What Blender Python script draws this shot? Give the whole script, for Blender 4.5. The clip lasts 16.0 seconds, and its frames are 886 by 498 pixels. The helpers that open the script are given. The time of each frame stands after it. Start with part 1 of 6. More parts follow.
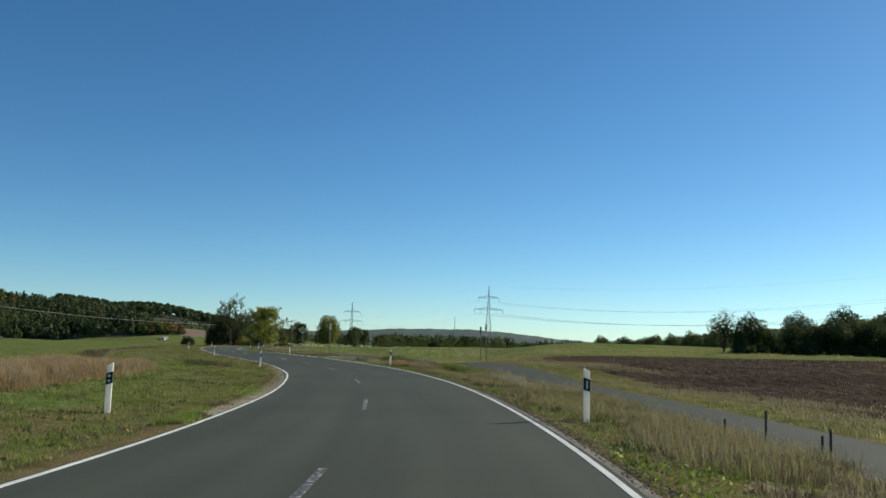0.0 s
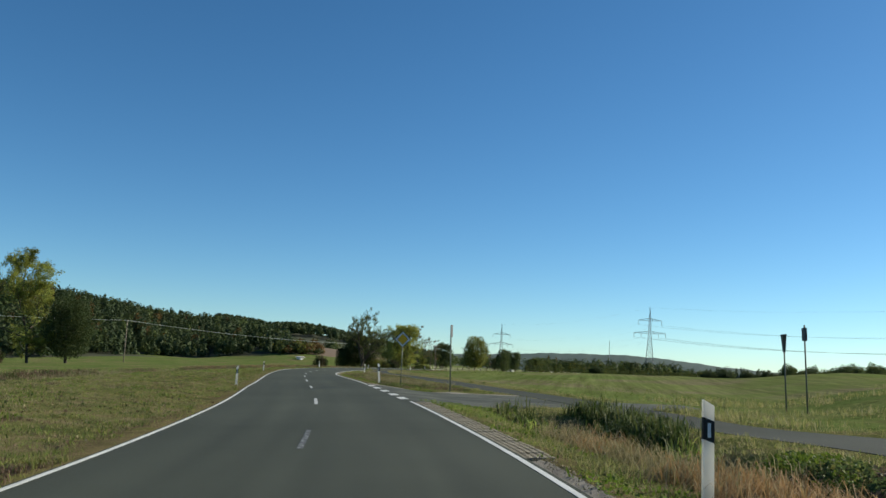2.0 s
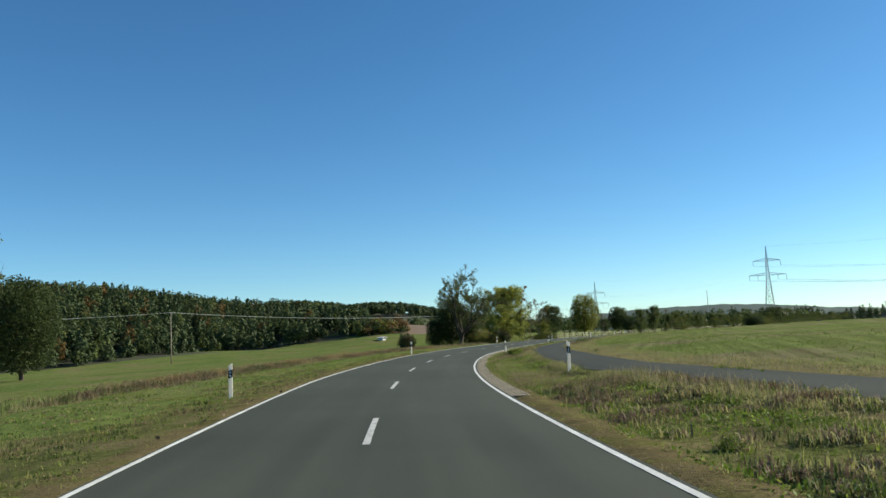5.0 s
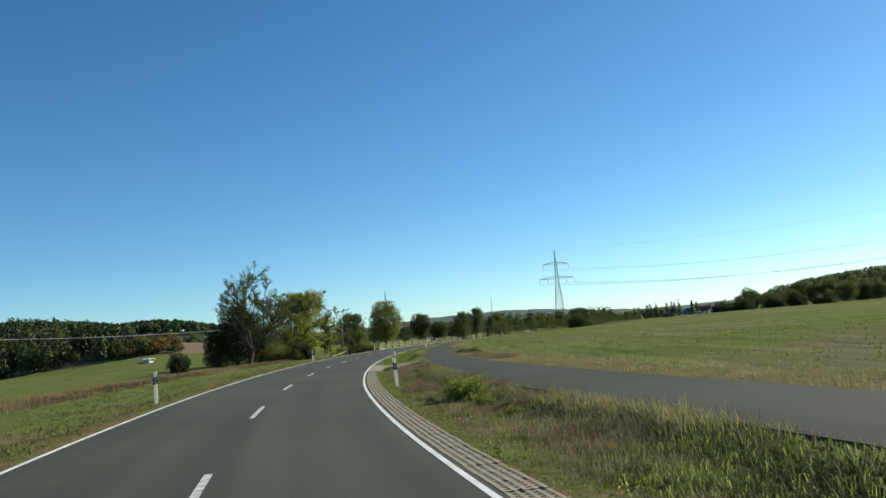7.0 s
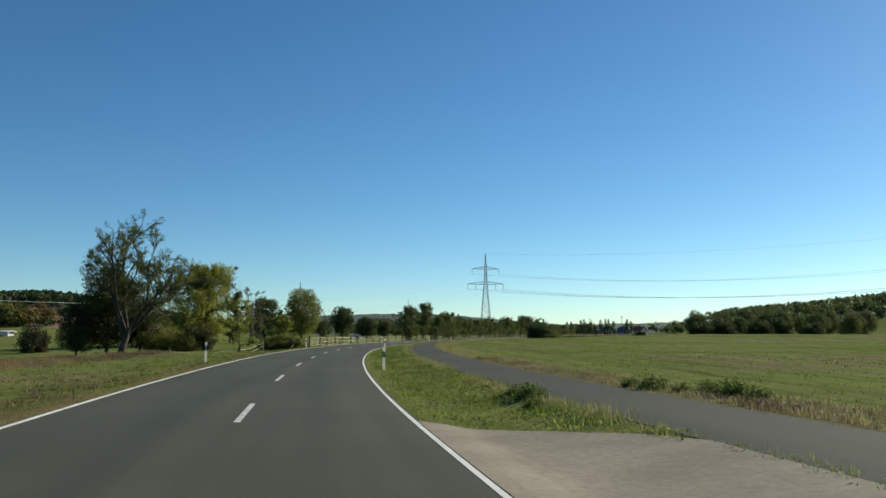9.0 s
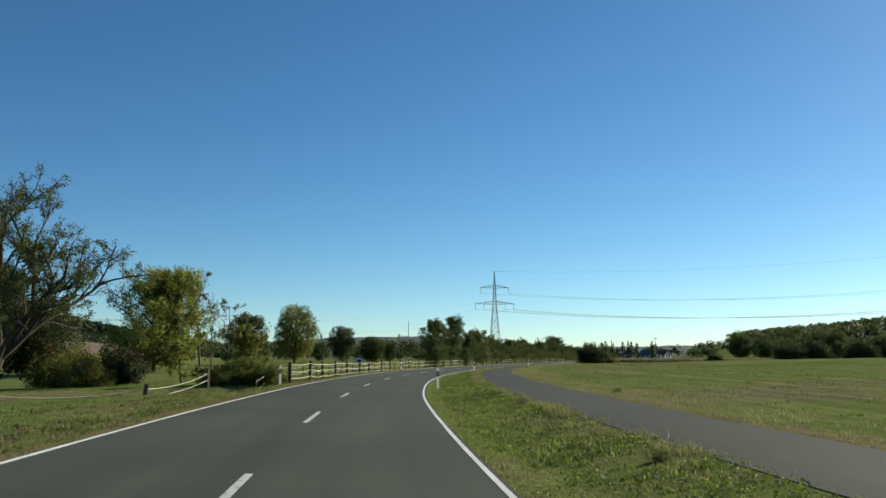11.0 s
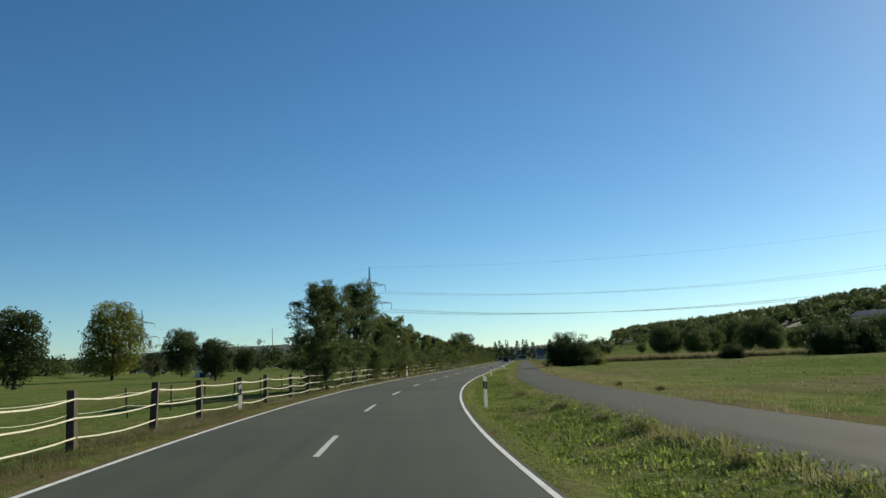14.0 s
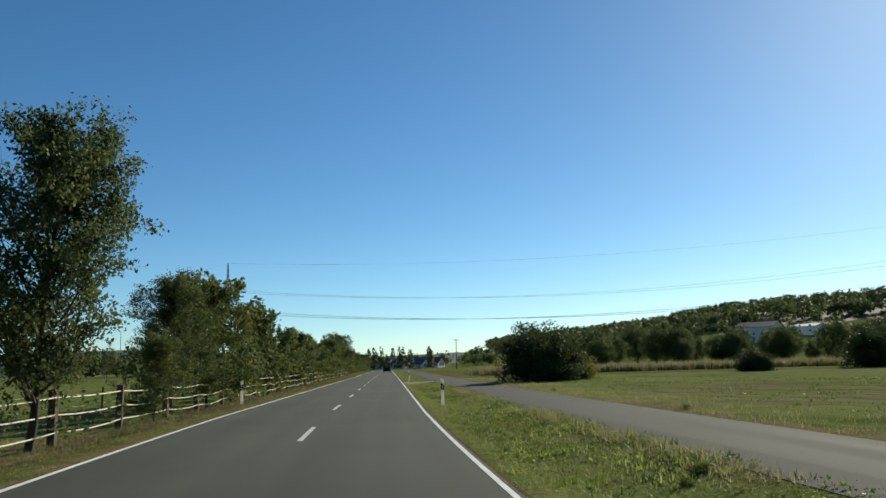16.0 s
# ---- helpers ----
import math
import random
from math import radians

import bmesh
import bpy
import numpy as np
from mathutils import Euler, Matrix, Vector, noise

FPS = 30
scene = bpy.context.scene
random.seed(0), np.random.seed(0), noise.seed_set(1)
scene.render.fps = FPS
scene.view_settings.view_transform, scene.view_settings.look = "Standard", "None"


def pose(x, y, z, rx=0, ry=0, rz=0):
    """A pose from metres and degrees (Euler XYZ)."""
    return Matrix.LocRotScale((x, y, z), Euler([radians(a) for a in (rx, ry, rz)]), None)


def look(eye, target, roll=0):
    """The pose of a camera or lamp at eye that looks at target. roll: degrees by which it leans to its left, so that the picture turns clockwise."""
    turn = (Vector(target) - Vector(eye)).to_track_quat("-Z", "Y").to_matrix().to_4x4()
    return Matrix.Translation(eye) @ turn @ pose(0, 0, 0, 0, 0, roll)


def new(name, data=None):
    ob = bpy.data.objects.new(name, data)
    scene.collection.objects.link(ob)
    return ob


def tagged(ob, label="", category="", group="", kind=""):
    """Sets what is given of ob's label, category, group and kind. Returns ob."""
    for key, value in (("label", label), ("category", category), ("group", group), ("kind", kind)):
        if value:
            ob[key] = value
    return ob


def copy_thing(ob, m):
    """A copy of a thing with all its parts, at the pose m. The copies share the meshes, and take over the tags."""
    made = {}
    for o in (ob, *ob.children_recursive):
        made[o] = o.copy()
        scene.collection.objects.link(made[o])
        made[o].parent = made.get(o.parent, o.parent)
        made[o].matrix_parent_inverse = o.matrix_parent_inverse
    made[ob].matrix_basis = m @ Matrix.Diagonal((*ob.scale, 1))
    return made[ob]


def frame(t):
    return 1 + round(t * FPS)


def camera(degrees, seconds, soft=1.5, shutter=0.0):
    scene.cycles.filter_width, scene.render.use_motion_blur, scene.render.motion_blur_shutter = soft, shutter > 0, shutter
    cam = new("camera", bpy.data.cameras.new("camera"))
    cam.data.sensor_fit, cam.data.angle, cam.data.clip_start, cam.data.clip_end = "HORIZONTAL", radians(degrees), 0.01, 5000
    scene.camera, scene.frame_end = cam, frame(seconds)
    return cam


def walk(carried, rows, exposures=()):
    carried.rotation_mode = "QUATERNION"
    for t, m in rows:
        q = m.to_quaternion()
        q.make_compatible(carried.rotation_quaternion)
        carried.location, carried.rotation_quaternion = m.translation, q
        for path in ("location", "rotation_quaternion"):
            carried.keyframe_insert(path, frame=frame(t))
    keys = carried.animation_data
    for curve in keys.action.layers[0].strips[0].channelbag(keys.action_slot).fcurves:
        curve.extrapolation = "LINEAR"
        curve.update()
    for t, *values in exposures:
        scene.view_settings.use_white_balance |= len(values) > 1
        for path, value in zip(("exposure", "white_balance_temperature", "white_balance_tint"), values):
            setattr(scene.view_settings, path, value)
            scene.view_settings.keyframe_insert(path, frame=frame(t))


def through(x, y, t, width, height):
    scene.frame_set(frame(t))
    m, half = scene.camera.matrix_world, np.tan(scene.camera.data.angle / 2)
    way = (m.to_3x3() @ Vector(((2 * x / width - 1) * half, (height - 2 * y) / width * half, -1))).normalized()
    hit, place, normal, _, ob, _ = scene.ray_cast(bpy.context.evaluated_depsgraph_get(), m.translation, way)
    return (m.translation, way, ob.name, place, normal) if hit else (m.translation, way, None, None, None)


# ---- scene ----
# ---- camera ----
EXPO, SKY, SUN, KELVIN, TINT = 0.45, 0.089, 5.0, 6800, 4
SKY_SAT, SKY_CAST = 1.16, (0.890, 1.005, 1.005)
EXPOSURES = [(0.0, 0.0), (1.5, 0.02), (2.5, 0.22), (3.5, 0.28), (6.0, 0.35), (7.0, 0.24), (7.5, 0.3), (8.0, 0.38), (8.5, 0.08), (9.0, -0.01), (11.5, 0.0), (12.5, -0.05), (13.5, -0.1), (14.5, -0.22), (15.5, -0.2), (16.0, -0.1)]
cam = camera(56.14, 16.0)
# seconds, x, y, z, yaw, pitch, roll; the eye rides about 1.4 m over the road
ROWS = [
    (0.0, 0.01, -0.0, 1.39, -0.12, 6.71, 1.67),
    (0.5, -0.11, 11.29, 1.389, 1.04, 7.28, 2.54),
    (1.0, -0.85, 22.51, 1.386, 3.04, 8.16, 3.36),
    (1.5, -2.22, 33.63, 1.384, 6.17, 8.59, 3.55),
    (2.0, -4.28, 44.64, 1.387, 10.31, 7.96, 2.8),
    (2.5, -7.03, 55.5, 1.396, 13.16, 6.78, 1.1),
    (3.0, -10.42, 66.16, 1.411, 14.42, 6.36, 0.16),
    (3.5, -14.21, 76.64, 1.423, 14.53, 6.0, -0.54),
    (4.0, -18.15, 86.97, 1.433, 14.87, 5.81, -1.25),
    (4.5, -22.02, 97.19, 1.444, 15.34, 5.85, -1.91),
    (5.0, -25.65, 107.29, 1.457, 15.33, 5.99, -2.5),
    (5.5, -28.99, 117.27, 1.47, 14.26, 6.17, -3.07),
    (5.8, -30.8, 123.2, 1.478, 12.99, 6.28, -3.47),
    (6.0, -32.0, 127.15, 1.48, 11.54, 6.31, -3.66),
    (6.5, -34.71, 136.99, 1.49, 5.16, 6.56, -4.62),
    (7.0, -37.17, 146.86, 1.484, 0.34, 5.9, -4.98),
    (7.5, -39.35, 156.91, 1.471, -1.34, 5.39, -3.32),
    (8.0, -41.22, 167.09, 1.456, -2.51, 5.5, -0.67),
    (8.5, -42.67, 177.41, 1.443, -3.6, 5.71, 0.5),
    (9.0, -43.75, 187.85, 1.433, -5.39, 5.8, -0.04),
    (9.5, -44.5, 198.39, 1.425, -6.3, 6.09, -0.25),
    (10.0, -45.0, 209.01, 1.424, -6.34, 6.56, -0.18),
    (10.5, -45.3, 219.66, 1.426, -5.93, 7.05, -0.05),
    (11.0, -45.44, 230.31, 1.428, -5.53, 7.4, -0.07),
    (11.5, -45.43, 240.94, 1.434, -5.6, 7.48, -0.28),
    (12.0, -45.25, 251.52, 1.439, -6.14, 7.38, -0.8),
    (12.5, -44.86, 262.08, 1.441, -7.96, 7.36, -1.43),
    (13.0, -44.2, 272.6, 1.439, -10.09, 7.03, -2.1),
    (13.5, -43.07, 283.14, 1.435, -12.1, 7.22, -1.98),
    (14.0, -41.49, 293.71, 1.429, -14.9, 7.62, -2.18),
    (14.5, -39.48, 304.32, 1.424, -17.99, 7.85, -2.39),
    (15.0, -37.11, 314.99, 1.417, -20.69, 7.95, -2.47),
    (15.5, -34.33, 325.73, 1.411, -22.58, 7.93, -1.99),
    (16.0, -31.13, 336.53, 1.407, -24.03, 7.96, -1.5),
]
walk(cam, [(t, pose(x, y, z, 90 + pitch, 0, yaw) @ pose(0, 0, 0, 0, 0, roll)) for t, x, y, z, yaw, pitch, roll in ROWS],
     [(t, EXPO + e, KELVIN + (200 if t > 8.2 else 0), TINT) for t, e in EXPOSURES])

# ---- daylight ----
SUN_EL, SUN_AZ = radians(25), radians(58)
world = bpy.data.worlds.new("sky")
scene.world = world
world.use_nodes = True
wn = world.node_tree
sky = wn.nodes.new("ShaderNodeTexSky")
sky.sky_type = "NISHITA"
sky.sun_disc = False
sky.sun_elevation, sky.sun_rotation = SUN_EL, SUN_AZ
sky.altitude, sky.air_density, sky.dust_density, sky.ozone_density = 200, 0.76, 0.19, 3.8
hsv = wn.nodes.new("ShaderNodeHueSaturation")
hsv.inputs["Saturation"].default_value = SKY_SAT
cast = wn.nodes.new("ShaderNodeMix")
cast.data_type, cast.blend_type = "RGBA", "MULTIPLY"
cast.inputs[0].default_value, cast.inputs[7].default_value = 1.0, (*SKY_CAST, 1)
wn.links.new(sky.outputs[0], hsv.inputs["Color"])
wn.links.new(hsv.outputs[0], cast.inputs[6])
wn.links.new(cast.outputs[2], wn.nodes["Background"].inputs[0])
wn.nodes["Background"].inputs[1].default_value = SKY
sun_data = bpy.data.lights.new("sun", "SUN")
sun_data.energy, sun_data.angle, sun_data.color = SUN, radians(0.53), (1.0, 0.93, 0.82)
sun = new("sun", sun_data)
sun.matrix_world = look((0, 0, 0), (-math.sin(SUN_AZ) * math.cos(SUN_EL), -math.cos(SUN_AZ) * math.cos(SUN_EL), -math.sin(SUN_EL)))


# ---- materials ----
def ramp(nt, fac, stops):
    r = nt.nodes.new("ShaderNodeValToRGB")
    e = r.color_ramp.elements
    while len(e) < len(stops):
        e.new(0.5)
    for k, (p, c) in zip(e, stops):
        k.position, k.color = p, (*c, 1)
    nt.links.new(fac, r.inputs[0])
    return r.outputs[0]


def noise_tex(nt, scale, detail=4.0, rough=0.6, stretch=None, turn=0.0):
    n = nt.nodes.new("ShaderNodeTexNoise")
    n.inputs["Scale"].default_value, n.inputs["Detail"].default_value, n.inputs["Roughness"].default_value = scale, detail, rough
    tc = nt.nodes.new("ShaderNodeTexCoord")
    if stretch:
        m = nt.nodes.new("ShaderNodeMapping")
        m.inputs["Scale"].default_value = stretch
        m.inputs["Rotation"].default_value = (0, 0, turn)
        nt.links.new(tc.outputs["Object"], m.inputs[0])
        nt.links.new(m.outputs[0], n.inputs[0])
    else:
        nt.links.new(tc.outputs["Object"], n.inputs[0])
    return n.outputs[0]


def blend(nt, fac, a, b, mode="MIX"):
    m = nt.nodes.new("ShaderNodeMix")
    m.data_type, m.blend_type = "RGBA", mode
    for k, v in ((0, fac), (6, a), (7, b)):
        if isinstance(v, (int, float)):
            m.inputs[k].default_value = v
        elif isinstance(v, tuple):
            m.inputs[k].default_value = (*v, 1)
        else:
            nt.links.new(v, m.inputs[k])
    return m.outputs[2]


def fresh(name):
    m = bpy.data.materials.new(name)
    m.use_nodes = True
    nt = m.node_tree
    return m, nt, nt.nodes["Principled BSDF"]


def surface(name, coarse, fine, rough=0.8, metal=0.0, cs=0.3, fs=6.0, bump=0.0, bs=30.0, dist=0.02, spec=0.3, stretch=None, turn=0.0):
    """coarse: ramp stops by the broad noise; fine: a (dark, light) pair that the fine noise multiplies in."""
    m, nt, p = fresh(name)
    c = ramp(nt, noise_tex(nt, cs, 5.0), coarse)
    f = ramp(nt, noise_tex(nt, fs, 6.0, 0.7, stretch, turn), [(0.3, (fine[0],) * 3), (0.7, (fine[1],) * 3)])
    nt.links.new(blend(nt, 1.0, c, f, "MULTIPLY"), p.inputs["Base Color"])
    p.inputs["Roughness"].default_value, p.inputs["Metallic"].default_value = rough, metal
    p.inputs["Specular IOR Level"].default_value = spec
    if bump:
        b = nt.nodes.new("ShaderNodeBump")
        b.inputs["Strength"].default_value, b.inputs["Distance"].default_value = bump, dist
        nt.links.new(noise_tex(nt, bs, 5.0, 0.7), b.inputs["Height"])
        nt.links.new(b.outputs[0], p.inputs["Normal"])
    return m


def leafy(name, stops, through=0.45, cs=0.25, island=0.5, rough=0.6):
    """Thin leaves or blades: matt with light let through; colour varies by patch and from piece to piece."""
    m, nt, p = fresh(name)
    g = nt.nodes.new("ShaderNodeNewGeometry")
    mixf = nt.nodes.new("ShaderNodeMix")
    mixf.inputs[0].default_value = island
    nt.links.new(noise_tex(nt, cs, 3.0), mixf.inputs[2])
    nt.links.new(g.outputs["Random Per Island"], mixf.inputs[3])
    c = ramp(nt, mixf.outputs[0], stops)
    nt.links.new(c, p.inputs["Base Color"])
    p.inputs["Roughness"].default_value = rough
    p.inputs["Specular IOR Level"].default_value = 0.12
    t = nt.nodes.new("ShaderNodeBsdfTranslucent")
    nt.links.new(c, t.inputs[0])
    mx = nt.nodes.new("ShaderNodeMixShader")
    mx.inputs[0].default_value = through
    nt.links.new(p.outputs[0], mx.inputs[1])
    nt.links.new(t.outputs[0], mx.inputs[2])
    nt.links.new(mx.outputs[0], nt.nodes["Material Output"].inputs[0])
    return m


def plain(name, col, rough=0.6, metal=0.0, dirt=0.25, cs=8.0):
    d = tuple(v * (1 - dirt) for v in col)
    return surface(name, [(0.35, d), (0.65, col)], (0.9, 1.08), rough, metal, cs, 60.0)


def tarmac(name, lo, hi, streak):
    """Asphalt with fine aggregate, broad patches and long streaks of wear along the lane."""
    m, nt, b = fresh(name)
    c = ramp(nt, noise_tex(nt, 0.12, 5.0), [(0.3, lo), (0.7, hi)])
    f = ramp(nt, noise_tex(nt, 130.0, 4.0, 0.7), [(0.3, (0.72,) * 3), (0.7, (1.28,) * 3)])
    uv = nt.nodes.new("ShaderNodeUVMap")
    mp = nt.nodes.new("ShaderNodeMapping")
    mp.inputs["Scale"].default_value = (1.3, 0.035, 1)
    n = nt.nodes.new("ShaderNodeTexNoise")
    n.inputs["Scale"].default_value, n.inputs["Detail"].default_value = 1.0, 4.0
    nt.links.new(uv.outputs[0], mp.inputs[0])
    nt.links.new(mp.outputs[0], n.inputs[0])
    st = ramp(nt, n.outputs[0], [(0.35, (1 - streak,) * 3), (0.65, (1 + streak,) * 3)])
    mid = blend(nt, 1.0, c, f, "MULTIPLY")
    nt.links.new(blend(nt, 1.0, mid, st, "MULTIPLY"), b.inputs["Base Color"])
    rr = ramp(nt, n.outputs[0], [(0.3, (0.86,) * 3), (0.7, (0.97,) * 3)])
    nt.links.new(rr, b.inputs["Roughness"])
    b.inputs["Specular IOR Level"].default_value = 0.12
    bp = nt.nodes.new("ShaderNodeBump")
    bp.inputs["Strength"].default_value, bp.inputs["Distance"].default_value = 0.4, 0.004
    nt.links.new(noise_tex(nt, 220.0, 3.0, 0.7), bp.inputs["Height"])
    nt.links.new(bp.outputs[0], b.inputs["Normal"])
    return m


asphalt = tarmac("asphalt", (0.047, 0.053, 0.041), (0.063, 0.070, 0.054), 0.13)
old_asphalt = tarmac("old_asphalt", (0.037, 0.041, 0.031), (0.053, 0.057, 0.045), 0.12)
mouth_asphalt = surface("mouth_asphalt", [(0.34, (0.048, 0.053, 0.043)), (0.5, (0.074, 0.080, 0.066)), (0.66, (0.108, 0.112, 0.094))], (0.6, 1.3), 0.95, 0, 0.55, 24.0, 0.4, 130.0, 0.006, 0.12)
concrete = surface("concrete", [(0.3, (0.172, 0.148, 0.108)), (0.7, (0.272, 0.233, 0.172))], (0.74, 1.14), 0.95, 0, 0.5, 9.0, 0.3, 60.0, 0.006)
paver_stone = surface("paver_stone", [(0.3, (0.20, 0.170, 0.115)), (0.7, (0.31, 0.265, 0.185))], (0.65, 1.25), 0.95, 0, 1.3, 25.0, 0.3, 80.0, 0.006)
gravel = surface("gravel", [(0.3, (0.19, 0.165, 0.130)), (0.7, (0.31, 0.275, 0.225))], (0.5, 1.3), 0.95, 0, 0.8, 35.0, 0.6, 45.0, 0.02)
road_paint = surface("road_paint", [(0.40, (0.56, 0.56, 0.52)), (0.62, (0.68, 0.68, 0.64))], (0.80, 1.06), 0.7, 0, 1.5, 30.0)
dash_paint = surface("dash_paint", [(0.34, (0.10, 0.10, 0.09)), (0.44, (0.44, 0.44, 0.41)), (0.7, (0.62, 0.62, 0.58))], (0.75, 1.08), 0.7, 0, 6.0, 70.0)
worn_paint = surface("worn_paint", [(0.50, (0.060, 0.062, 0.057)), (0.64, (0.42, 0.42, 0.40))], (0.72, 1.08), 0.7, 0, 9.0, 40.0)
turf = surface("turf", [(0.3, (0.070, 0.084, 0.026)), (0.48, (0.112, 0.118, 0.042)), (0.62, (0.155, 0.130, 0.066)), (0.8, (0.190, 0.150, 0.088))], (0.45, 1.45), 0.95, 0, 0.8, 11.0, 0.8, 14.0, 0.05, 0.0)
lawn = surface("lawn", [(0.3, (0.100, 0.130, 0.038)), (0.5, (0.140, 0.160, 0.052)), (0.72, (0.175, 0.155, 0.080))], (0.5, 1.45), 0.95, 0, 0.7, 9.0, 0.8, 14.0, 0.05, 0.0)
meadow = surface("meadow", [(0.3, (0.088, 0.128, 0.036)), (0.5, (0.118, 0.150, 0.046)), (0.64, (0.160, 0.148, 0.068)), (0.78, (0.140, 0.108, 0.062))], (0.5, 1.4), 0.95, 0, 0.08, 2.4, 0.8, 8.0, 0.06, 0.0)
crop = surface("crop", [(0.36, (0.105, 0.138, 0.042)), (0.5, (0.138, 0.162, 0.055)), (0.62, (0.160, 0.145, 0.080))], (0.6, 1.4), 0.95, 0, 0.06, 0.6, 0.8, 9.0, 0.06, 0.0, (3.0, 0.06, 1.0), radians(-16))
soil = surface("soil", [(0.3, (0.052, 0.038, 0.029)), (0.7, (0.092, 0.070, 0.054))], (0.35, 1.6), 1.0, 0, 0.3, 2.2, 1.0, 3.0, 0.25, 0.0, (2.0, 0.35, 1.0), radians(10))
dry_turf = surface("dry_turf", [(0.3, (0.135, 0.120, 0.058)), (0.55, (0.185, 0.160, 0.085)), (0.8, (0.115, 0.122, 0.046))], (0.6, 1.25), 0.95, 0, 0.4, 10.0, 0.8, 14.0, 0.05, 0.0)
dirt_edge = surface("dirt_edge", [(0.3, (0.078, 0.075, 0.030)), (0.5, (0.150, 0.118, 0.062)), (0.7, (0.105, 0.112, 0.032))], (0.55, 1.3), 0.95, 0, 0.8, 14.0, 0.7, 25.0, 0.03, 0.0)
stubble = surface("stubble", [(0.3, (0.13, 0.090, 0.058)), (0.7, (0.18, 0.125, 0.08))], (0.7, 1.2), 0.95, 0, 0.03, 1.0)
woods_floor_and_shade = surface("woods_floor_and_shade", [(0.3, (0.030, 0.035, 0.016)), (0.7, (0.050, 0.055, 0.024))], (0.7, 1.2), 0.95, 0, 0.05, 1.0)

grass_blades = leafy("grass_blades", [(0.2, (0.130, 0.155, 0.050)), (0.45, (0.205, 0.220, 0.070)), (0.60, (0.28, 0.255, 0.110)), (0.80, (0.37, 0.31, 0.17))], 0.5, 0.45, 0.45)
lush_blades = leafy("lush_blades", [(0.2, (0.115, 0.180, 0.038)), (0.5, (0.210, 0.280, 0.058)), (0.8, (0.31, 0.325, 0.090))], 0.6, 0.5, 0.45)
meadow_blades = leafy("meadow_blades", [(0.25, (0.130, 0.175, 0.042)), (0.45, (0.210, 0.235, 0.060)), (0.58, (0.29, 0.255, 0.100)), (0.75, (0.28, 0.205, 0.110))], 0.45, 0.08, 0.35)
straw_blades = leafy("straw_blades", [(0.1, (0.095, 0.110, 0.036)), (0.35, (0.185, 0.165, 0.075)), (0.6, (0.28, 0.24, 0.130)), (0.85, (0.38, 0.32, 0.19))], 0.4, 0.5)
pale_straw = leafy("pale_straw", [(0.15, (0.24, 0.18, 0.095)), (0.5, (0.38, 0.30, 0.17)), (0.85, (0.50, 0.41, 0.25))], 0.45, 0.6)
rust_blades = leafy("rust_blades", [(0.15, (0.15, 0.10, 0.035)), (0.4, (0.27, 0.16, 0.07)), (0.65, (0.36, 0.24, 0.12)), (0.9, (0.44, 0.34, 0.2))], 0.35, 0.6)
reed_blades = leafy("reed_blades", [(0.2, (0.035, 0.062, 0.014)), (0.5, (0.070, 0.100, 0.024)), (0.8, (0.15, 0.15, 0.06))], 0.35, 0.6)
weed_leaves = leafy("weed_leaves", [(0.2, (0.065, 0.110, 0.015)), (0.6, (0.120, 0.175, 0.025)), (0.85, (0.21, 0.215, 0.045))], 0.4, 1.2)
dead_weed = leafy("dead_weed", [(0.2, (0.095, 0.066, 0.042)), (0.6, (0.17, 0.12, 0.075)), (0.9, (0.25, 0.185, 0.11))], 0.3, 1.2)
white_bloom = leafy("white_bloom", [(0.2, (0.5, 0.47, 0.38)), (0.8, (0.7, 0.68, 0.6))], 0.3, 2.0)

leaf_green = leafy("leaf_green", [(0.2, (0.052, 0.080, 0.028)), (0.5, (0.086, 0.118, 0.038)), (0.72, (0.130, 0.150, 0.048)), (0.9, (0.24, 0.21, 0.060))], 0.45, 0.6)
leaf_dark = leafy("leaf_dark", [(0.2, (0.032, 0.048, 0.018)), (0.6, (0.052, 0.072, 0.024)), (0.9, (0.085, 0.098, 0.032))], 0.35, 0.5)
leaf_maroon = leafy("leaf_maroon", [(0.2, (0.042, 0.034, 0.020)), (0.6, (0.066, 0.048, 0.028)), (0.9, (0.092, 0.070, 0.038))], 0.3, 0.5)
leaf_autumn = leafy("leaf_autumn", [(0.2, (0.135, 0.172, 0.040)), (0.45, (0.22, 0.25, 0.055)), (0.7, (0.34, 0.335, 0.070)), (0.9, (0.40, 0.33, 0.072))], 0.55, 0.3)
leaf_olive = leafy("leaf_olive", [(0.2, (0.070, 0.085, 0.020)), (0.5, (0.120, 0.135, 0.028)), (0.75, (0.20, 0.19, 0.040)), (0.92, (0.30, 0.23, 0.045))], 0.45, 0.35)
leaf_rust = leafy("leaf_rust", [(0.2, (0.075, 0.045, 0.018)), (0.6, (0.14, 0.085, 0.03)), (0.9, (0.21, 0.14, 0.04))], 0.35, 0.4)
needles = leafy("needles", [(0.2, (0.032, 0.050, 0.021)), (0.55, (0.048, 0.070, 0.027)), (0.85, (0.070, 0.090, 0.034))], 0.2, 0.03, 0.5)
bark = surface("bark", [(0.3, (0.045, 0.036, 0.027)), (0.7, (0.085, 0.070, 0.054))], (0.6, 1.3), 0.95, 0, 1.5, 14.0, 0.6, 20.0, 0.02)
bark_grey = surface("bark_grey", [(0.3, (0.085, 0.075, 0.062)), (0.7, (0.15, 0.135, 0.115))], (0.6, 1.3), 0.95, 0, 1.5, 14.0)
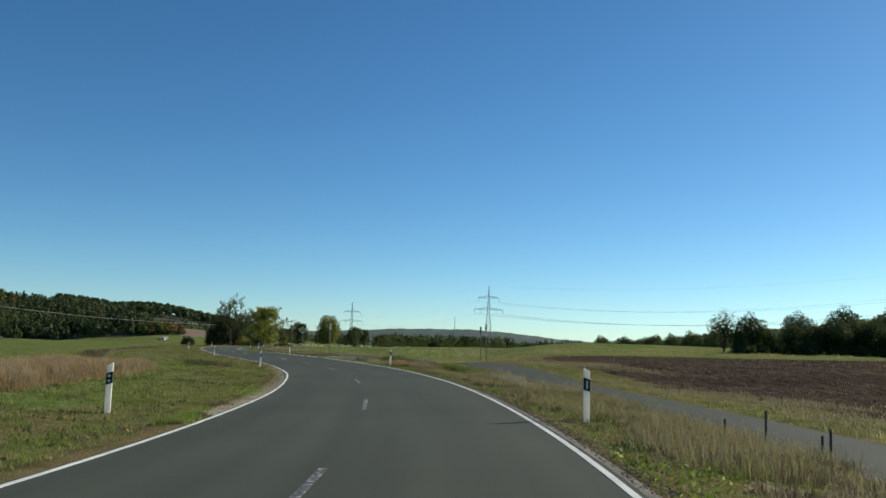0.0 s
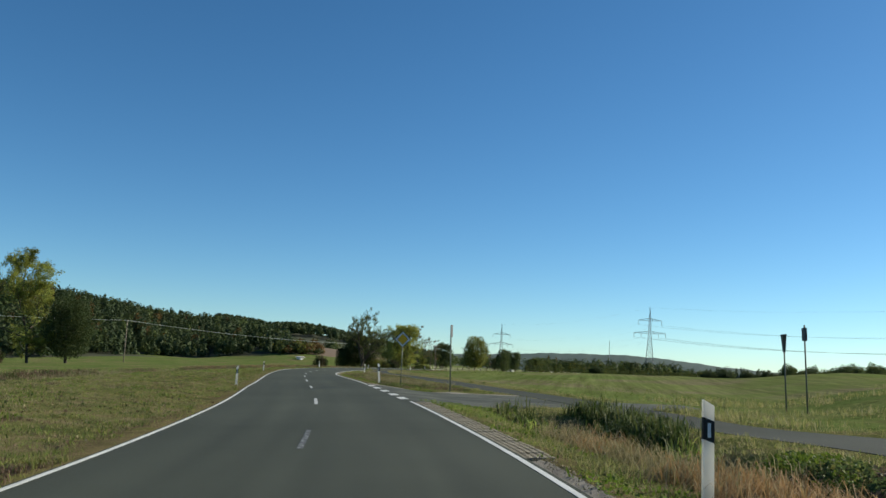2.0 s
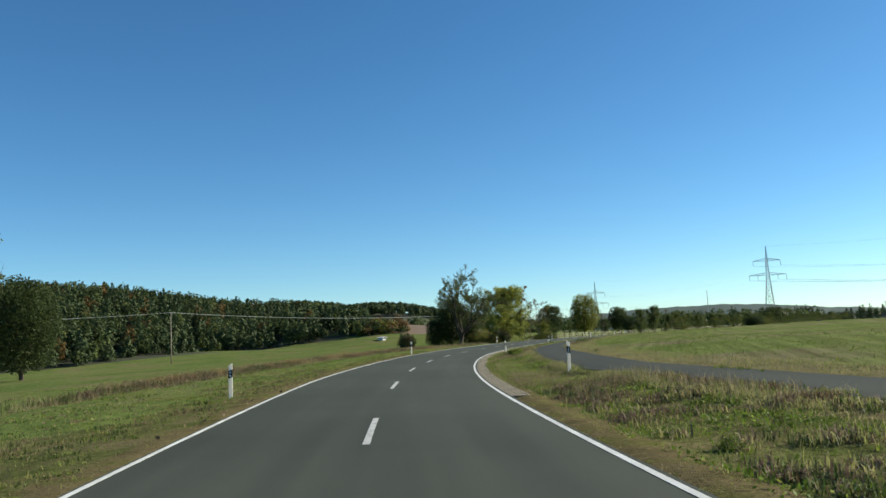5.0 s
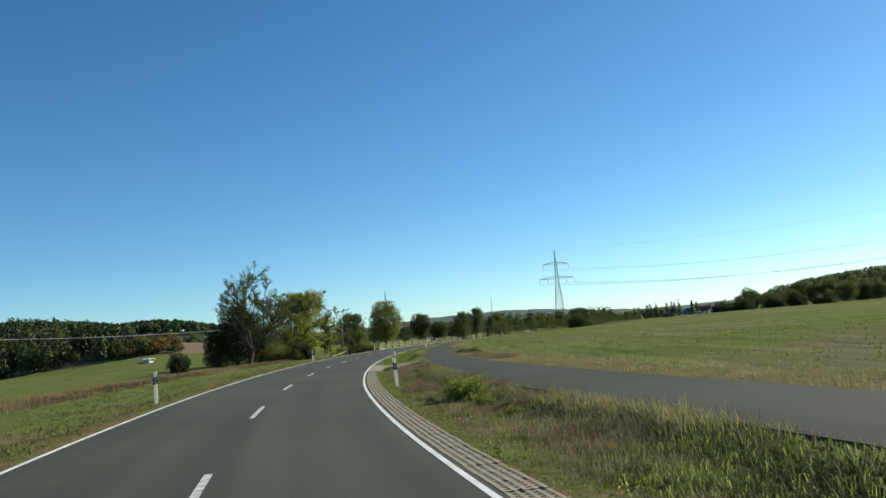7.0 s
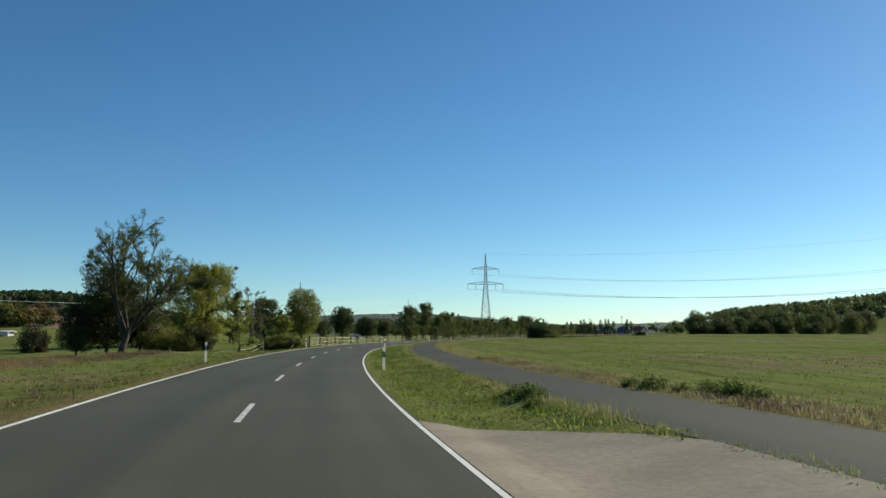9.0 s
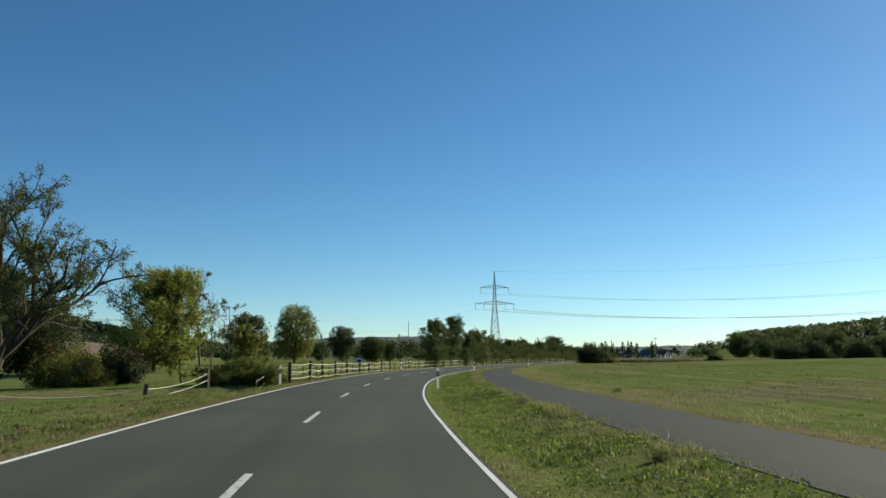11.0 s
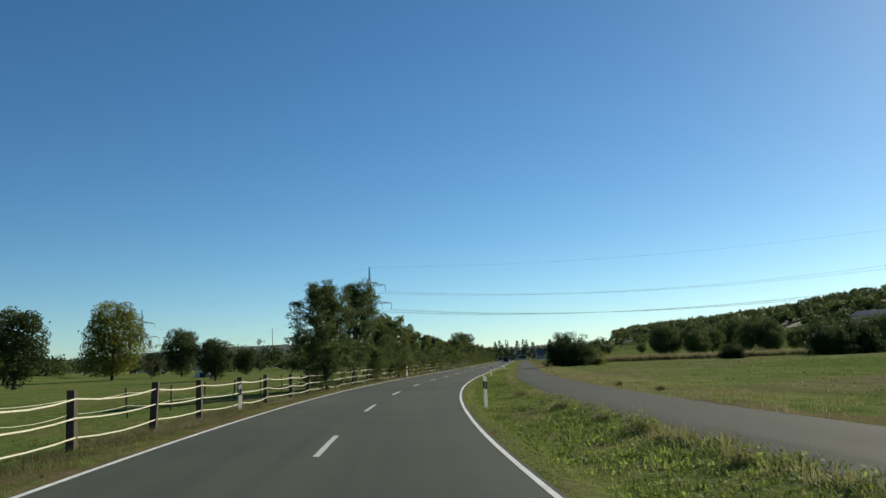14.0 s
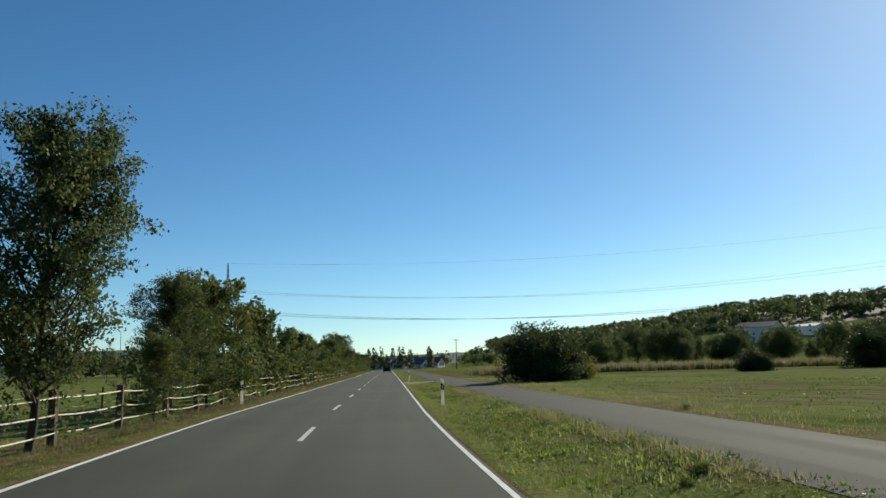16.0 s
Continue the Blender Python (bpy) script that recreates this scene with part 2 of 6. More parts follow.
fence_wood = surface("fence_wood", [(0.3, (0.060, 0.042, 0.027)), (0.7, (0.125, 0.090, 0.060))], (0.6, 1.3), 0.85, 0, 2.0, 25.0, 0.4, 30.0, 0.01)
fence_tape = plain("fence_tape", (0.66, 0.63, 0.47), 0.7)
post_white = leafy("post_white", [(0.2, (0.76, 0.74, 0.68)), (0.8, (0.86, 0.84, 0.78))], 0.5, 4.0, 0.0, 0.45)
post_black = plain("post_black", (0.012, 0.012, 0.013), 0.5)
reflector_white = plain("reflector_white", (0.75, 0.75, 0.75), 0.15)
zinc = plain("zinc", (0.36, 0.37, 0.37), 0.45, 0.7)
green_paint = plain("green_paint", (0.13, 0.145, 0.115), 0.6, 0.2)
sign_back = plain("sign_back", (0.10, 0.10, 0.10), 0.6, 0.4)
sign_white = plain("sign_white", (0.72, 0.72, 0.70), 0.4)
sign_yellow = plain("sign_yellow", (0.80, 0.42, 0.015), 0.4)
sign_black = plain("sign_black", (0.02, 0.02, 0.02), 0.5)
steel = plain("steel", (0.27, 0.29, 0.30), 0.55, 0.4)
wire_metal = plain("wire_metal", (0.20, 0.21, 0.22), 0.5, 0.5)
pole_wood = plain("pole_wood", (0.26, 0.22, 0.17), 0.85)
wall_white = plain("wall_white", (0.80, 0.78, 0.74), 0.8)
wall_cream = plain("wall_cream", (0.74, 0.69, 0.58), 0.8)
roof_grey = plain("roof_grey", (0.10, 0.10, 0.11), 0.55)
roof_red = plain("roof_red", (0.20, 0.075, 0.05), 0.75)
roof_light = plain("roof_light", (0.66, 0.64, 0.60), 0.8, 0.0)
glass_dark = plain("glass_dark", (0.03, 0.04, 0.05), 0.08)
car_dark = plain("car_dark", (0.02, 0.022, 0.026), 0.25, 0.3)
rubber = plain("rubber", (0.015, 0.015, 0.015), 0.8)
lamp_red = plain("lamp_red", (0.35, 0.02, 0.02), 0.3)
wire_bright = plain("wire_bright", (0.72, 0.72, 0.72), 0.4, 0.3)


# ---- plan ----
# the road's middle line: x at every 15 m of y, then straight on
AXIS = [-6.2, -3.61, -1.72, -1.05, -1.95, -4.27, -7.91, -12.61, -17.96, -23.51, -28.86, -33.69, -37.78, -41.0, -43.37, -44.99, -46.04,
        -46.66, -46.89, -46.7, -45.98, -44.61, -42.5, -39.59, -35.87, -31.43, -26.33, -20.9]
KNOTS = np.array([-35.0 + 15 * k for k in range(len(AXIS))])
GRADE = 0.366
FINE = np.arange(-400.0, 1400.0, 1.0)


def _axis():
    inside = np.interp(FINE, KNOTS, AXIS)
    for _ in range(3):
        k = np.ones(9) / 9
        inside = np.convolve(np.pad(inside, 4, mode="reflect", reflect_type="odd"), k, "valid")
    last = KNOTS[-1] - 8
    at = np.interp(last, FINE, inside)
    out = np.where(FINE > last, at + (FINE - last) * GRADE, inside)
    first = KNOTS[0] + 8
    return np.where(FINE < first, np.interp(first, FINE, inside) + (FINE - first) * 0.17, out)


AXIS_X = _axis()
AXIS_G = np.gradient(AXIS_X, FINE)


def xc(y):
    return np.interp(y, FINE, AXIS_X)


def heading(y):
    return np.arctan(np.interp(y, FINE, AXIS_G))


def at(s, d):
    """The place d metres to the right of the road's middle at s."""
    th = heading(s)
    return xc(s) + d * np.cos(th), s - d * np.sin(th)


def along(x, y):
    """s and d of a place."""
    th = heading(y)
    dx = x - xc(y)
    return y + dx * np.sin(th) * np.cos(th), dx * np.cos(th)


def ease(a, b, v):
    u = np.clip((v - a) / (b - a), 0, 1)
    return u * u * (3 - 2 * u)


def tilt(s):
    """How far the land falls from one side of the road to the other, per metre."""
    return np.interp(s, [-20, 40, 60, 80, 100, 130, 150, 170, 190, 210, 240, 265, 285, 345, 420, 600],
                     [-0.006, -0.008, -0.004, 0.006, 0.014, 0.028, 0.032, 0.026, 0.017, 0.010, 0.012, 0.020, 0.028, 0.028, 0.012, 0])


def bank(s):
    return np.interp(s, [-20, 0, 30, 95, 135, 345, 420], [0.0, 0.02, 0.05, 0.05, -0.05, -0.05, -0.02]) + tilt(s)


def path_mid(s):
    return np.interp(s, [-40, 0, 16, 25, 40, 50, 60, 70, 80, 90, 110, 122, 135, 260, 300, 420], [7.4, 7.6, 7.9, 8.3, 9.4, 10.4, 11.4, 12, 11.8, 11.1, 10.4, 9.0, 7.5, 7.5, 7.15, 7.1])


PATH_HALF = 1.27


def d_left(s):
    return np.interp(s, [-20, 8, 42, 66, 86, 100, 130, 165, 240, 262, 300, 347, 360, 420], [-2.90, -2.90, -2.66, -2.95, -3.2, -3.08, -3.05, -3.1, -3.12, -2.96, -3.07, -2.96, -3.1, -3.05])


def d_right(s):
    return np.interp(s, [-20, 8, 18, 45, 63, 88, 120, 140, 170, 185, 250, 262, 300, 420], [3.12, 3.12, 3.15, 3.2, 3.1, 3.02, 2.9, 2.85, 2.92, 2.96, 3.08, 3.0, 2.97, 3.06])



def left_level(x, y):
    """The water meadow on the left lies lower, and the wooded hill rises behind it, with a far ridge beyond."""
    low = -3.4 * ease(12, 130, -along(x, y)[1]) * ease(400, 300, y)
    r = np.hypot(x + 10, y - 66)
    az = np.degrees(np.arctan2(x + 10, y - 66))
    top = np.interp(az, [-90, -60, -42, -36, -34.4, -32.6, -30.9, -29, -27.2, -25.3, -23.4, -21.5, -20, -18, -14, -11],
                    [32, 32, 30, 28, 26, 24, 21.5, 19, 18, 15.5, 11.5, 8, 10, 8.5, 6, 0])
    near, far = np.interp(az, [-38, -28, -21], [335, 400, 325]), np.interp(az, [-38, -28, -21], [540, 570, 480])
    back = np.interp(az, [-40, -30, -24, -22, -20, -18, -16.5, -14, -8], [60, 60, 56, 48, 51, 47, 38, 26, 0])
    return low + top * ease(near, far, r) + np.maximum(back - top, 0) * ease(900, 1480, r)


def right_level(x, y):
    r = np.hypot(x + 31, y - 336)
    az = np.degrees(np.arctan2(x + 31, y - 336))
    top = np.interp(az, [22, 25, 26.5, 28.5, 33, 37.8, 40, 43, 45, 52, 75, 110, 140], [0, 7.5, 15.5, 19.5, 26, 32, 38.5, 45.5, 47, 52, 52, 25, 0])
    return top * ease(330, 900, r) + field_rise(*along(x, y))


def field_rise(s, d):
    """Beyond the ditch the land climbs gently from the path to the ploughed field and the copse."""
    up = np.interp(d, [6.6, 10, 14, 25, 60, 150, 300], [0, 0.35, 0.6, 1.1, 1.5, 2.2, 2.2])
    past = np.maximum(d - 12, 0)
    end = np.interp(d, [11, 20, 40, 80], [54, 60, 95, 160])
    return up * ease(30 - 0.6 * past, 48 - 0.5 * past, s) * ease(end + 13 + 0.5 * np.minimum(past, 200), end, s)


def level(s, d, x, y):
    """Height of the land, paved or not."""
    road = bank(s) * np.clip(d, -3.7, 3.7)
    reach = np.interp(s, [330, 380], [45, 10])
    side = tilt(s) * (np.clip(d, -35, reach) - reach * ease(55, 160, d))
    land = np.where(d < 0, left_level(x, y) - 0.12, right_level(x, y) - 0.02) + side
    k = ease(3.7, 6.6, np.abs(d))
    return road * (1 - k) + land * k - 0.05 * ease(3.2, 4.0, np.abs(d)) * (1 - ease(5, 7, np.abs(d)))


def slab_edge(s):
    """Outer edge of the skewed crossing slab."""
    return np.interp(s, [191.2, 192.2, 193.2, 198.0, 199.3, 200.6, 201.6, 202.5], [3.15, 4.3, 6.28, 6.28, 5.8, 5.0, 4.1, 3.15])


def paved(s, d):
    """1 where road, cycle path, junction or slab cover the land."""
    road = (d > d_left(s) - 0.05) & (d < d_right(s) + 0.1)
    cyc = (np.abs(d - path_mid(s)) < PATH_HALF - 0.3) & (s > -45) & (s < 640)
    jun = (s > 71.6) & (s < 86) & (d > 0) & (d < np.interp(s, [71.5, 73, 75, 82.6, 83.2, 83.9, 85.2, 87], [4.4, 7.2, 10.3, 10.3, 7.2, 5.0, 4.0, 3.2])) | (np.abs(s - 77.5) < 2.3) & (d > 0) & (d < 16.6)
    slab = (s > 191.3) & (s < 202.4) & (d > 0) & (d < slab_edge(s) - 0.05)
    far = (np.abs(s - 407) < 2.2) & (d > 0) & (d < 7)
    grid = (d > 2.9) & (d < d_right(s) + 0.55) & ((s > 56) & (s < 70.6) | (s > 126) & (s < 190.8)) | (d < -2.7) & (d > -3.4) & (s > 17) & (s < 53)
    return road | cyc | jun | slab | far | grid


def apron(s, d):
    """The bare gravel round the side road's mouth."""
    return (s > 82.4) & (s < 90) & (d > 3) & (d < 0.15 + np.interp(s - 0.7, [70.6, 71.5, 73, 75, 82.8, 83.4, 84.1, 85.4, 87.6, 89], [3.6, 4.6, 7.5, 10.5, 10.5, 7.4, 5.3, 4.3, 3.5, 2.8])) | (s > 69) & (s < 72.5) & (d > 3) & (d < 6.0 - 1.0 * (72.5 - s))


def gully(s, d):
    """The hollow of the stream below the fence."""
    return ease(-5.9, -7.9, d) * ease(-44, -30, d) * np.exp(-(((s - 279.0 - 0.8 * (d + 10)) / 6.3) ** 4))


def ditch(s, d):
    a = 0.85 * ease(40, 47, s) * ease(71, 67, s) * np.exp(-(((d - np.interp(s, [44, 56, 68], [6.6, 6.5, 7.2])) / np.interp(s, [52, 62], [0.6, 1.3])) ** 2))
    b = 0.13 * ease(122, 132, s) * ease(189, 183, s) * np.exp(-(((d - 5.3) / 0.6) ** 2))
    e = 1.0 * gully(s, d)
    h = 0.45 * np.exp(-(((s - 55) / 3.6) ** 2)) * np.exp(-(((d + 6.6) / 0.8) ** 2))
    c = e + h + 0.55 * ease(60, 75, s) * ease(262, 250, s) * np.exp(-(((d + 15.5) / 1.3) ** 2))
    return a + b + c


def bumps(x, y):
    return 0.035 * np.sin(x * 0.9 + 1.3 * np.sin(y * 0.31)) * np.sin(y * 0.7 + 0.4) + 0.02 * np.sin(x * 2.3 + y * 1.7)


def land(x, y):
    x, y = np.asarray(x, float), np.asarray(y, float)
    s, d = along(x, y)
    z = level(s, d, x, y)
    return z - ditch(s, d) + bumps(x, y) * ease(3.9, 6, np.abs(d)) * ease(PATH_HALF, PATH_HALF + 0.7, np.abs(d - path_mid(s))) - 0.07 * paved(s, d)


def ground_z(x, y):
    return float(land(x, y))


# ---- mesh helpers ----
def mesh(name, verts, faces, mats, index=None, smooth=False):
    me = bpy.data.meshes.new(name)
    me.from_pydata([tuple(v) for v in verts], [], faces)
    for m in mats if isinstance(mats, (list, tuple)) else [mats]:
        me.materials.append(m)
    if index is not None:
        me.polygons.foreach_set("material_index", np.asarray(index, np.int32))
    if smooth:
        me.polygons.foreach_set("use_smooth", np.ones(len(me.polygons), bool))
    me.update()
    return me


def fast(name, verts, count, sides, mats, index=None):
    """A mesh of loose polygons, each with its own vertices."""
    me = bpy.data.meshes.new(name)
    me.vertices.add(count * sides)
    me.vertices.foreach_set("co", np.asarray(verts, np.float32).ravel())
    me.loops.add(count * sides)
    me.loops.foreach_set("vertex_index", np.arange(count * sides, dtype=np.int32))
    me.polygons.add(count)
    me.polygons.foreach_set("loop_start", np.arange(0, count * sides, sides, dtype=np.int32))
    for m in mats if isinstance(mats, (list, tuple)) else [mats]:
        me.materials.append(m)
    if index is not None:
        me.polygons.foreach_set("material_index", np.asarray(index, np.int32))
    me.update(calc_edges=True)
    return me


class Shape:
    """Gathers solids into one mesh."""

    def __init__(self):
        self.v, self.f = [], []

    def add(self, verts, faces):
        n = len(self.v)
        self.v += [tuple(v) for v in verts]
        self.f += [tuple(i + n for i in f) for f in faces]
        return self

    def box(self, size, m=None, taper=1.0):
        x, y, z = (v / 2 for v in size)
        p = [Vector(q) for q in ((-x, -y, -z), (x, -y, -z), (x, y, -z), (-x, y, -z), (-x * taper, -y * taper, z), (x * taper, -y * taper, z), (x * taper, y * taper, z), (-x * taper, y * taper, z))]
        m = m or Matrix()
        return self.add([m @ q for q in p], [(3, 2, 1, 0), (4, 5, 6, 7), (0, 1, 5, 4), (1, 2, 6, 5), (2, 3, 7, 6), (3, 0, 4, 7)])

    def prism(self, outline, z0, z1, m=None):
        n, m = len(outline), m or Matrix()
        pts = [m @ Vector((x, y, z0)) for x, y in outline] + [m @ Vector((x, y, z1)) for x, y in outline]
        return self.add(pts, [tuple(range(n))[::-1], tuple(range(n, 2 * n))] + [(i, (i + 1) % n, n + (i + 1) % n, n + i) for i in range(n)])

    def tube(self, points, radii, sides=6, cap=True):
        pts = [Vector(p) for p in points]
        rings = []
        for i, p in enumerate(pts):
            a = (pts[min(i + 1, len(pts) - 1)] - pts[max(i - 1, 0)]).normalized()
            u = a.orthogonal().normalized() if abs(a.z) > 0.95 else a.cross(Vector((0, 0, 1))).normalized()
            w = a.cross(u)
            r = radii[i] if isinstance(radii, (list, tuple)) else radii
            rings.append([p + r * (math.cos(k * math.tau / sides) * u + math.sin(k * math.tau / sides) * w) for k in range(sides)])
        faces = []
        for i in range(len(rings) - 1):
            for k in range(sides):
                j = (k + 1) % sides
                faces.append((i * sides + k, i * sides + j, (i + 1) * sides + j, (i + 1) * sides + k))
        if cap:
            faces += [tuple(range(sides))[::-1], tuple((len(rings) - 1) * sides + k for k in range(sides))]
        return self.add([q for r in rings for q in r], faces)

    def made(self, name, mat, smooth=False):
        return mesh(name, self.v, self.f, mat, smooth=smooth)


def part(name, me, parent, label="", m=None, bevel=0.0):
    ob = new(name, me)
    ob.parent = parent
    if m is not None:
        ob.matrix_local = m
    if label:
        tagged(ob, label)
    if bevel:
        b = ob.modifiers.new("edge", "BEVEL")
        b.width, b.segments, b.limit_method = bevel, 2, "ANGLE"
    return ob


def thing(name, label, category, group="", kind="", m=None):
    ob = new(name)
    ob.empty_display_size = 0.2
    if m is not None:
        ob.matrix_basis = m
    return tagged(ob, label, category, group, kind)


def structure(name, me, label, category=""):
    return tagged(new(name, me), label, category, kind="structure")


# ---- the land: one sheet from beside the road to the horizon ----
def spread(near, step, reach, grow):
    out = list(np.arange(0, near + 1e-6, step))
    while out[-1] < reach:
        step *= grow
        out.append(out[-1] + step)
    return np.array(out)


U = spread(14, 0.28, 3800, 1.13)
U = np.r_[-U[:0:-1], U]
V = np.r_[-spread(20, 2.0, 900, 1.3)[:0:-1] - 30, np.arange(-30, 420, 1.2), 420 + spread(60, 3.0, 4200, 1.12)]
VX, VY = np.meshgrid(U, V)
GX, GY = xc(VY) + VX, VY
GZ = land(GX, GY)
rows_n, cols_n = GX.shape
grid = np.arange(rows_n * cols_n).reshape(rows_n, cols_n)
quads = np.stack([grid[:-1, :-1], grid[:-1, 1:], grid[1:, 1:], grid[1:, :-1]], -1).reshape(-1, 4)
me = bpy.data.meshes.new("ground")
me.vertices.add(rows_n * cols_n)
me.vertices.foreach_set("co", np.stack([GX, GY, GZ], -1).astype(np.float32).ravel())
me.loops.add(quads.size)
me.loops.foreach_set("vertex_index", quads.astype(np.int32).ravel())
me.polygons.add(len(quads))
me.polygons.foreach_set("loop_start", np.arange(0, quads.size, 4, dtype=np.int32))
for m in (meadow, turf, crop, soil, dry_turf, dirt_edge, stubble, woods_floor_and_shade, gravel, lawn):
    me.materials.append(m)
fx, fy = GX.ravel()[quads].mean(1), GY.ravel()[quads].mean(1)
fs_, fd = along(fx, fy)
wob = 0.35 * np.sin(fs_ * 0.37) + 0.3 * np.sin(fs_ * 0.11 + 1) + 0.15 * np.sin(fs_ * 1.7)
kind_of = np.zeros(len(quads), np.int32)
near_left = (fd < 0) & (fd > -6.5 + wob)
kind_of[near_left] = 1
kind_of[(fd < 0) & (fd > np.interp(fs_, [180, 230], [-3.85, -3.4]) + wob * 0.45)] = 5
# dark floor colour puts the stream hollow's shade into the ground
kind_of[gully(fs_, fd) > 0.45] = 7
kind_of[(fd < -4) & (fd > -6.5) & (fs_ > 215) & (fs_ < 284)] = 9
kind_of[(fd < -4) & (fd > -13 + 3 * wob) & (fs_ > 52 + 4 * wob) & (fs_ < 125)] = 1
kind_of[(fd > 0) & (fd < 15)] = 1
kind_of[(fd > 2.9) & (fd < 6.6) & (fs_ > 194)] = 9
kind_of[(fd > 0) & (fd < np.interp(fs_, [150, 200], [3.7, 3.12]) + wob * np.interp(fs_, [150, 200], [0.4, 0.12]))] = 5
right_of_path = fd - path_mid(fs_) - PATH_HALF
kind_of[(right_of_path > 0) & (right_of_path < np.interp(fs_, [200, 240], [1.8, 0.9]) + wob) & (fs_ > 95)] = 4
kind_of[(right_of_path > np.interp(fs_, [200, 240], [1.5, 0.7]) + wob) & (fs_ > 84) & (fs_ < 410) & (fd < 190)] = 2
kind_of[(right_of_path > 3.0 + wob) & (fs_ > -60) & (fs_ < 66 - 0.12 * fd) & (fd < 150)] = 3
kind_of[(right_of_path > 1.0) & (fs_ >= 66 - 0.12 * fd) & (fs_ < 84)] = 0
kind_of[(right_of_path > 3) & (fs_ > 412) & (fs_ < 560) & (fd < 45)] = 1
# the deeper part of the ditch gets the same dark floor colour
kind_of[ditch(fs_, fd) * (fd > 0) * (fs_ < 80) > 0.35] = 7
kind_of[apron(fs_, fd)] = 8
kind_of[(fd > 3.0) & (fd < 3.38 + 0.2 * wob) & (fs_ < 72)] = 8
east_r, east_az = np.hypot(fx + 31, fy - 336), np.degrees(np.arctan2(fx + 31, fy - 336))
kind_of[(east_r > 600) & (east_az > 24) & (east_az < 90)] = 7
far_r, far_az = np.hypot(fx + 10, fy - 66), np.degrees(np.arctan2(fx + 10, fy - 66))
kind_of[(far_az < -13.5) & (far_az > -20.5) & (far_r > 395) & (far_r < 900) & (fy > 200)] = 6
kind_of[(far_r > 1150) & (far_az > -40) & (far_az < -6)] = 7
kind_of[(far_az < -13) & (fy > -300) & ((far_az < -20.5) | (far_r > 900)) & (far_r > np.interp(far_az, [-38, -29, -23, -20.5], [338, 400, 402, 470]))] = 7
me.polygons.foreach_set("material_index", kind_of)
me.polygons.foreach_set("use_smooth", np.ones(len(quads), bool))
me.update(calc_edges=True)
ground = structure("ground", me, "grassy verges, green fields and ploughed brown soil", "ground")


# ---- paved surfaces ----
def ribbon(name, s0, s1, left, right, mat, lift=0.0, step=1.0, thick=0.12, cols=6):
    """A paved strip between two offsets from the road's middle (numbers or functions of s), with a real edge."""
    ss = np.linspace(s0, s1, max(2, int((s1 - s0) / step) + 1))
    lo = left(ss) if callable(left) else np.full(len(ss), float(left))
    hi = right(ss) if callable(right) else np.full(len(ss), float(right))
    k = np.linspace(0, 1, cols + 1)
    d = lo[:, None] + (hi - lo)[:, None] * k
    s = np.repeat(ss[:, None], cols + 1, 1)
    x, y = at(s, d)
    z = level(s, d, x, y) + lift
    top = np.stack([x, y, z], -1)
    a, b = top[:, :1].copy(), top[:, -1:].copy()
    a[..., 2] -= thick
    b[..., 2] -= thick
    allp = np.concatenate([a, top, b], 1)
    n, w = allp.shape[:2]
    g = np.arange(n * w).reshape(n, w)
    f = np.stack([g[:-1, :-1], g[:-1, 1:], g[1:, 1:], g[1:, :-1]], -1).reshape(-1, 4)
    me = mesh(name, allp.reshape(-1, 3), f.tolist(), mat, smooth=False)
    dd = np.concatenate([d[:, :1], d, d[:, -1:]], 1).ravel()
    ss2 = np.repeat(ss[:, None], cols + 3, 1).ravel()
    uv = me.uv_layers.new(name="lane")
    li = np.zeros(len(me.loops), np.int32)
    me.loops.foreach_get("vertex_index", li)
    uv.data.foreach_set("uv", np.stack([dd[li], ss2[li]], -1).astype(np.float32).ravel())
    return me


road = structure("road", ribbon("road", -120, 900, lambda s: d_left(s) - 0.10, lambda s: d_right(s) + 0.11, asphalt, 0.0, 1.5, 0.14, 8), "smooth dark grey asphalt country road", "road")
cycle_path = structure("cycle_path", ribbon("cycle_path", -45, 640, lambda s: path_mid(s) - PATH_HALF, lambda s: path_mid(s) + PATH_HALF, old_asphalt, 0.009, 1.0, 0.1, 4), "grey asphalt cycle path beside the road", "path")
junction = structure("side_road_mouth", ribbon("side_road_mouth", 70.6, 87.6, 3.06, lambda s: np.interp(s, [70.6, 71.5, 73, 75, 82.8, 83.4, 84.1, 85.4, 87.6], [3.6, 4.6, 7.5, 10.5, 10.5, 7.4, 5.3, 4.3, 3.5]), mouth_asphalt, -0.003, 0.4, 0.1, 10), "patched grey asphalt mouth of the side road", "road")
structure("side_road", ribbon("side_road", 75.1, 79.7, 9.2, 17, mouth_asphalt, -0.006, 0.5, 0.1, 40), "narrow grey asphalt side road ending in a grass track", "road")
slab = structure("field_access", ribbon("field_access", 191.2, 202.5, lambda s: d_right(s) + 0.06, slab_edge, concrete, 0.010, 0.3, 0.12, 14), "beige concrete crossing slab between road and cycle path", "pavement")
structure("field_access", ribbon("field_access", 405.2, 409.0, lambda s: d_right(s) + 0.06, 5.9, concrete, -0.003, 0.6, 0.12, 4), "beige concrete crossing slab between road and cycle path", "pavement")


# ---- road markings ----
def marking(s0, s1, d, width, mat, label, step=1.0):
    return structure("road_marking", ribbon("road_marking", s0, s1, d - width / 2, d + width / 2, mat, 0.005, step, 0.003, 1), label, "road marking")


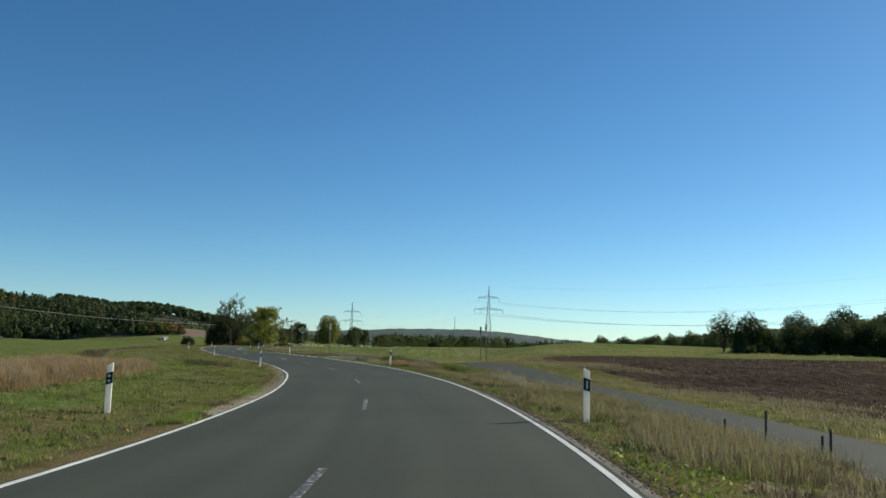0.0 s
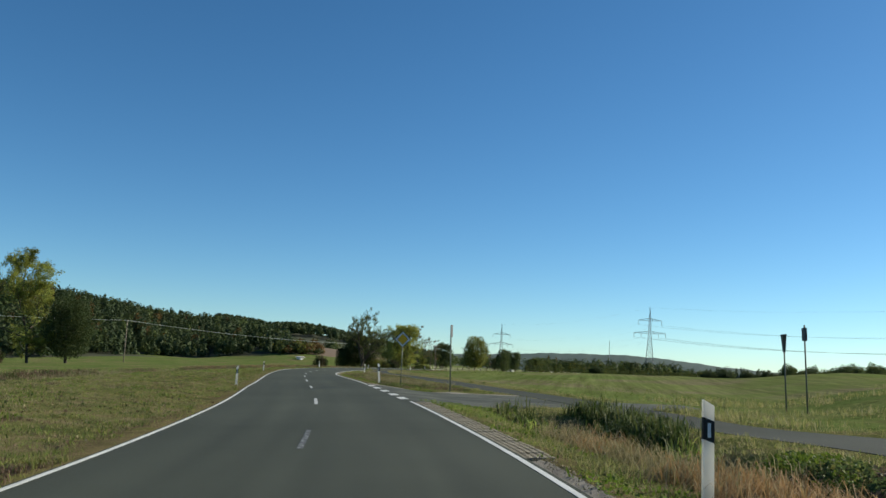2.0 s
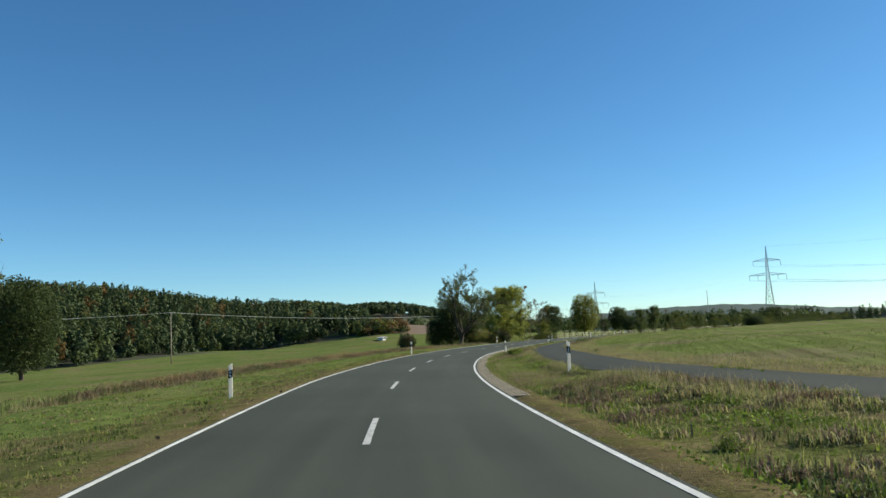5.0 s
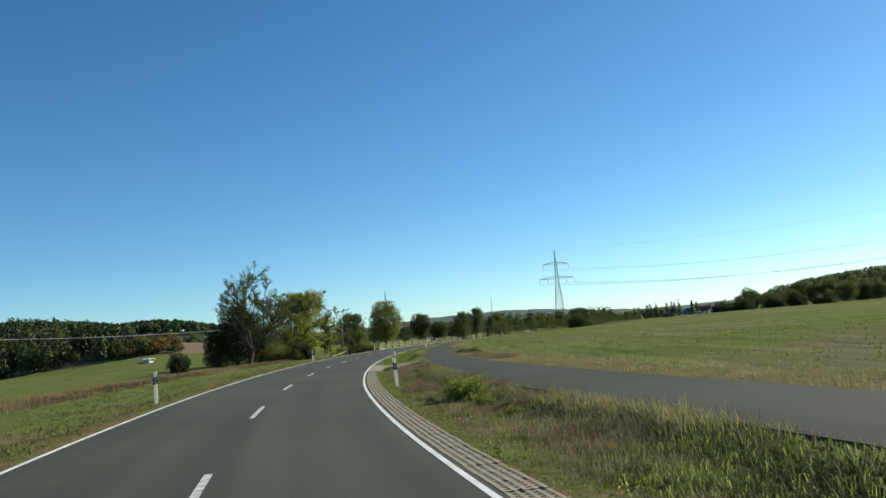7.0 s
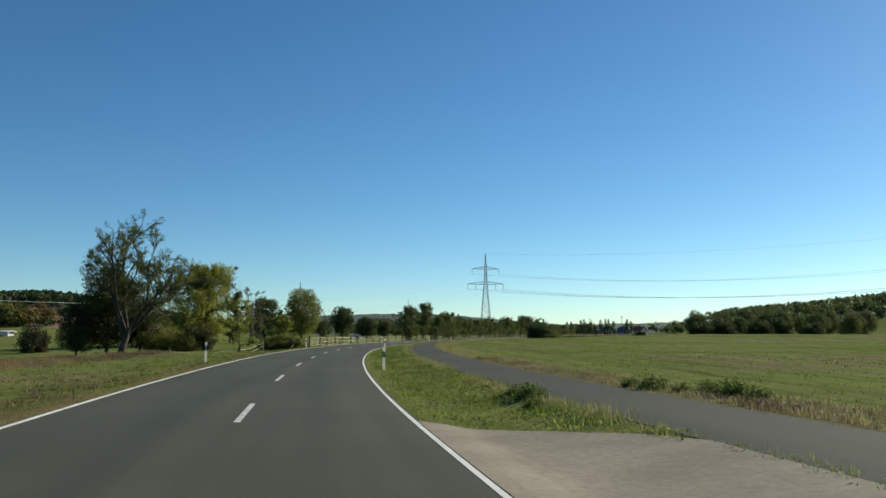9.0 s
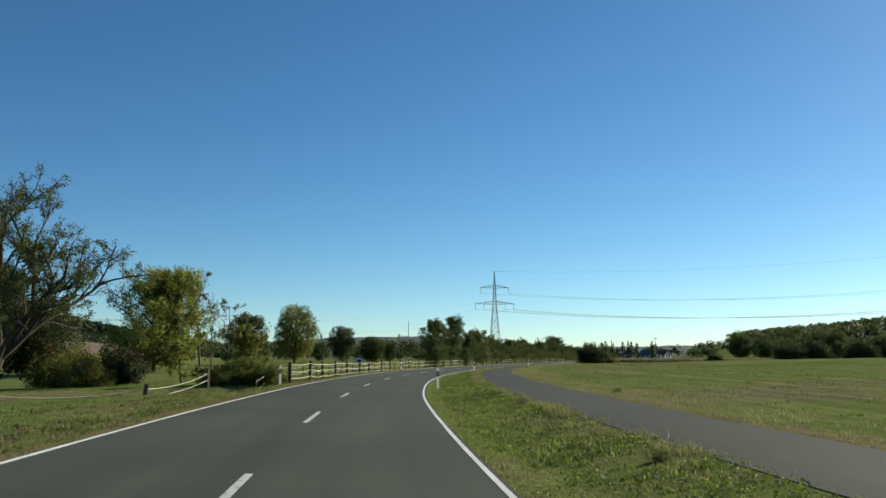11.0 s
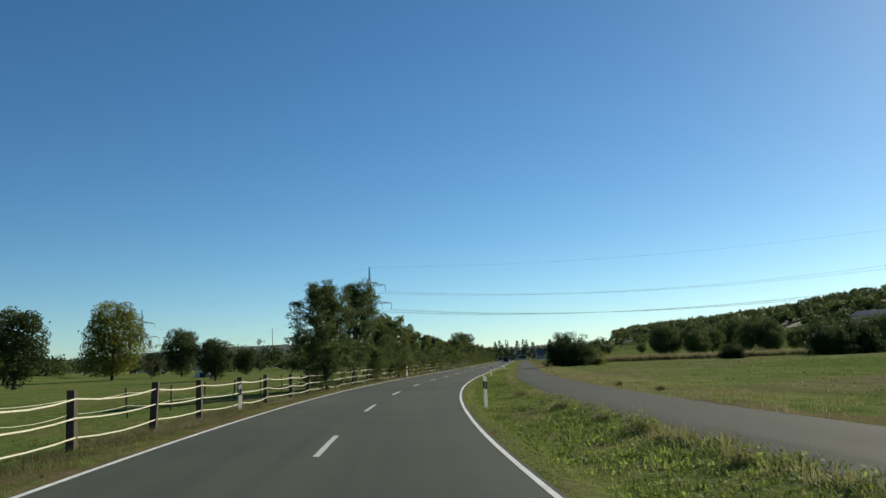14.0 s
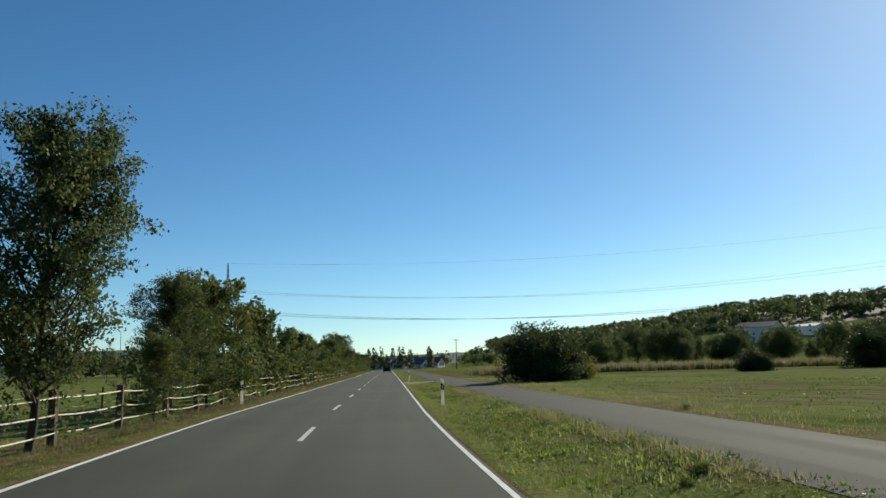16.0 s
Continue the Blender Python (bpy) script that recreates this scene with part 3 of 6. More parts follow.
structure("road_marking", ribbon("road_marking", -120, 900, lambda s: d_left(s) - 0.043, lambda s: d_left(s) + 0.043, road_paint, 0.005, 1.5, 0.003, 1), "white edge line along the roadside", "road marking")
for a, b in ((-120, 70.8), (87.3, 900)):
    structure("road_marking", ribbon("road_marking", a, b, lambda s: d_right(s) - 0.043, lambda s: d_right(s) + 0.043, road_paint, 0.005, 1.5, 0.003, 1), "white edge line along the roadside", "road marking")
for s in (72.3, 75.1, 78.4, 81.7, 84.5):
    tagged(marking(s, s + 1.45, 3.05, 0.3, road_paint, "broad white dash across the junction mouth"), group="junction dashes")
WORN = (-18, -6, 6.1, 18.1, 30.2, 45.0, 57.2)
DASH = [70.0, 83.6, 95.0, 106.6, 118.6, 130.7, 142.4, 154.1, 166.0, 177.8, 190.0, 202.0, 214.0, 225.8, 237.6, 249.3, 260.9, 272.4, 284.4, 296.0, 307.4, 319.0, 330.4, 341.8, 353.2]
DASH += [364.4 + 11.27 * k for k in range(30)]
for s in WORN:
    tagged(marking(s, s + 3.4, 0, 0.10, worn_paint, "faded white centre dash on asphalt"), group="centre dashes")
for s in DASH:
    tagged(marking(s - 0.25, s + (2.8 if s == 83.6 else 3.4), 0, 0.105, dash_paint, "white centre dash on asphalt"), group="centre dashes")


# ---- grass-grid pavers along the road's edge ----
def paver_mesh():
    """A concrete grid stone, 0.46 by 0.6 m, with staggered openings."""
    sh = Shape()
    for i in range(5):
        sh.box((0.05, 0.602, 0.10), pose(-0.208 + 0.104 * i, 0, -0.05))
    for i in range(4):
        for j in range(5):
            y = -0.24 + 0.12 * j + (0.06 if i % 2 else 0)
            if y < 0.29:
                sh.box((0.058, 0.058, 0.10), pose(-0.156 + 0.104 * i, y, -0.053))
    return sh.made("paver", paver_stone)


PAVER = paver_mesh()


def paver_strip(s0, s1, off, edge):
    d = lambda s: edge(s) + off
    strip = structure("paved_shoulder", ribbon("paved_shoulder", s0, s1, lambda s: d(s) - 0.24, lambda s: d(s) + 0.3, soil, -0.04, 1.0, 0.05, 1), "concrete grass-grid pavers beside the edge line", "pavement")
    s = s0 + 0.3
    while s < s1:
        q = float(d(s))
        x, y = at(s, q)
        z = float(level(np.array(s), np.array(q), x, y))
        ob = new("paver", PAVER)
        ob.parent = strip
        ob.matrix_basis = Matrix.Translation((x, y, z - 0.002 + 0.004 * math.sin(s * 7))) @ pose(0, 0, 0, 0, -math.degrees(math.atan(float(bank(s)))), -math.degrees(float(heading(s))) + 0.6 * math.sin(s * 11))
        s += 0.605


# ---- grasses and weeds ----
rng = np.random.default_rng(5)


def vnoise(x, y, size, seed=0):
    """Smooth patches of about that size, 0 to 1."""
    x, y = np.asarray(x) / size + 100, np.asarray(y) / size + 100
    i, j = np.floor(x), np.floor(y)
    u, v = x - i, y - j
    u, v = u * u * (3 - 2 * u), v * v * (3 - 2 * v)
    h = lambda a, b: np.modf(np.abs(np.sin(a * 127.1 + b * 311.7 + seed * 74.7) * 43758.5453))[0]
    return (h(i, j) * (1 - u) + h(i + 1, j) * u) * (1 - v) + (h(i, j + 1) * (1 - u) + h(i + 1, j + 1) * u) * v


def blades(name, s, d, height, width, lean, mat, per=6, label="", category="grass", spreadr=0.09, droop=0.35, fine=False, wild=False, over=False):
    """Tufts of bent blades standing at s, d; height may be one number a tuft."""
    n = len(s)
    x, y = at(s, d)
    z = land(x, y)
    keep = (over | ~paved(s, d)) & ~(apron(s, d) & (rng.random(n) < 0.93)) & (wild | (gully(s, d) < 0.35))
    x, y, z = x[keep], y[keep], z[keep]
    h = (height * np.ones(n))[keep]
    if fine:
        s, d = s[keep], d[keep]
        h = h * (0.3 + 1.1 * vnoise(x, y, 0.5, 3) + 0.7 * vnoise(x, y, 1.7, 4))
    index = None
    if isinstance(mat, (list, tuple)):
        f = 0.45 * vnoise(x, y, 0.45, 1) + 0.75 * vnoise(x, y, 2.6, 2) + rng.normal(0, 0.07, len(x))
        index = np.repeat(np.clip((f - 0.25) / 0.7 * len(mat), 0, len(mat) - 0.01).astype(np.int32), per)
    n = len(x)
    if n == 0:
        return None
    tot = n * per
    bx = np.repeat(x, per) + rng.normal(0, spreadr, tot)
    by = np.repeat(y, per) + rng.normal(0, spreadr, tot)
    bz = np.repeat(z, per) - 0.02
    hh = np.repeat(h, per) * rng.uniform(0.5, 1.15, tot)
    a = rng.uniform(0, 2 * np.pi, tot)
    l = rng.uniform(0.1, 1, tot) * lean
    w = width * rng.uniform(0.6, 1.3, tot) * 0.5
    ca, sa = np.cos(a), np.sin(a)
    base = np.stack([bx, by, bz], -1)
    if fine:
        side = np.stack([-sa, ca, 0 * a], -1) * w[:, None]
        tip = base + np.stack([ca * l * hh, sa * l * hh, hh * (1 - droop * l)], -1)
        v = np.stack([base - side, base + side, tip], 1)
        return tagged(new(name, fast(name, v.reshape(-1, 3), tot, 3, mat, index)), label, category, kind="stuff")
    side = np.stack([-sa, ca, 0 * a], -1) * w[:, None]
    mid = base + np.stack([ca * l * hh * 0.35, sa * l * hh * 0.35, hh * 0.62], -1)
    tip = base + np.stack([ca * l * hh, sa * l * hh, hh * (1 - droop * l)], -1)
    v = np.stack([base - side, base + side, mid + side * 0.8, mid - side * 0.8, tip], 1)
    me = bpy.data.meshes.new(name)
    me.vertices.add(tot * 5)
    me.vertices.foreach_set("co", v.astype(np.float32).ravel())
    loops = (np.array([0, 1, 2, 3, 3, 2, 4], np.int32)[None, :] + 5 * np.arange(tot, dtype=np.int32)[:, None]).ravel()
    me.loops.add(len(loops))
    me.loops.foreach_set("vertex_index", loops)
    me.polygons.add(tot * 2)
    me.polygons.foreach_set("loop_start", (np.array([0, 4], np.int32)[None, :] + 7 * np.arange(tot, dtype=np.int32)[:, None]).ravel())
    for m in mat if index is not None else [mat]:
        me.materials.append(m)
    if index is not None:
        me.polygons.foreach_set("material_index", np.repeat(index, 2))
    me.update(calc_edges=True)
    return tagged(new(name, me), label, category, kind="stuff")


def scatter(n, s0, s1, d0, d1):
    return rng.uniform(s0, s1, n), rng.uniform(d0, d1, n)


def patchy(s, d, scale, cut, seed=0.0):
    """Keeps a clustered part of the places."""
    f = np.sin(s * scale + seed + 1.7 * np.sin(d * scale * 1.3)) + np.sin(d * scale * 2.1 + seed * 2 + s * scale * 0.43) + rng.normal(0, 0.5, len(s))
    k = f > cut
    return s[k], d[k]


def leaf_clump(centres, radius, count, size, squash=0.7):
    """Small leaf quads in clumps round the centres."""
    c = np.repeat(np.asarray(centres, float), count, 0)
    n = len(c)
    off = rng.normal(0, 1, (n, 3))
    off /= np.linalg.norm(off, axis=1, keepdims=True)
    off *= (rng.uniform(0.15, 1, (n, 1)) ** 0.6) * np.repeat(np.asarray(radius, float) * np.ones(len(centres)), count)[:, None]
    off[:, 2] *= squash
    return leaf_quads(c + off, size)


def leaf_quads(p, size):
    n = len(p)
    a = rng.normal(0, 1, (n, 3))
    a /= np.linalg.norm(a, axis=1, keepdims=True)
    b = np.cross(a, rng.normal(0, 1, (n, 3)))
    b /= np.linalg.norm(b, axis=1, keepdims=True)
    sz = size * rng.uniform(0.6, 1.35, (n, 1))
    a, b = a * sz, b * sz * 0.62
    return np.stack([p - a, p - b * 0.9 + a * 0.1, p + a, p + b], 1)


# ---- trees ----
def limb(sh, p, way, length, r0, r1, steps, wander, lift, r):
    """One bent tapering limb; returns its points."""
    pts, rad = [Vector(p)], [r0]
    way = Vector(way).normalized()
    for k in range(steps):
        way = (way + Vector((r.gauss(0, wander), r.gauss(0, wander), r.gauss(0, wander) + lift))).normalized()
        pts.append(pts[-1] + way * (length / steps))
        rad.append(r0 + (r1 - r0) * (k + 1) / steps)
    sh.tube(pts, rad, 3 if r0 < 0.03 else 5 if r0 < 0.1 else 8, False)
    return pts, way


def tree(name, label, category, height, spreadw, bole, leaf_mats, leaf_size, leaves, seed, clear=0.18, fullness=1.0, upright=0.5, bare=0.0, levels=3, trunk_r=None, bark_m=None, low=0.0, stems=1, sides=2):
    """A tapered trunk, limbs and twigs, with small leaves along the twigs."""
    r = random.Random(seed)
    global rng
    rng = np.random.default_rng(seed)
    wood = Shape()
    tips = []
    trunk_r = trunk_r or height * 0.02
    for st in range(stems):
        lean0 = Vector((r.gauss(0, 0.12 + 0.15 * (stems > 1)), r.gauss(0, 0.12 + 0.15 * (stems > 1)), 1))
        base = Vector((r.gauss(0, 0.25 * (stems > 1) * spreadw / 3), r.gauss(0, 0.25 * (stems > 1) * spreadw / 3), -0.15))
        main, _ = limb(wood, base, lean0, height * 0.86 + 0.15, trunk_r, trunk_r * 0.12, 9, 0.06, 0.05, r)
        count = int(bole * (1.0 if stems == 1 else 0.6))
        for k in range(count):
            f = clear + (1 - clear) * (k + 0.5 * r.random()) / count
            i = min(int(f * 9), 8)
            p = main[i].lerp(main[i + 1], f * 9 - i)
            a = k * 2.4 + r.uniform(-0.5, 0.5)
            g = (f - clear) / (1 - clear)
            shape = math.sin(math.pi * min(1, 0.26 + 0.74 * g)) ** 0.65
            length = spreadw * 0.5 * shape * r.uniform(0.85, 1.1) + 0.10 * height * g * (1 - g) + 0.06 * height
            w = Vector((math.cos(a), math.sin(a), upright * (0.25 + 1.2 * f)))
            br = trunk_r * (1 - 0.8 * f) * 0.5
            pts, _ = limb(wood, p, w, length, br, br * 0.25, 5, 0.16, 0.06, r)
            leafed = r.random() > bare
            if leafed:
                tips += [pts[4], pts[5], pts[4].lerp(pts[5], 0.5)]
            if levels > 1:
                for j in range(1, 6):
                    for q in range(sides):
                        b = Vector((r.gauss(0, 1), r.gauss(0, 1), r.gauss(0.2, 0.6)))
                        tw, _ = limb(wood, pts[j], b + w * 0.6, length * r.uniform(0.2, 0.42), br * 0.35, br * 0.08, 3, 0.2, 0.1, r)
                        on = leafed and r.random() > bare
                        if on:
                            tips += [tw[1], tw[2], tw[3], tw[1].lerp(tw[2], 0.5), tw[2].lerp(tw[3], 0.5)]
                        if levels > 2:
                            for u in range(2):
                                b2 = Vector((r.gauss(0, 1), r.gauss(0, 1), r.gauss(0.2, 0.6)))
                                t2, _ = limb(wood, tw[2], b2, length * r.uniform(0.12, 0.24), br * 0.14, br * 0.05, 2, 0.2, 0.1, r)
                                if on:
                                    tips += [t2[1], t2[2], t2[1].lerp(t2[2], 0.5)]
        tips += [main[-1], main[-1], main[-2]]
    ob = thing(name, label, category)
    part("trunk", wood.made("trunk", bark_m or bark, True), ob)
    if tips and leaves:
        c = np.array([tuple(t) for t in tips])
        if low:
            k = int(len(c) * low)
            extra = np.c_[rng.normal(0, spreadw * 0.22, (k, 2)), rng.uniform(0.05 * height, 0.42 * height, k)]
            c = np.r_[c, extra]
        per = max(2, int(leaves / len(c)))
        v = leaf_clump(c, np.full(len(c), spreadw * 0.045 * fullness + 0.06), per, leaf_size, 0.85)
        v[..., 2] = np.maximum(v[..., 2], 0.03)
        idx = None
        if len(leaf_mats) > 1:
            patch = np.sin(c[:, 0] * 9 / spreadw + 1) + np.sin(c[:, 1] * 10 / spreadw + 2) + np.sin(c[:, 2] * 9 / spreadw) + rng.normal(0, 0.8, len(c))
            idx = np.repeat((patch > 0.6).astype(np.int32), per)
        part("crown", fast("crown", v.reshape(-1, 3), len(v), 4, list(leaf_mats), idx), ob)
    return ob


def bush(name, label, category, w, h, leaf_mats, leaf_size, leaves, seed, bark_m=None):
    """Many thin stems from the ground and a dense uneven crown down to the grass."""
    r = random.Random(seed)
    global rng
    rng = np.random.default_rng(seed)
    wood = Shape()
    cs = []
    for k in range(22):
        a, q = r.uniform(0, math.tau), math.sqrt(r.random())
        p = Vector((math.cos(a) * q * w * 0.18, math.sin(a) * q * w * 0.18, -0.1))
        pts, _ = limb(wood, p, Vector((math.cos(a) * q, math.sin(a) * q, 1.1)), h * (0.88 - 0.4 * q), 0.035 * h / 3, 0.006, 5, 0.16, 0.0, r)
        cs += pts[1:]
    n = 60
    az, ph, rr = rng.uniform(0, 2 * np.pi, n), np.arccos(rng.uniform(-0.15, 1, n)), rng.uniform(0.72, 1.08, n)
    lobes = np.stack([np.cos(az) * np.sin(ph) * w / 2 * rr, np.sin(az) * np.sin(ph) * w / 2 * rr, 0.12 * h + np.cos(ph) * 0.83 * h * rr], -1)
    c = np.r_[np.array([tuple(p) for p in cs]), lobes, lobes * 0.8, lobes * 0.55]
    ob = thing(name, label, category)
    tagged(part("stems", wood.made("stems", bark_m or bark, True), ob), kind="stuff")
    per = max(3, leaves // len(c))
    v = leaf_clump(c, np.full(len(c), 0.11 * (w + h) / 2 + 0.05), per, leaf_size, 0.9)
    v[..., 2] = np.maximum(v[..., 2], 0.02)
    idx = np.repeat((rng.random(len(c)) < 0.3).astype(np.int32), per) if len(leaf_mats) > 1 else None
    part("crown", fast("crown", v.reshape(-1, 3), len(v), 4, list(leaf_mats), idx), ob)
    return ob


def open_tree(name, label, h, trunk_r, leaf_mats, leaf_size, leaves, seed):
    """An old tree: a leaning bole that breaks low into long ascending limbs with many bare twigs, leafy at some ends."""
    r = random.Random(seed)
    global rng
    rng = np.random.default_rng(seed)
    wood, tips = Shape(), []

    def grow(p, way, length, r0, depth):
        pts, end = limb(wood, p, way, length, r0, r0 * 0.45, 7 if depth < 2 else 4, 0.11 if depth < 2 else 0.16, 0.025, r)
        n = len(pts) - 1
        if depth == 3:
            lively = math.sin(pts[-1].x * 0.5 + 1) + math.sin(pts[-1].y * 0.5) + 0.16 * (pts[-1].z - 0.5 * h) + r.gauss(0, 0.8)
            if lively > -0.35 or pts[-1].z < 0.4 * h:
                tips.extend(pts[1:])
            for k in range(3):
                limb(wood, pts[1 + k], end + Vector((r.gauss(0, 0.7), r.gauss(0, 0.7), r.gauss(0.2, 0.5))), length * 0.55, r0 * 0.45, 0.012, 2, 0.2, 0.03, r)
            return
        for k in range((7, 6, 5)[depth]):
            f = 0.28 + 0.72 * (k + r.random()) / (7, 6, 5)[depth]
            i = min(int(f * n), n - 1)
            q = pts[i].lerp(pts[i + 1], f * n - i)
            side = Vector((r.gauss(0, 1), r.gauss(0, 1), r.gauss(0.15, 0.6))).normalized()
            grow(q, (pts[i + 1] - pts[i]).normalized() + side * (0.85 + 0.15 * depth), length * r.uniform(0.34, 0.54) * (1.1 - 0.3 * f), r0 * 0.42, depth + 1)

    bole, way = limb(wood, Vector((0, 0, -0.2)), Vector((0.42, 0.05, 1)), h * 0.17, trunk_r, trunk_r * 0.8, 4, 0.06, 0.0, r)
    for k in range(7):
        a = k * math.tau / 7 + r.uniform(-0.25, 0.25)
        out = 0.1 if k == 0 else r.uniform(0.32, 0.8)
        grow(bole[-1 - (k % 2)], Vector((math.cos(a) * out, math.sin(a) * out, 1.0)), h * (0.76 - 0.3 * out), trunk_r * (0.55 if k == 0 else 0.42), 0)
    grow(bole[-1], Vector((0.8, -0.42, 0.9)), h * 0.5, trunk_r * 0.42, 0)
    grow(bole[-1], Vector((1.25, 0.16, 1.0)), h * 0.66, trunk_r * 0.5, 0)
    ob = thing(name, label, "tree")
    part("trunk", wood.made("trunk", bark, True), ob)
    c = np.array([tuple(t) for t in tips])
    per = max(3, leaves // len(c))
    v = leaf_clump(c, np.full(len(c), 0.42), per, leaf_size, 0.85)
    v[..., 2] = np.maximum(v[..., 2], 0.03)
    part("crown", fast("crown", v.reshape(-1, 3), len(v), 4, list(leaf_mats), np.repeat((rng.random(len(c)) < 0.4).astype(np.int32), per)), ob)
    return ob


def crown_tree(name, label, h, w, clear, leaf_mats, leaf_size, leaves, seed, n=34):
    """A short trunk forking into limbs that each carry a rounded lobe of small leaves."""
    r = random.Random(seed)
    global rng
    rng = np.random.default_rng(seed)
    wood = Shape()
    main, _ = limb(wood, Vector((0, 0, -0.15)), Vector((r.gauss(0, 0.08), r.gauss(0, 0.08), 1)), h * 0.8, h * 0.022, h * 0.005, 8, 0.08, 0.03, r)
    k = np.arange(n) + 0.5
    az, cz = k * 2.39996 + rng.normal(0, 0.25, n), np.clip(1 - 2 * k / n + rng.normal(0, 0.06, n), -1, 1)
    rr = rng.uniform(0.62, 0.86, n)
    mid, half = h * (1 + clear) / 2, h * (1 - clear) / 2
    sz = np.sqrt(1 - cz ** 2)
    lobes = np.stack([np.cos(az) * sz * w / 2 * rr, np.sin(az) * sz * w / 2 * rr, mid + cz * half * rr], -1)
    for q in lobes[::2]:
        a = main[min(7, max(1, int(8 * q[2] / h * 0.6)))]
        b = Vector(q) - a
        limb(wood, a, b, b.length * 0.95, h * 0.008, h * 0.002, 4, 0.12, 0.04, r)
    ob = thing(name, label, "tree")
    part("trunk", wood.made("trunk", bark, True), ob)
    per = leaves // n
    c = np.repeat(lobes, per, 0)
    off = rng.normal(0, 1, (len(c), 3))
    off /= np.linalg.norm(off, axis=1, keepdims=True)
    rad = np.repeat(rng.uniform(0.13, 0.2, n), per)[:, None] * (w + 2 * half) / 2
    v = leaf_quads(c + off * rad * rng.uniform(0.3, 1.04, (len(c), 1)) ** 0.5, leaf_size)
    inner = rng.normal(0, 1, (320, 3)) * np.array([w * 0.15, w * 0.15, half * 0.3]) + np.array([0, 0, mid])
    v = np.concatenate([v, leaf_quads(inner, leaf_size * 2.6)])
    v[..., 2] = np.maximum(v[..., 2], 0.03)
    tint = np.r_[np.repeat((rng.random(n) < 0.3).astype(np.int32), per), np.zeros(320, np.int32)]
    part("crown", fast("crown", v.reshape(-1, 3), len(v), 4, list(leaf_mats), tint), ob)
    return ob


def stand(x, y, turn=0.0, size=1.0, tall=1.0, dz=0.0):
    return Matrix.Translation((x, y, ground_z(x, y) + dz)) @ pose(0, 0, 0, 0, 0, turn) @ Matrix.Diagonal((size, size, size * tall, 1))


def plant(base, x, y, turn=0.0, size=1.0, tall=1.0, label="", group=""):
    ob = copy_thing(base, stand(x, y, turn, size, tall))
    tagged(ob, label, "", group)
    return ob


# the row along the paddock fence
row_a = tree("roadside_tree", "leafy green deciduous tree beside the paddock fence", "tree", 7.1, 4.4, 26, [leaf_green], 0.055, 36000, 11, 0.13, 1.0, 1.5, 0.08, 3, 0.10, low=0.05)
row_b = tree("roadside_tree", "upright deciduous tree with thin twiggy top beside the fence", "tree", 7.9, 5.2, 38, [leaf_green], 0.055, 42000, 29, 0.15, 1.0, 1.6, 0.1, 3, 0.11, low=0.05)
row_c = tree("roadside_tree", "rounded green deciduous tree beside the paddock fence", "tree", 6.0, 4.6, 24, [leaf_green, leaf_olive], 0.055, 32000, 37, 0.12, 1.0, 1.2, 0.08, 3, 0.09, low=0.06)
x, y = at(346.2, -6.0)
row_a.matrix_basis = stand(x, y, 20, 1.16, 0.83)
x, y = at(355.9, -6.4)
row_b.matrix_basis = stand(x, y, 130, 0.98, 0.99)
x, y = at(374.5, -6.5)
row_c.matrix_basis = stand(x, y, 250)
for ob in (row_a, row_b, row_c):
    tagged(ob, group="roadside tree row")
r = random.Random(4)
for k, (s, d, base, size) in enumerate([(348.8, -7.2, row_c, 0.55), (351.5, -7.6, row_b, 0.55), (365.0, -6.2, row_c, 0.5), (369.5, -6.8, row_b, 0.7),]):
    x, y = at(s, d)
    plant(base, float(x), float(y), r.uniform(0, 360), size, group="roadside tree row")
far_row = tree("roadside_tree", "green deciduous tree in the far roadside row", "tree", 6.6, 5.0, 15, [leaf_green, leaf_olive], 0.13, 6500, 41, 0.10, 1.5, 0.7, 0.03, 2, 0.09, low=0.12)
x, y = at(379.5, -6.4)
far_row.matrix_basis = stand(float(x), float(y))
s = 386
while s < 640:
    x, y = at(s, -7.2 + r.uniform(-0.4, 0.4))
    plant(far_row, float(x), float(y), r.uniform(0, 360), r.uniform(0.6, 0.88), group="roadside tree row")
    s += r.uniform(6, 9)

# the big half-bare ash and the trees behind it, round the stream
ash = open_tree("ash_tree", "large old ash with half-bare crooked limbs", 20.5, 0.55, [leaf_green, leaf_olive], 0.10, 34000, 37)
ash.matrix_basis = stand(-76.0, 302.0, 46, 0.89)
alder = crown_tree("alder_tree", "dense dark green alder", 13.0, 8.0, 0.0, [leaf_dark, leaf_dark], 0.13, 24000, 61)
alder.matrix_basis = stand(-80.2, 311, 0, 0.98)
plant(alder, -76.5, 314, 80, 0.72)
plant(alder, -83.5, 308, 140, 0.6)
autumn = tree("autumn_tree", "broad tree with yellow-green autumn leaves", "tree", 17.0, 14.5, 44, [leaf_autumn, leaf_olive], 0.15, 64000, 71, 0.10, 1.5, 0.75, 0.0, 2, 0.32, low=0.15)
autumn.matrix_basis = stand(-81.4, 380, 10, 1.04)
golden = crown_tree("autumn_tree", "broad tree with dark green and yellow leaves", 18.0, 14.0, 0.0, [leaf_olive, leaf_autumn], 0.2, 22000, 73)
golden.matrix_basis = stand(-67.5, 508, 140, 1.05)
bare = tree("bare_tree", "slender tree with nearly leafless twigs", "tree", 20.0, 11.0, 14, [leaf_rust], 0.16, 1400, 83, 0.25, 0.6, 1.2, 0.75, 3, 0.26, bark_m=bark_grey)
bare.matrix_basis = stand(-75.3, 390, 0, 0.96)
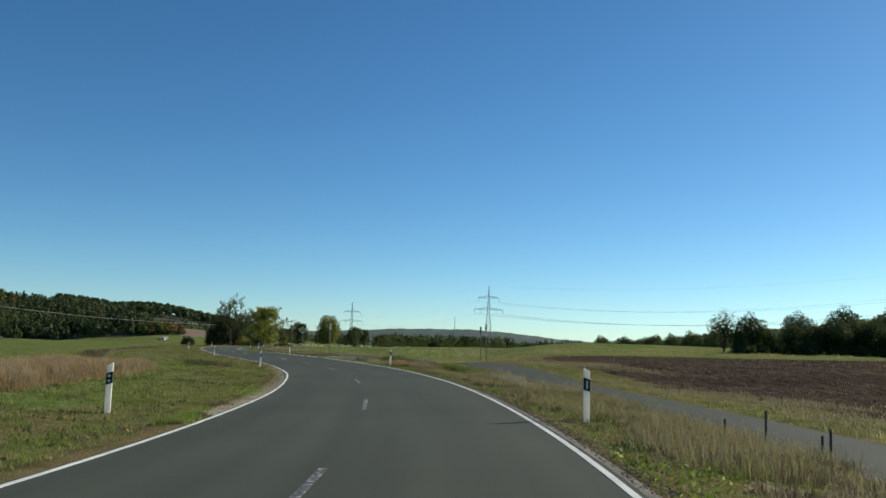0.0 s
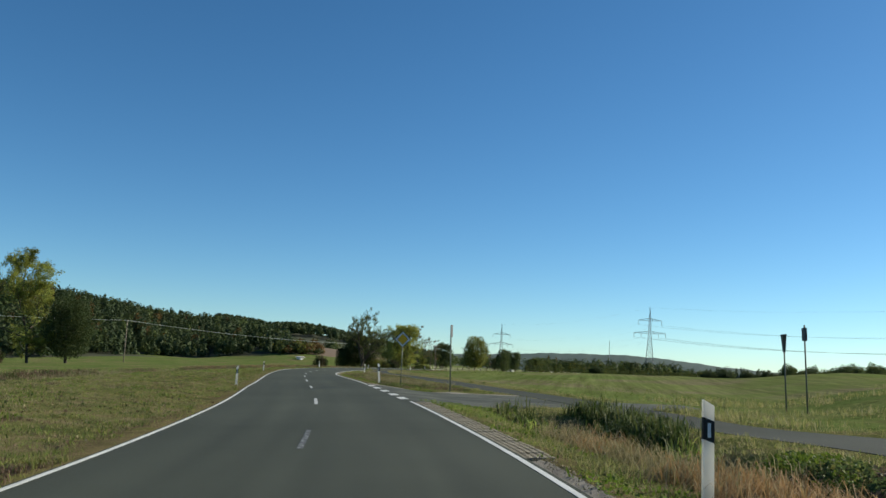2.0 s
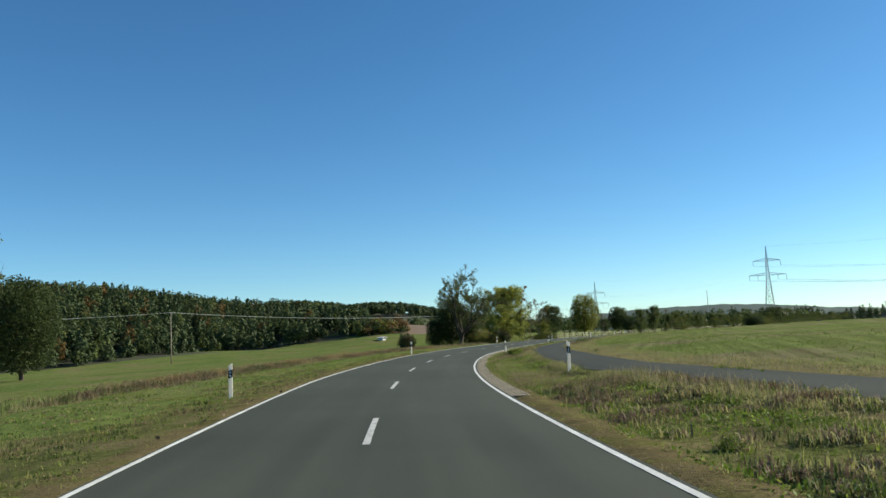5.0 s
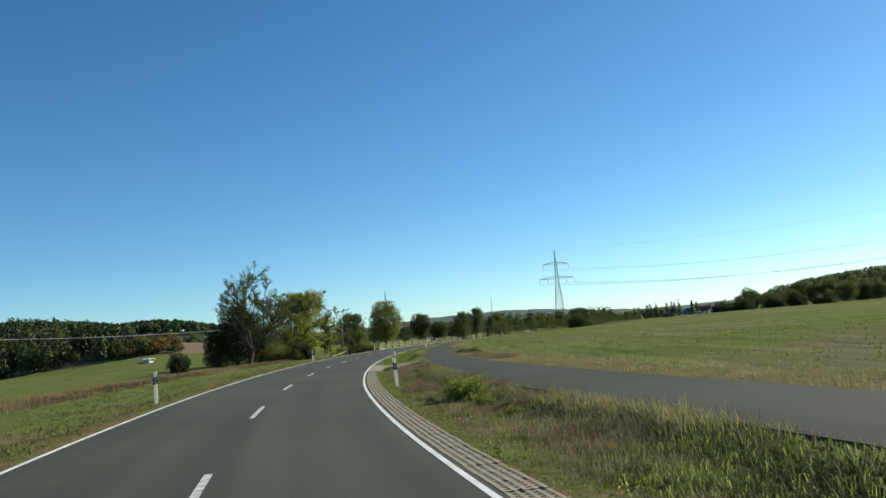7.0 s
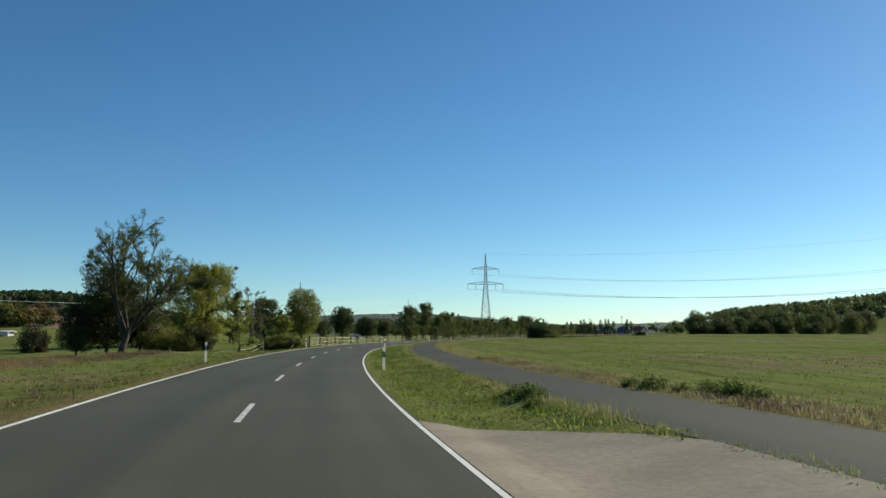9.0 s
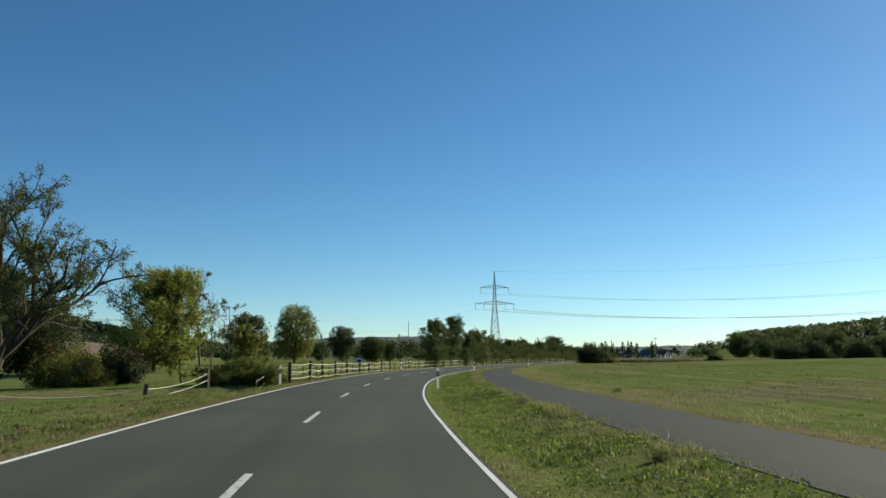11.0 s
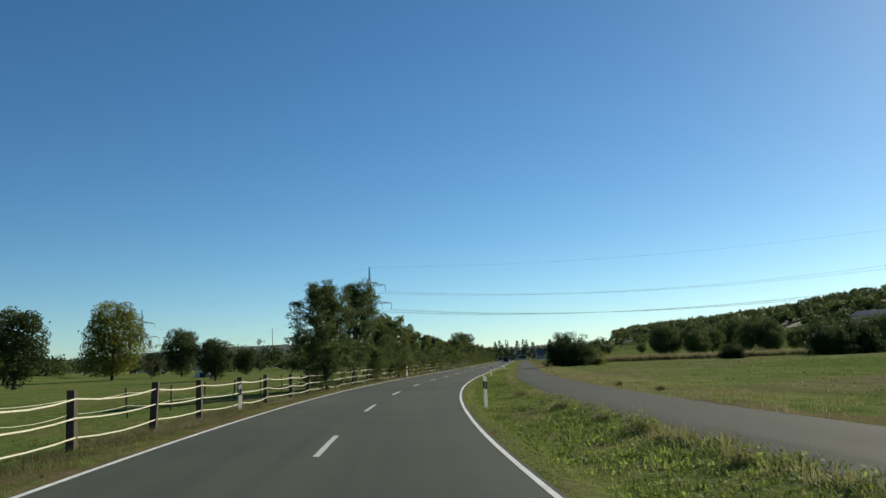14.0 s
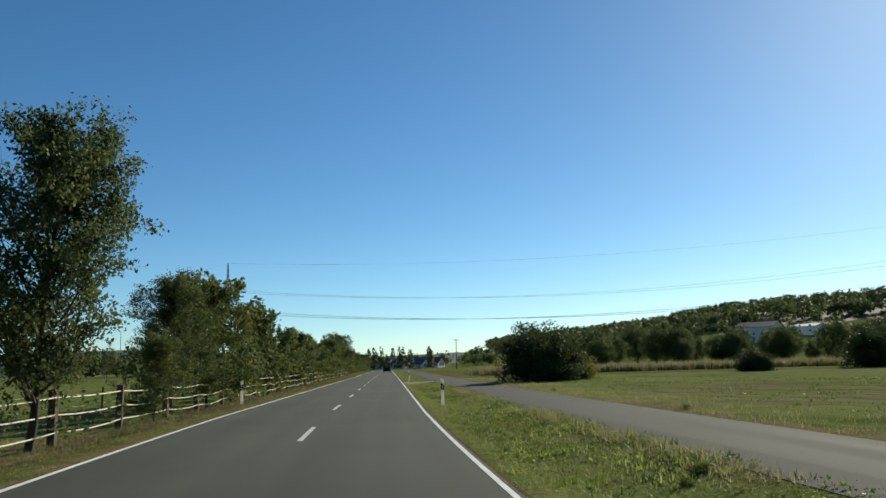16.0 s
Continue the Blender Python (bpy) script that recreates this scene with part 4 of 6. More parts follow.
thin = tree("thin_tree", "thin tree with sparse brown-green leaves", "tree", 14.5, 7.5, 16, [leaf_green, leaf_rust], 0.08, 6000, 91, 0.12, 0.8, 1.2, 0.3, 3, 0.16, bark_m=bark_grey, sides=1)
thin.matrix_basis = stand(-72.5, 401, 0)
plant(thin, -76.5, 408, 120, 0.95)
plant(thin, -69.0, 398, 220, 0.8)
dark = crown_tree("dark_tree", "round dark green deciduous tree", 12.8, 10.2, 0.05, [leaf_dark, leaf_green], 0.18, 15000, 101)
dark.matrix_basis = stand(-73, 436, 0)
plant(dark, -52.3, 524, 60, 0.95, 1.05)
plant(dark, -43.0, 440, 100, 0.62, 0.9)
plant(thin, -58, 500, 10, 0.62)
for k, (x, y, sz) in enumerate([(-36, 520, 0.55), (-24, 540, 0.7), (-14, 560, 0.62), (-62, 560, 0.6), (-30, 580, 0.8), (-95, 480, 0.5)]):
    plant((dark, thin, dark)[k % 3], x, y, 70 * k, sz)
shrub_dark = bush("dark_bush", "dense dark green and maroon bush on the meadow", "bush", 4.6, 4.6, [leaf_dark, leaf_maroon], 0.13, 9000, 111)
shrub_dark.matrix_basis = stand(-103.9, 347, 0, 1.12, 1.15)
plant(shrub_dark, -66.5, 306, 40, 0.8, 0.9, "dark brown-green bush under the ash")
thicket = bush("roadside_bush", "leafy olive-green bush beside the fence end", "bush", 3.4, 2.3, [leaf_olive, leaf_green], 0.055, 16000, 121)
thicket.matrix_basis = stand(-53.8, 290.0, 0, 1.1, 0.8)
plant(thicket, -52.0, 289.3, 70, 0.8, 0.95)
plant(thicket, -55.2, 288.6, 160, 0.7, 1.0)
young = tree("young_tree", "young slim tree with yellowing leaves beside the stream", "tree", 5.4, 2.6, 14, [leaf_olive, leaf_autumn], 0.07, 7000, 131, 0.1, 1.0, 1.2, 0.08, 3, 0.05)
young.matrix_basis = stand(-60.1, 300.6, 0, 1.5)
plant(young, -54.4, 291.0, 300, 0.62)
plant(young, -52.9, 291.5, 70, 0.55)
rustbush = bush("rusty_bush", "brown-green thicket below the ash", "bush", 7.0, 3.2, [leaf_olive, leaf_rust], 0.09, 12000, 141)
rustbush.matrix_basis = stand(-70.5, 305, 0)
plant(rustbush, -72.5, 311, 60, 0.9, 1.5)
plant(rustbush, -66.5, 297.5, 170, 0.6, 1.3)

plant(dark, 15.3, 492.5, 20, 0.66, 1.0, "tall dark tree standing above the roadside row")
# mainly the lighter leaf colour, carrying some of the slope's haze
slope_tree = crown_tree("slope_tree", "round green deciduous tree at the foot of the slope", 13.0, 11.0, 0.05, [leaf_green, leaf_dark], 0.17, 15000, 103)
slope_tree.matrix_basis = stand(-0.9 + 430 * math.sin(radians(19.4)), 22.5 + 430 * math.cos(radians(19.4)), 0, 1.1, 0.95)
for k, (az, q, sz) in enumerate([(17.9, 430, 1.0), (21.2, 430, 1.05), (22.8, 420, 1.1), (24.6, 400, 1.25), (14.2, 450, 0.66), (15.6, 450, 0.6)]):
    plant(slope_tree, -0.9 + q * math.sin(radians(az)), 22.5 + q * math.cos(radians(az)), 61 * k, sz, 0.95)
for k, (az, q, sz) in enumerate([(27, 420, 0.4), (29.5, 400, 0.42), (32.0, 350, 0.95), (33.8, 345, 1.15), (35.6, 345, 1.0), (36.8, 335, 1.2), (38.6, 340, 0.85), (40.6, 330, 0.72), (43.6, 300, 0.32), (47.5, 310, 0.36), (49.5, 290, 0.5), (51.5, 300, 0.62), (54, 300, 0.8), (57, 300, 0.9)]):
    plant(slope_tree, -31 + q * math.sin(radians(az)), 336 + q * math.cos(radians(az)), 77 * k, sz, 0.95, group="trees at the foot of the slope")

# pair of trees on the left meadow
field_tree = tree("meadow_tree", "tall tree with open golden autumn crown", "tree", 23.5, 15.0, 20, [leaf_autumn, leaf_olive], 0.14, 30000, 151, 0.05, 1.0, 0.8, 0.22, 3, 0.3)
field_tree.matrix_basis = stand(-116.9, 197.8, 0)
plant(alder, -108.6, 198.4, 30, 1.16, 0.97)
plant(shrub_dark, -126, 199, 30, 0.9, 0.8, "dark bush at the foot of the meadow tree")

# the round bush by the cycle path, and the bushes at the field's end
round_bush = bush("round_bush", "large rounded dark green bush beside the cycle path", "bush", 6.0, 4.1, [leaf_dark], 0.085, 30000, 161)
x, y = at(390.5, 12.4)
round_bush.matrix_basis = stand(float(x), float(y), 0)
plant(thicket, float(x) + 3.6, float(y) + 2, 0, 1.0, 1.1, "yellow-green bush beside the cycle path")
plant(round_bush, 26.5, 396, 90, 0.62, 0.85, "smaller dark bush at the field edge")
for k, (x, y, sz, tl) in enumerate([(43, 396, 1.2, 0.9), (50, 399, 1.3, 1.0), (58, 396, 1.25, 0.95), (66, 402, 1.4, 1.0), (75, 400, 1.2, 0.9)]):
    plant(round_bush, x, y, 50 * k, sz, tl, "dense dark bush in the hedge at the field edge", "field hedge")

# copse beyond the ploughed field
copse_tree = crown_tree("copse_tree", "dense dark green young tree in the copse", 5.2, 4.5, 0.0, [leaf_dark, leaf_green], 0.085, 9500, 171)
open_copse = crown_tree("copse_tree", "young tree with thin see-through crown beside the copse", 5.4, 4.2, 0.1, [leaf_dark, leaf_green], 0.075, 3000, 172)
open_copse.matrix_basis = stand(32.6, 95.5, 40, 0.9)
plant(copse_tree, 49.5, 101.5, 70, 1.1)
plant(copse_tree, 44.0, 102.0, 170, 0.95)
plant(copse_tree, 55.5, 102.0, 250, 1.1)
r = random.Random(9)
first = True
for k in range(22):
    x, y = 35.4 + k * 2.6 + r.uniform(-0.8, 0.8), 95.0 + 0.35 * k + r.uniform(-1.5, 1.5)
    m = stand(x, y, r.uniform(0, 360), r.uniform(0.68, 0.88) + 0.02 * k, 1.0)
    if first:
        copse_tree.matrix_basis, first = m, False
    else:
        copy_thing(copse_tree, m)
copse_bush = bush("copse_bush", "low dark leafy bush at the foot of the copse", "bush", 2.6, 1.5, [leaf_dark, leaf_green], 0.06, 7000, 173)
for k in range(24):
    m = stand(33.6 + 2.3 * k + r.uniform(-0.6, 0.6), 93.2 + 0.32 * k + r.uniform(-0.7, 0.5), 70 * k, r.uniform(0.75, 1.15))
    if k:
        copy_thing(copse_bush, m)
    else:
        copse_bush.matrix_basis = m
for k, (x, y, sz, tl) in enumerate([(58, 300, 1.1, 0.9), (70, 312, 1.3, 1.1), (82, 306, 1.1, 0.9), (95, 330, 1.4, 0.8)]):
    plant(copse_tree, x, y, 40 * k, sz, tl)


# ---- far woods: crowns of leaf clumps, too many to count ----
def far_woods(name, places, heights, widths, mats, size, per, label, conifer=0.0, seed=3):
    """Crowns of leafy sprays that lie along the crown's lobed surface, over a darker inner mass."""
    global rng
    rng = np.random.default_rng(seed)
    vs, ids = [], []
    for (x, y), h, w in zip(places, heights, widths):
        z = ground_z(x, y)
        pine = rng.random() < conifer
        a = rng.uniform(0, 2 * np.pi, per)
        turn = rng.uniform(0, 6.28, 3)
        if pine:
            f = 1 - rng.uniform(0, 0.9, per) ** 0.75
            q = w * 0.5 * ((1.03 - f) ** 0.7) * (0.86 + 0.2 * np.sin(3 * a + 9 * f + turn[0]))
            c = np.stack([np.cos(a) * q, np.sin(a) * q, f * h], -1)
            n = np.stack([np.cos(a), np.sin(a), np.full(per, 0.5)], -1)
        else:
            ph = np.arccos(rng.uniform(-0.55, 1, per))
            rr = 0.86 + 0.16 * np.sin(3 * a + turn[0]) * np.sin(4 * ph + turn[1]) + 0.07 * np.sin(5 * a + 3 * ph + turn[2])
            c = np.stack([np.cos(a) * np.sin(ph) * w / 2 * rr, np.sin(a) * np.sin(ph) * w / 2 * rr, h * (0.5 + 0.5 * np.cos(ph) * rr)], -1)
            n = np.stack([np.cos(a) * np.sin(ph), np.sin(a) * np.sin(ph), np.cos(ph)], -1)
        p = c + np.array([x, y, z]) + rng.normal(0, w * 0.035, (per, 3))
        n = n + rng.normal(0, 0.4, (per, 3))
        n /= np.linalg.norm(n, axis=1, keepdims=True)
        e = np.cross(n, rng.normal(0, 1, (per, 3)))
        e /= np.linalg.norm(e, axis=1, keepdims=True)
        sz = size * rng.uniform(0.5, 1.2, (per, 1))
        e, g = e * sz, np.cross(n, e) * sz * 0.65
        vs.append(np.stack([p - e, p - g * 0.9 + e * 0.1, p + e, p + g], 1))
        kk = 14
        inside = np.array([x, y, z + 0.45 * h]) + rng.normal(0, 1, (kk, 3)) * np.array([w * 0.13, w * 0.13, h * 0.17])
        vs.append(leaf_quads(inside, w * 0.16))
        ids.append(np.full(per + kk, 0 if pine else int(rng.integers(0, len(mats))), np.int32))
    v = np.concatenate(vs)
    return tagged(new(name, fast(name, v.reshape(-1, 3), len(v), 4, list(mats), np.concatenate(ids))), label, "woods", kind="stuff")


r = random.Random(21)
pl, hs, ws = [], [], []
while len(pl) < 3900:
    az = radians(r.uniform(-66, -14))
    edge = float(np.interp(math.degrees(az), [-38, -29], [335, 400]))
    q = edge + 250 * r.random()
    x, y = -10 + q * math.sin(az), 66 + q * math.cos(az)
    if q < edge + 15 and r.random() < 0.3 or az > radians(-21.3 + r.uniform(-0.8, 0.8)):
        continue
    pl.append((x, y))
    hs.append(r.uniform(8, 12.5) if q > edge + 25 else r.uniform(5, 11))
    ws.append(r.uniform(4.0, 6.2))
far_woods("hill_forest", pl, hs, ws, [needles, leaf_dark, needles, leaf_dark, needles, leaf_dark, leaf_green, needles, needles, leaf_dark, leaf_dark, leaf_dark, leaf_green, needles, leaf_rust], 0.72, 110, "dark mixed pine forest on the hillside", 0.5)
pl, hs, ws = [], [], []
for k in range(60):
    az = radians(r.uniform(-21.5, -18.4))
    q = r.uniform(395, 425)
    pl.append((-10 + q * math.sin(az), 66 + q * math.cos(az)))
    hs.append(r.uniform(2.5, 6.5))
    ws.append(r.uniform(4, 7))
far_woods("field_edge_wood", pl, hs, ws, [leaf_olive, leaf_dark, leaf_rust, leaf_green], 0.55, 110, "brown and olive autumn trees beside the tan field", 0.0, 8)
pl, hs, ws = [], [], []
while len(pl) < 1100:
    az = radians(r.uniform(-25.5, -9))
    q = r.uniform(1250, 1560)
    pl.append((-10 + q * math.sin(az), 66 + q * math.cos(az)))
    hs.append(r.uniform(10, 15))
    ws.append(r.uniform(8, 13))
far_woods("ridge_forest", pl, hs, ws, [needles, leaf_dark, leaf_dark], 1.9, 60, "dark forest on the far ridge", 0.4, 9)

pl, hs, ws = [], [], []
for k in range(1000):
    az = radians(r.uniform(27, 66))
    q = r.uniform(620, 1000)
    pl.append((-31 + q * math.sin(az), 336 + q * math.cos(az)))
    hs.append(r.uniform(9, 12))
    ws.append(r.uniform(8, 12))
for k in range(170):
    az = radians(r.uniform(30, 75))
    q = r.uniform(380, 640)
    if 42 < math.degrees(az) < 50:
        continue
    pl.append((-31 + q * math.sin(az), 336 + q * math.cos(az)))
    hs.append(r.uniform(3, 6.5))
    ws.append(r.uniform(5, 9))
# mostly lighter leaf_green, so the colour stands in for distance haze
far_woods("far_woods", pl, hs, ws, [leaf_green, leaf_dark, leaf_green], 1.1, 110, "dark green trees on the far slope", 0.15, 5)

pl, hs, ws = [], [], []
for k in range(40):
    q = (k + r.random()) / 40
    x, y = 105 + 190 * q + r.uniform(-4, 4), 560 - 60 * q + r.uniform(-14, 14)
    plant(slope_tree, x, y, r.uniform(0, 360), r.uniform(0.5, 0.98), 1.0, "", "trees at the foot of the slope")
for k in range(120):
    x, y = r.uniform(-40, 60), r.uniform(640, 780)
    if abs(along(x, y)[1]) < 14:
        continue
    pl.append((x, y))
    hs.append(r.uniform(6, 12))
    ws.append(r.uniform(6, 11))
for k in range(150):
    x, y = r.uniform(-330, 30), r.uniform(650, 900)
    pl.append((x, y))
    hs.append(r.uniform(7, 13))
    ws.append(r.uniform(7, 12))
for k in range(110):
    x, y = r.uniform(60, 420), r.uniform(700, 860)
    pl.append((x, y))
    hs.append(r.uniform(5, 10))
    ws.append(r.uniform(7, 12))
conifers = [(80 + 3.2 * k + r.uniform(-2, 2), 690 + r.uniform(-10, 10)) for k in range(14)]
far_woods("spruce_group", conifers, [r.uniform(7, 10.5) for _ in conifers], [r.uniform(4, 5.5) for _ in conifers], [needles], 0.5, 200, "group of dark spruces by the village", 1.0, 6)
far_woods("tree_belt", pl, hs, ws, [leaf_dark, leaf_dark, leaf_green], 0.8, 120, "belt of dark green trees across the fields", 0.1, 7)


# ---- distant ridge ----
def ridge(name, pts, mat, label):
    """A long low wooded rise: crest heights along an arc."""
    vs, fs = [], []
    n = 160
    for i in range(n):
        f = i / (n - 1)
        az = radians(pts[0][0] + (pts[-1][0] - pts[0][0]) * f)
        e = float(np.interp(math.degrees(az), [p[0] for p in pts], [p[1] for p in pts]))
        q = 1850
        top = q * math.tan(radians(e)) + 0.5 * math.sin(i * 1.9) + 0.6 * math.sin(i * 0.7)
        for dq, z in ((-80, -2), (0, top), (200, -2)):
            vs.append((-10 + (q + dq) * math.sin(az), 66 + (q + dq) * math.cos(az), z))
    for i in range(n - 1):
        for k in range(2):
            a = i * 3 + k
            fs.append((a, a + 1, a + 4, a + 3))
    return structure(name, mesh(name, vs, fs, mat, smooth=True), label, "backdrop")


# distance haze is mixed into the ridge's base colour
hazed_ridge_mat = surface("hazed_ridge_mat", [(0.3, (0.062, 0.095, 0.088)), (0.7, (0.090, 0.124, 0.112))], (0.85, 1.1), 1.0, 0, 0.02, 0.2)
ridge("backdrop", [(-14, 0.75), (-8, 0.9), (-2.3, 1.25), (1, 1.3), (3.1, 1.3), (6, 1.1), (8.2, 0.85), (12, 0.6), (18, 0.7), (26, 0.9), (32, 1.0)], hazed_ridge_mat, "hazy blue-green wooded ridge on the horizon")


# ---- guide posts ----
def guide_post(side):
    """A white plastic post with a slanted black band; dots on the left of the road, a bar on the right."""
    ob = thing("guide_post", "white plastic guide post with black band and reflector bar" if side > 0 else "white plastic guide post with black band and two round reflectors", "guide post", "guide posts")
    out = [(-0.06, -0.045), (0.06, -0.045), (0.05, 0.03), (0.02, 0.055), (-0.02, 0.055), (-0.05, 0.03)]

    def slice_(z0, z1, tilt0, tilt1, grow, name, mat, label=""):
        sh = Shape()
        n = len(out)
        vs = [(x * grow, y * grow, z0 + tilt0 * x) for x, y in out] + [(x * grow, y * grow, z1 + tilt1 * x) for x, y in out]
        sh.add(vs, [tuple(range(n))[::-1], tuple(range(n, 2 * n))] + [(i, (i + 1) % n, n + (i + 1) % n, n + i) for i in range(n)])
        return part(name, sh.made(name, mat), ob, label, bevel=0.004)

    slice_(-0.3, 1.0, 0, -0.55 * side, 1.0, "body", post_white)
    band = slice_(0.60, 0.83, -0.35 * side, -0.35 * side, 1.03, "band", post_black, "slanted black band")
    if side > 0:
        part("reflector", Shape().box((0.035, 0.012, 0.15), pose(0, -0.0505, 0.715)).made("reflector", reflector_white), band, "white reflector bar", bevel=0.003)
    else:
        for z in (0.665, 0.765):
            part("reflector", Shape().tube([(0, -0.044, z), (0, -0.056, z)], 0.03, 12).made("reflector", reflector_white), band, "round white reflector")
    return ob


def post_at(x, y, dz=0.0, lean=0.0, lean2=0.0):
    z = float(level(*(np.asarray(v) for v in along(np.array(x), np.array(y))), x, y)) + dz
    return Matrix.Translation((x, y, z)) @ pose(0, 0, 0, lean2, lean, -math.degrees(float(heading(y))))


post_r, post_l = guide_post(1), guide_post(-1)
RIGHT = [(2.85, 16.0, 0.0, 0), (-3.05, 53.9, 0.06, 0), (-16.3, 92.1, 0.12, -5), (-29.3, 136.5, 0, 0), (-39.3, 175.5, 0, -2.5), (-42.9, 224.2, 0, 0), (-41.7, 271.7, 0, 0), (-33.5, 319.2, 0, 0)]
LEFT = [(-6.6, 17.0, 0.0, 0), (-10.95, 51.8, 0.02, 0), (-23.8, 89.2, 0.05, 0), (-38.7, 130, 0, 0), (-47.3, 174.8, 0.05, 0), (-51.4, 229.4, 0, 0), (-49.7, 275.0, 0, 0), (-40.9, 327.6, 0, 0)]
for base, spots in ((post_r, RIGHT), (post_l, LEFT)):
    for k, (x, y, dz, lean) in enumerate(spots):
        m = post_at(x, y, dz, lean)
        if k:
            copy_thing(base, m)
        else:
            base.matrix_basis = m
for s, d, base in ((367, 3.9, post_r), (415, 3.9, post_r), (371, -4.3, post_l)):
    x, y = at(s, d)
    copy_thing(base, post_at(float(x), float(y)))


# ---- signs at the junction ----
def sign_post(ob, h, r0=0.03, mat=zinc):
    return part("pole", Shape().tube([(0, 0, -0.3), (0, 0, h)], r0, 10).made("pole", mat, True), ob)


def diamond(half, corner):
    pts = []
    for k in range(4):
        a = math.pi / 2 * k
        c, s = math.cos(a), math.sin(a)
        for off in (-corner, 0, corner):
            tx, ty = -s, c
            q = half - abs(off)
            pts.append((c * q + tx * off, s * q + ty * off))
    return pts


sign = thing("priority_road_sign", "yellow and white diamond priority sign on a thin pole", "road sign")
sx, sy = -14.85, 91.4
sz_ = float(level(*(np.asarray(v) for v in along(np.array(sx), np.array(sy))), sx, sy)) + 0.05
sign.matrix_basis = Matrix.Translation((sx, sy, sz_ - 0.12)) @ pose(0, 0, 0, 0, -0.4, 12)
sign_post(sign, 2.75, 0.028, green_paint)
up = pose(0, 0, 2.78, 90, 0, 0)
plate_ = part("plate", Shape().prism(diamond(0.46, 0.05), 0.0, 0.006, pose(0, -0.032, 2.74, 90, 0, 0)).made("plate", sign_black), sign, "black sign edge")
part("border", Shape().prism(diamond(0.435, 0.045), 0.0, 0.004, pose(0, -0.0385, 2.74, 90, 0, 0)).made("border", sign_white), plate_, "white diamond border")
part("rim", Shape().prism(diamond(0.322, 0.02), 0.0, 0.003, pose(0, -0.043, 2.74, 90, 0, 0)).made("rim", sign_black), plate_, "thin black inner line")
part("field", Shape().prism(diamond(0.308, 0.02), 0.0, 0.003, pose(0, -0.0465, 2.74, 90, 0, 0)).made("field", sign_yellow), plate_, "yellow diamond field")
part("backing", Shape().prism(diamond(0.455, 0.05), 0.0, 0.004, pose(0, -0.024, 2.74, 90, 0, 0)).made("backing", sign_back), plate_)

edge_sign = thing("stop_line_sign", "narrow road sign seen edge-on, on a dark green pole", "road sign")
ex, ey = -11.3, 87.2
edge_sign.matrix_basis = Matrix.Translation((ex, ey, ground_z(ex, ey))) @ pose(0, 0, 0, 0, -1.6, 0)
sign_post(edge_sign, 3.4, 0.034, green_paint)
part("plate", Shape().box((0.006, 0.62, 0.62), pose(0.04, 0, 3.1)).made("plate", sign_back), edge_sign, "dark sign plate")
part("bracket", Shape().box((0.05, 0.09, 0.04), pose(0.01, 0, 2.55)).made("bracket", sign_back), edge_sign)
part("bracket", Shape().box((0.05, 0.09, 0.04), pose(0.01, 0, 3.2)).made("bracket", sign_back), edge_sign)
for x, y, h, w in ((4.3, 84.0, 3.4, 0.55), (4.75, 82.2, 3.75, 0.3)):
    ob = thing("side_road_sign", "road sign seen nearly edge-on on a tall pole", "road sign", "signs on the side road")
    ob.matrix_basis = Matrix.Translation((x, y, ground_z(x, y))) @ pose(0, 0, 0, 0, -1.5, 0)
    sign_post(ob, h, 0.034, green_paint)
    part("plate", Shape().box((0.16 if w > 0.5 else 0.10, 0.5, w + 0.25), pose(0, 0.03, h - 0.4, 180, 0, 0), 0.45 if w > 0.5 else 1).made("plate", sign_back), ob, "dark sign plate")
for x, y, h in ((5.55, 14.2, 0.55), (5.75, 12.3, 0.5), (5.9, 12.9, 0.35), (5.3, 15.5, 0.3)):
    tagged(new("stake", Shape().tube([(x, y, ground_z(x, y) - 0.2), (x + 0.01, y, ground_z(x, y) + h)], 0.02, 8).made("stake", fence_wood)), "thin dark wooden stake in the verge", "stake", "verge stakes")

# drain inlet in the verge, marker stub by the far crossing
gx, gy = at(189.5, 5.1)
drain = thing("drain_inlet", "pale concrete drain inlet in the grass", "drain", m=Matrix.Translation((float(gx), float(gy), ground_z(float(gx), float(gy)))))
part("frame", Shape().box((0.8, 0.42, 0.16)).made("frame", concrete), drain, bevel=0.02)
# flat black plate stands in for the darkness of the open pit
part("pit_shade", Shape().box((0.64, 0.28, 0.02), pose(0.02, 0.02, 0.085)).made("pit_shade", sign_black), drain)
for k, (sx, sy, sz, w) in enumerate([(-0.36, -0.3, 0.05, 0.2), (-0.12, -0.33, 0.06, 0.16), (0.16, -0.3, 0.05, 0.22), (-0.24, -0.18, 0.12, 0.13)]):
    part("stone", Shape().box((w, w * 0.6, w * 0.4), pose(sx, sy, sz, 12 * k, 9, 37 * k)).made("stone", gravel), drain, "pale broken stone at the inlet", bevel=0.03)


# ---- paddock fence ----
POST_MESH = Shape().box((0.19, 0.16, 1.65), pose(0, 0, 0.52), 0.93).made("post", fence_wood)
fence = thing("paddock_fence", "dark wooden paddock fence with three white tapes", "fence")
spots = []
s = 283.0
r = random.Random(31)
while s < 500:
    d = float(np.interp(s, [282, 287, 300, 330, 342, 500], [-5.9, -5.55, -5.75, -6.0, -6.3, -6.45])) + 0.08 * math.sin(s * 0.6)
    x, y = at(s, d)
    spots.append((float(x), float(y), ground_z(float(x), float(y)), s))
    s += 4.96 + r.uniform(-0.12, 0.12)
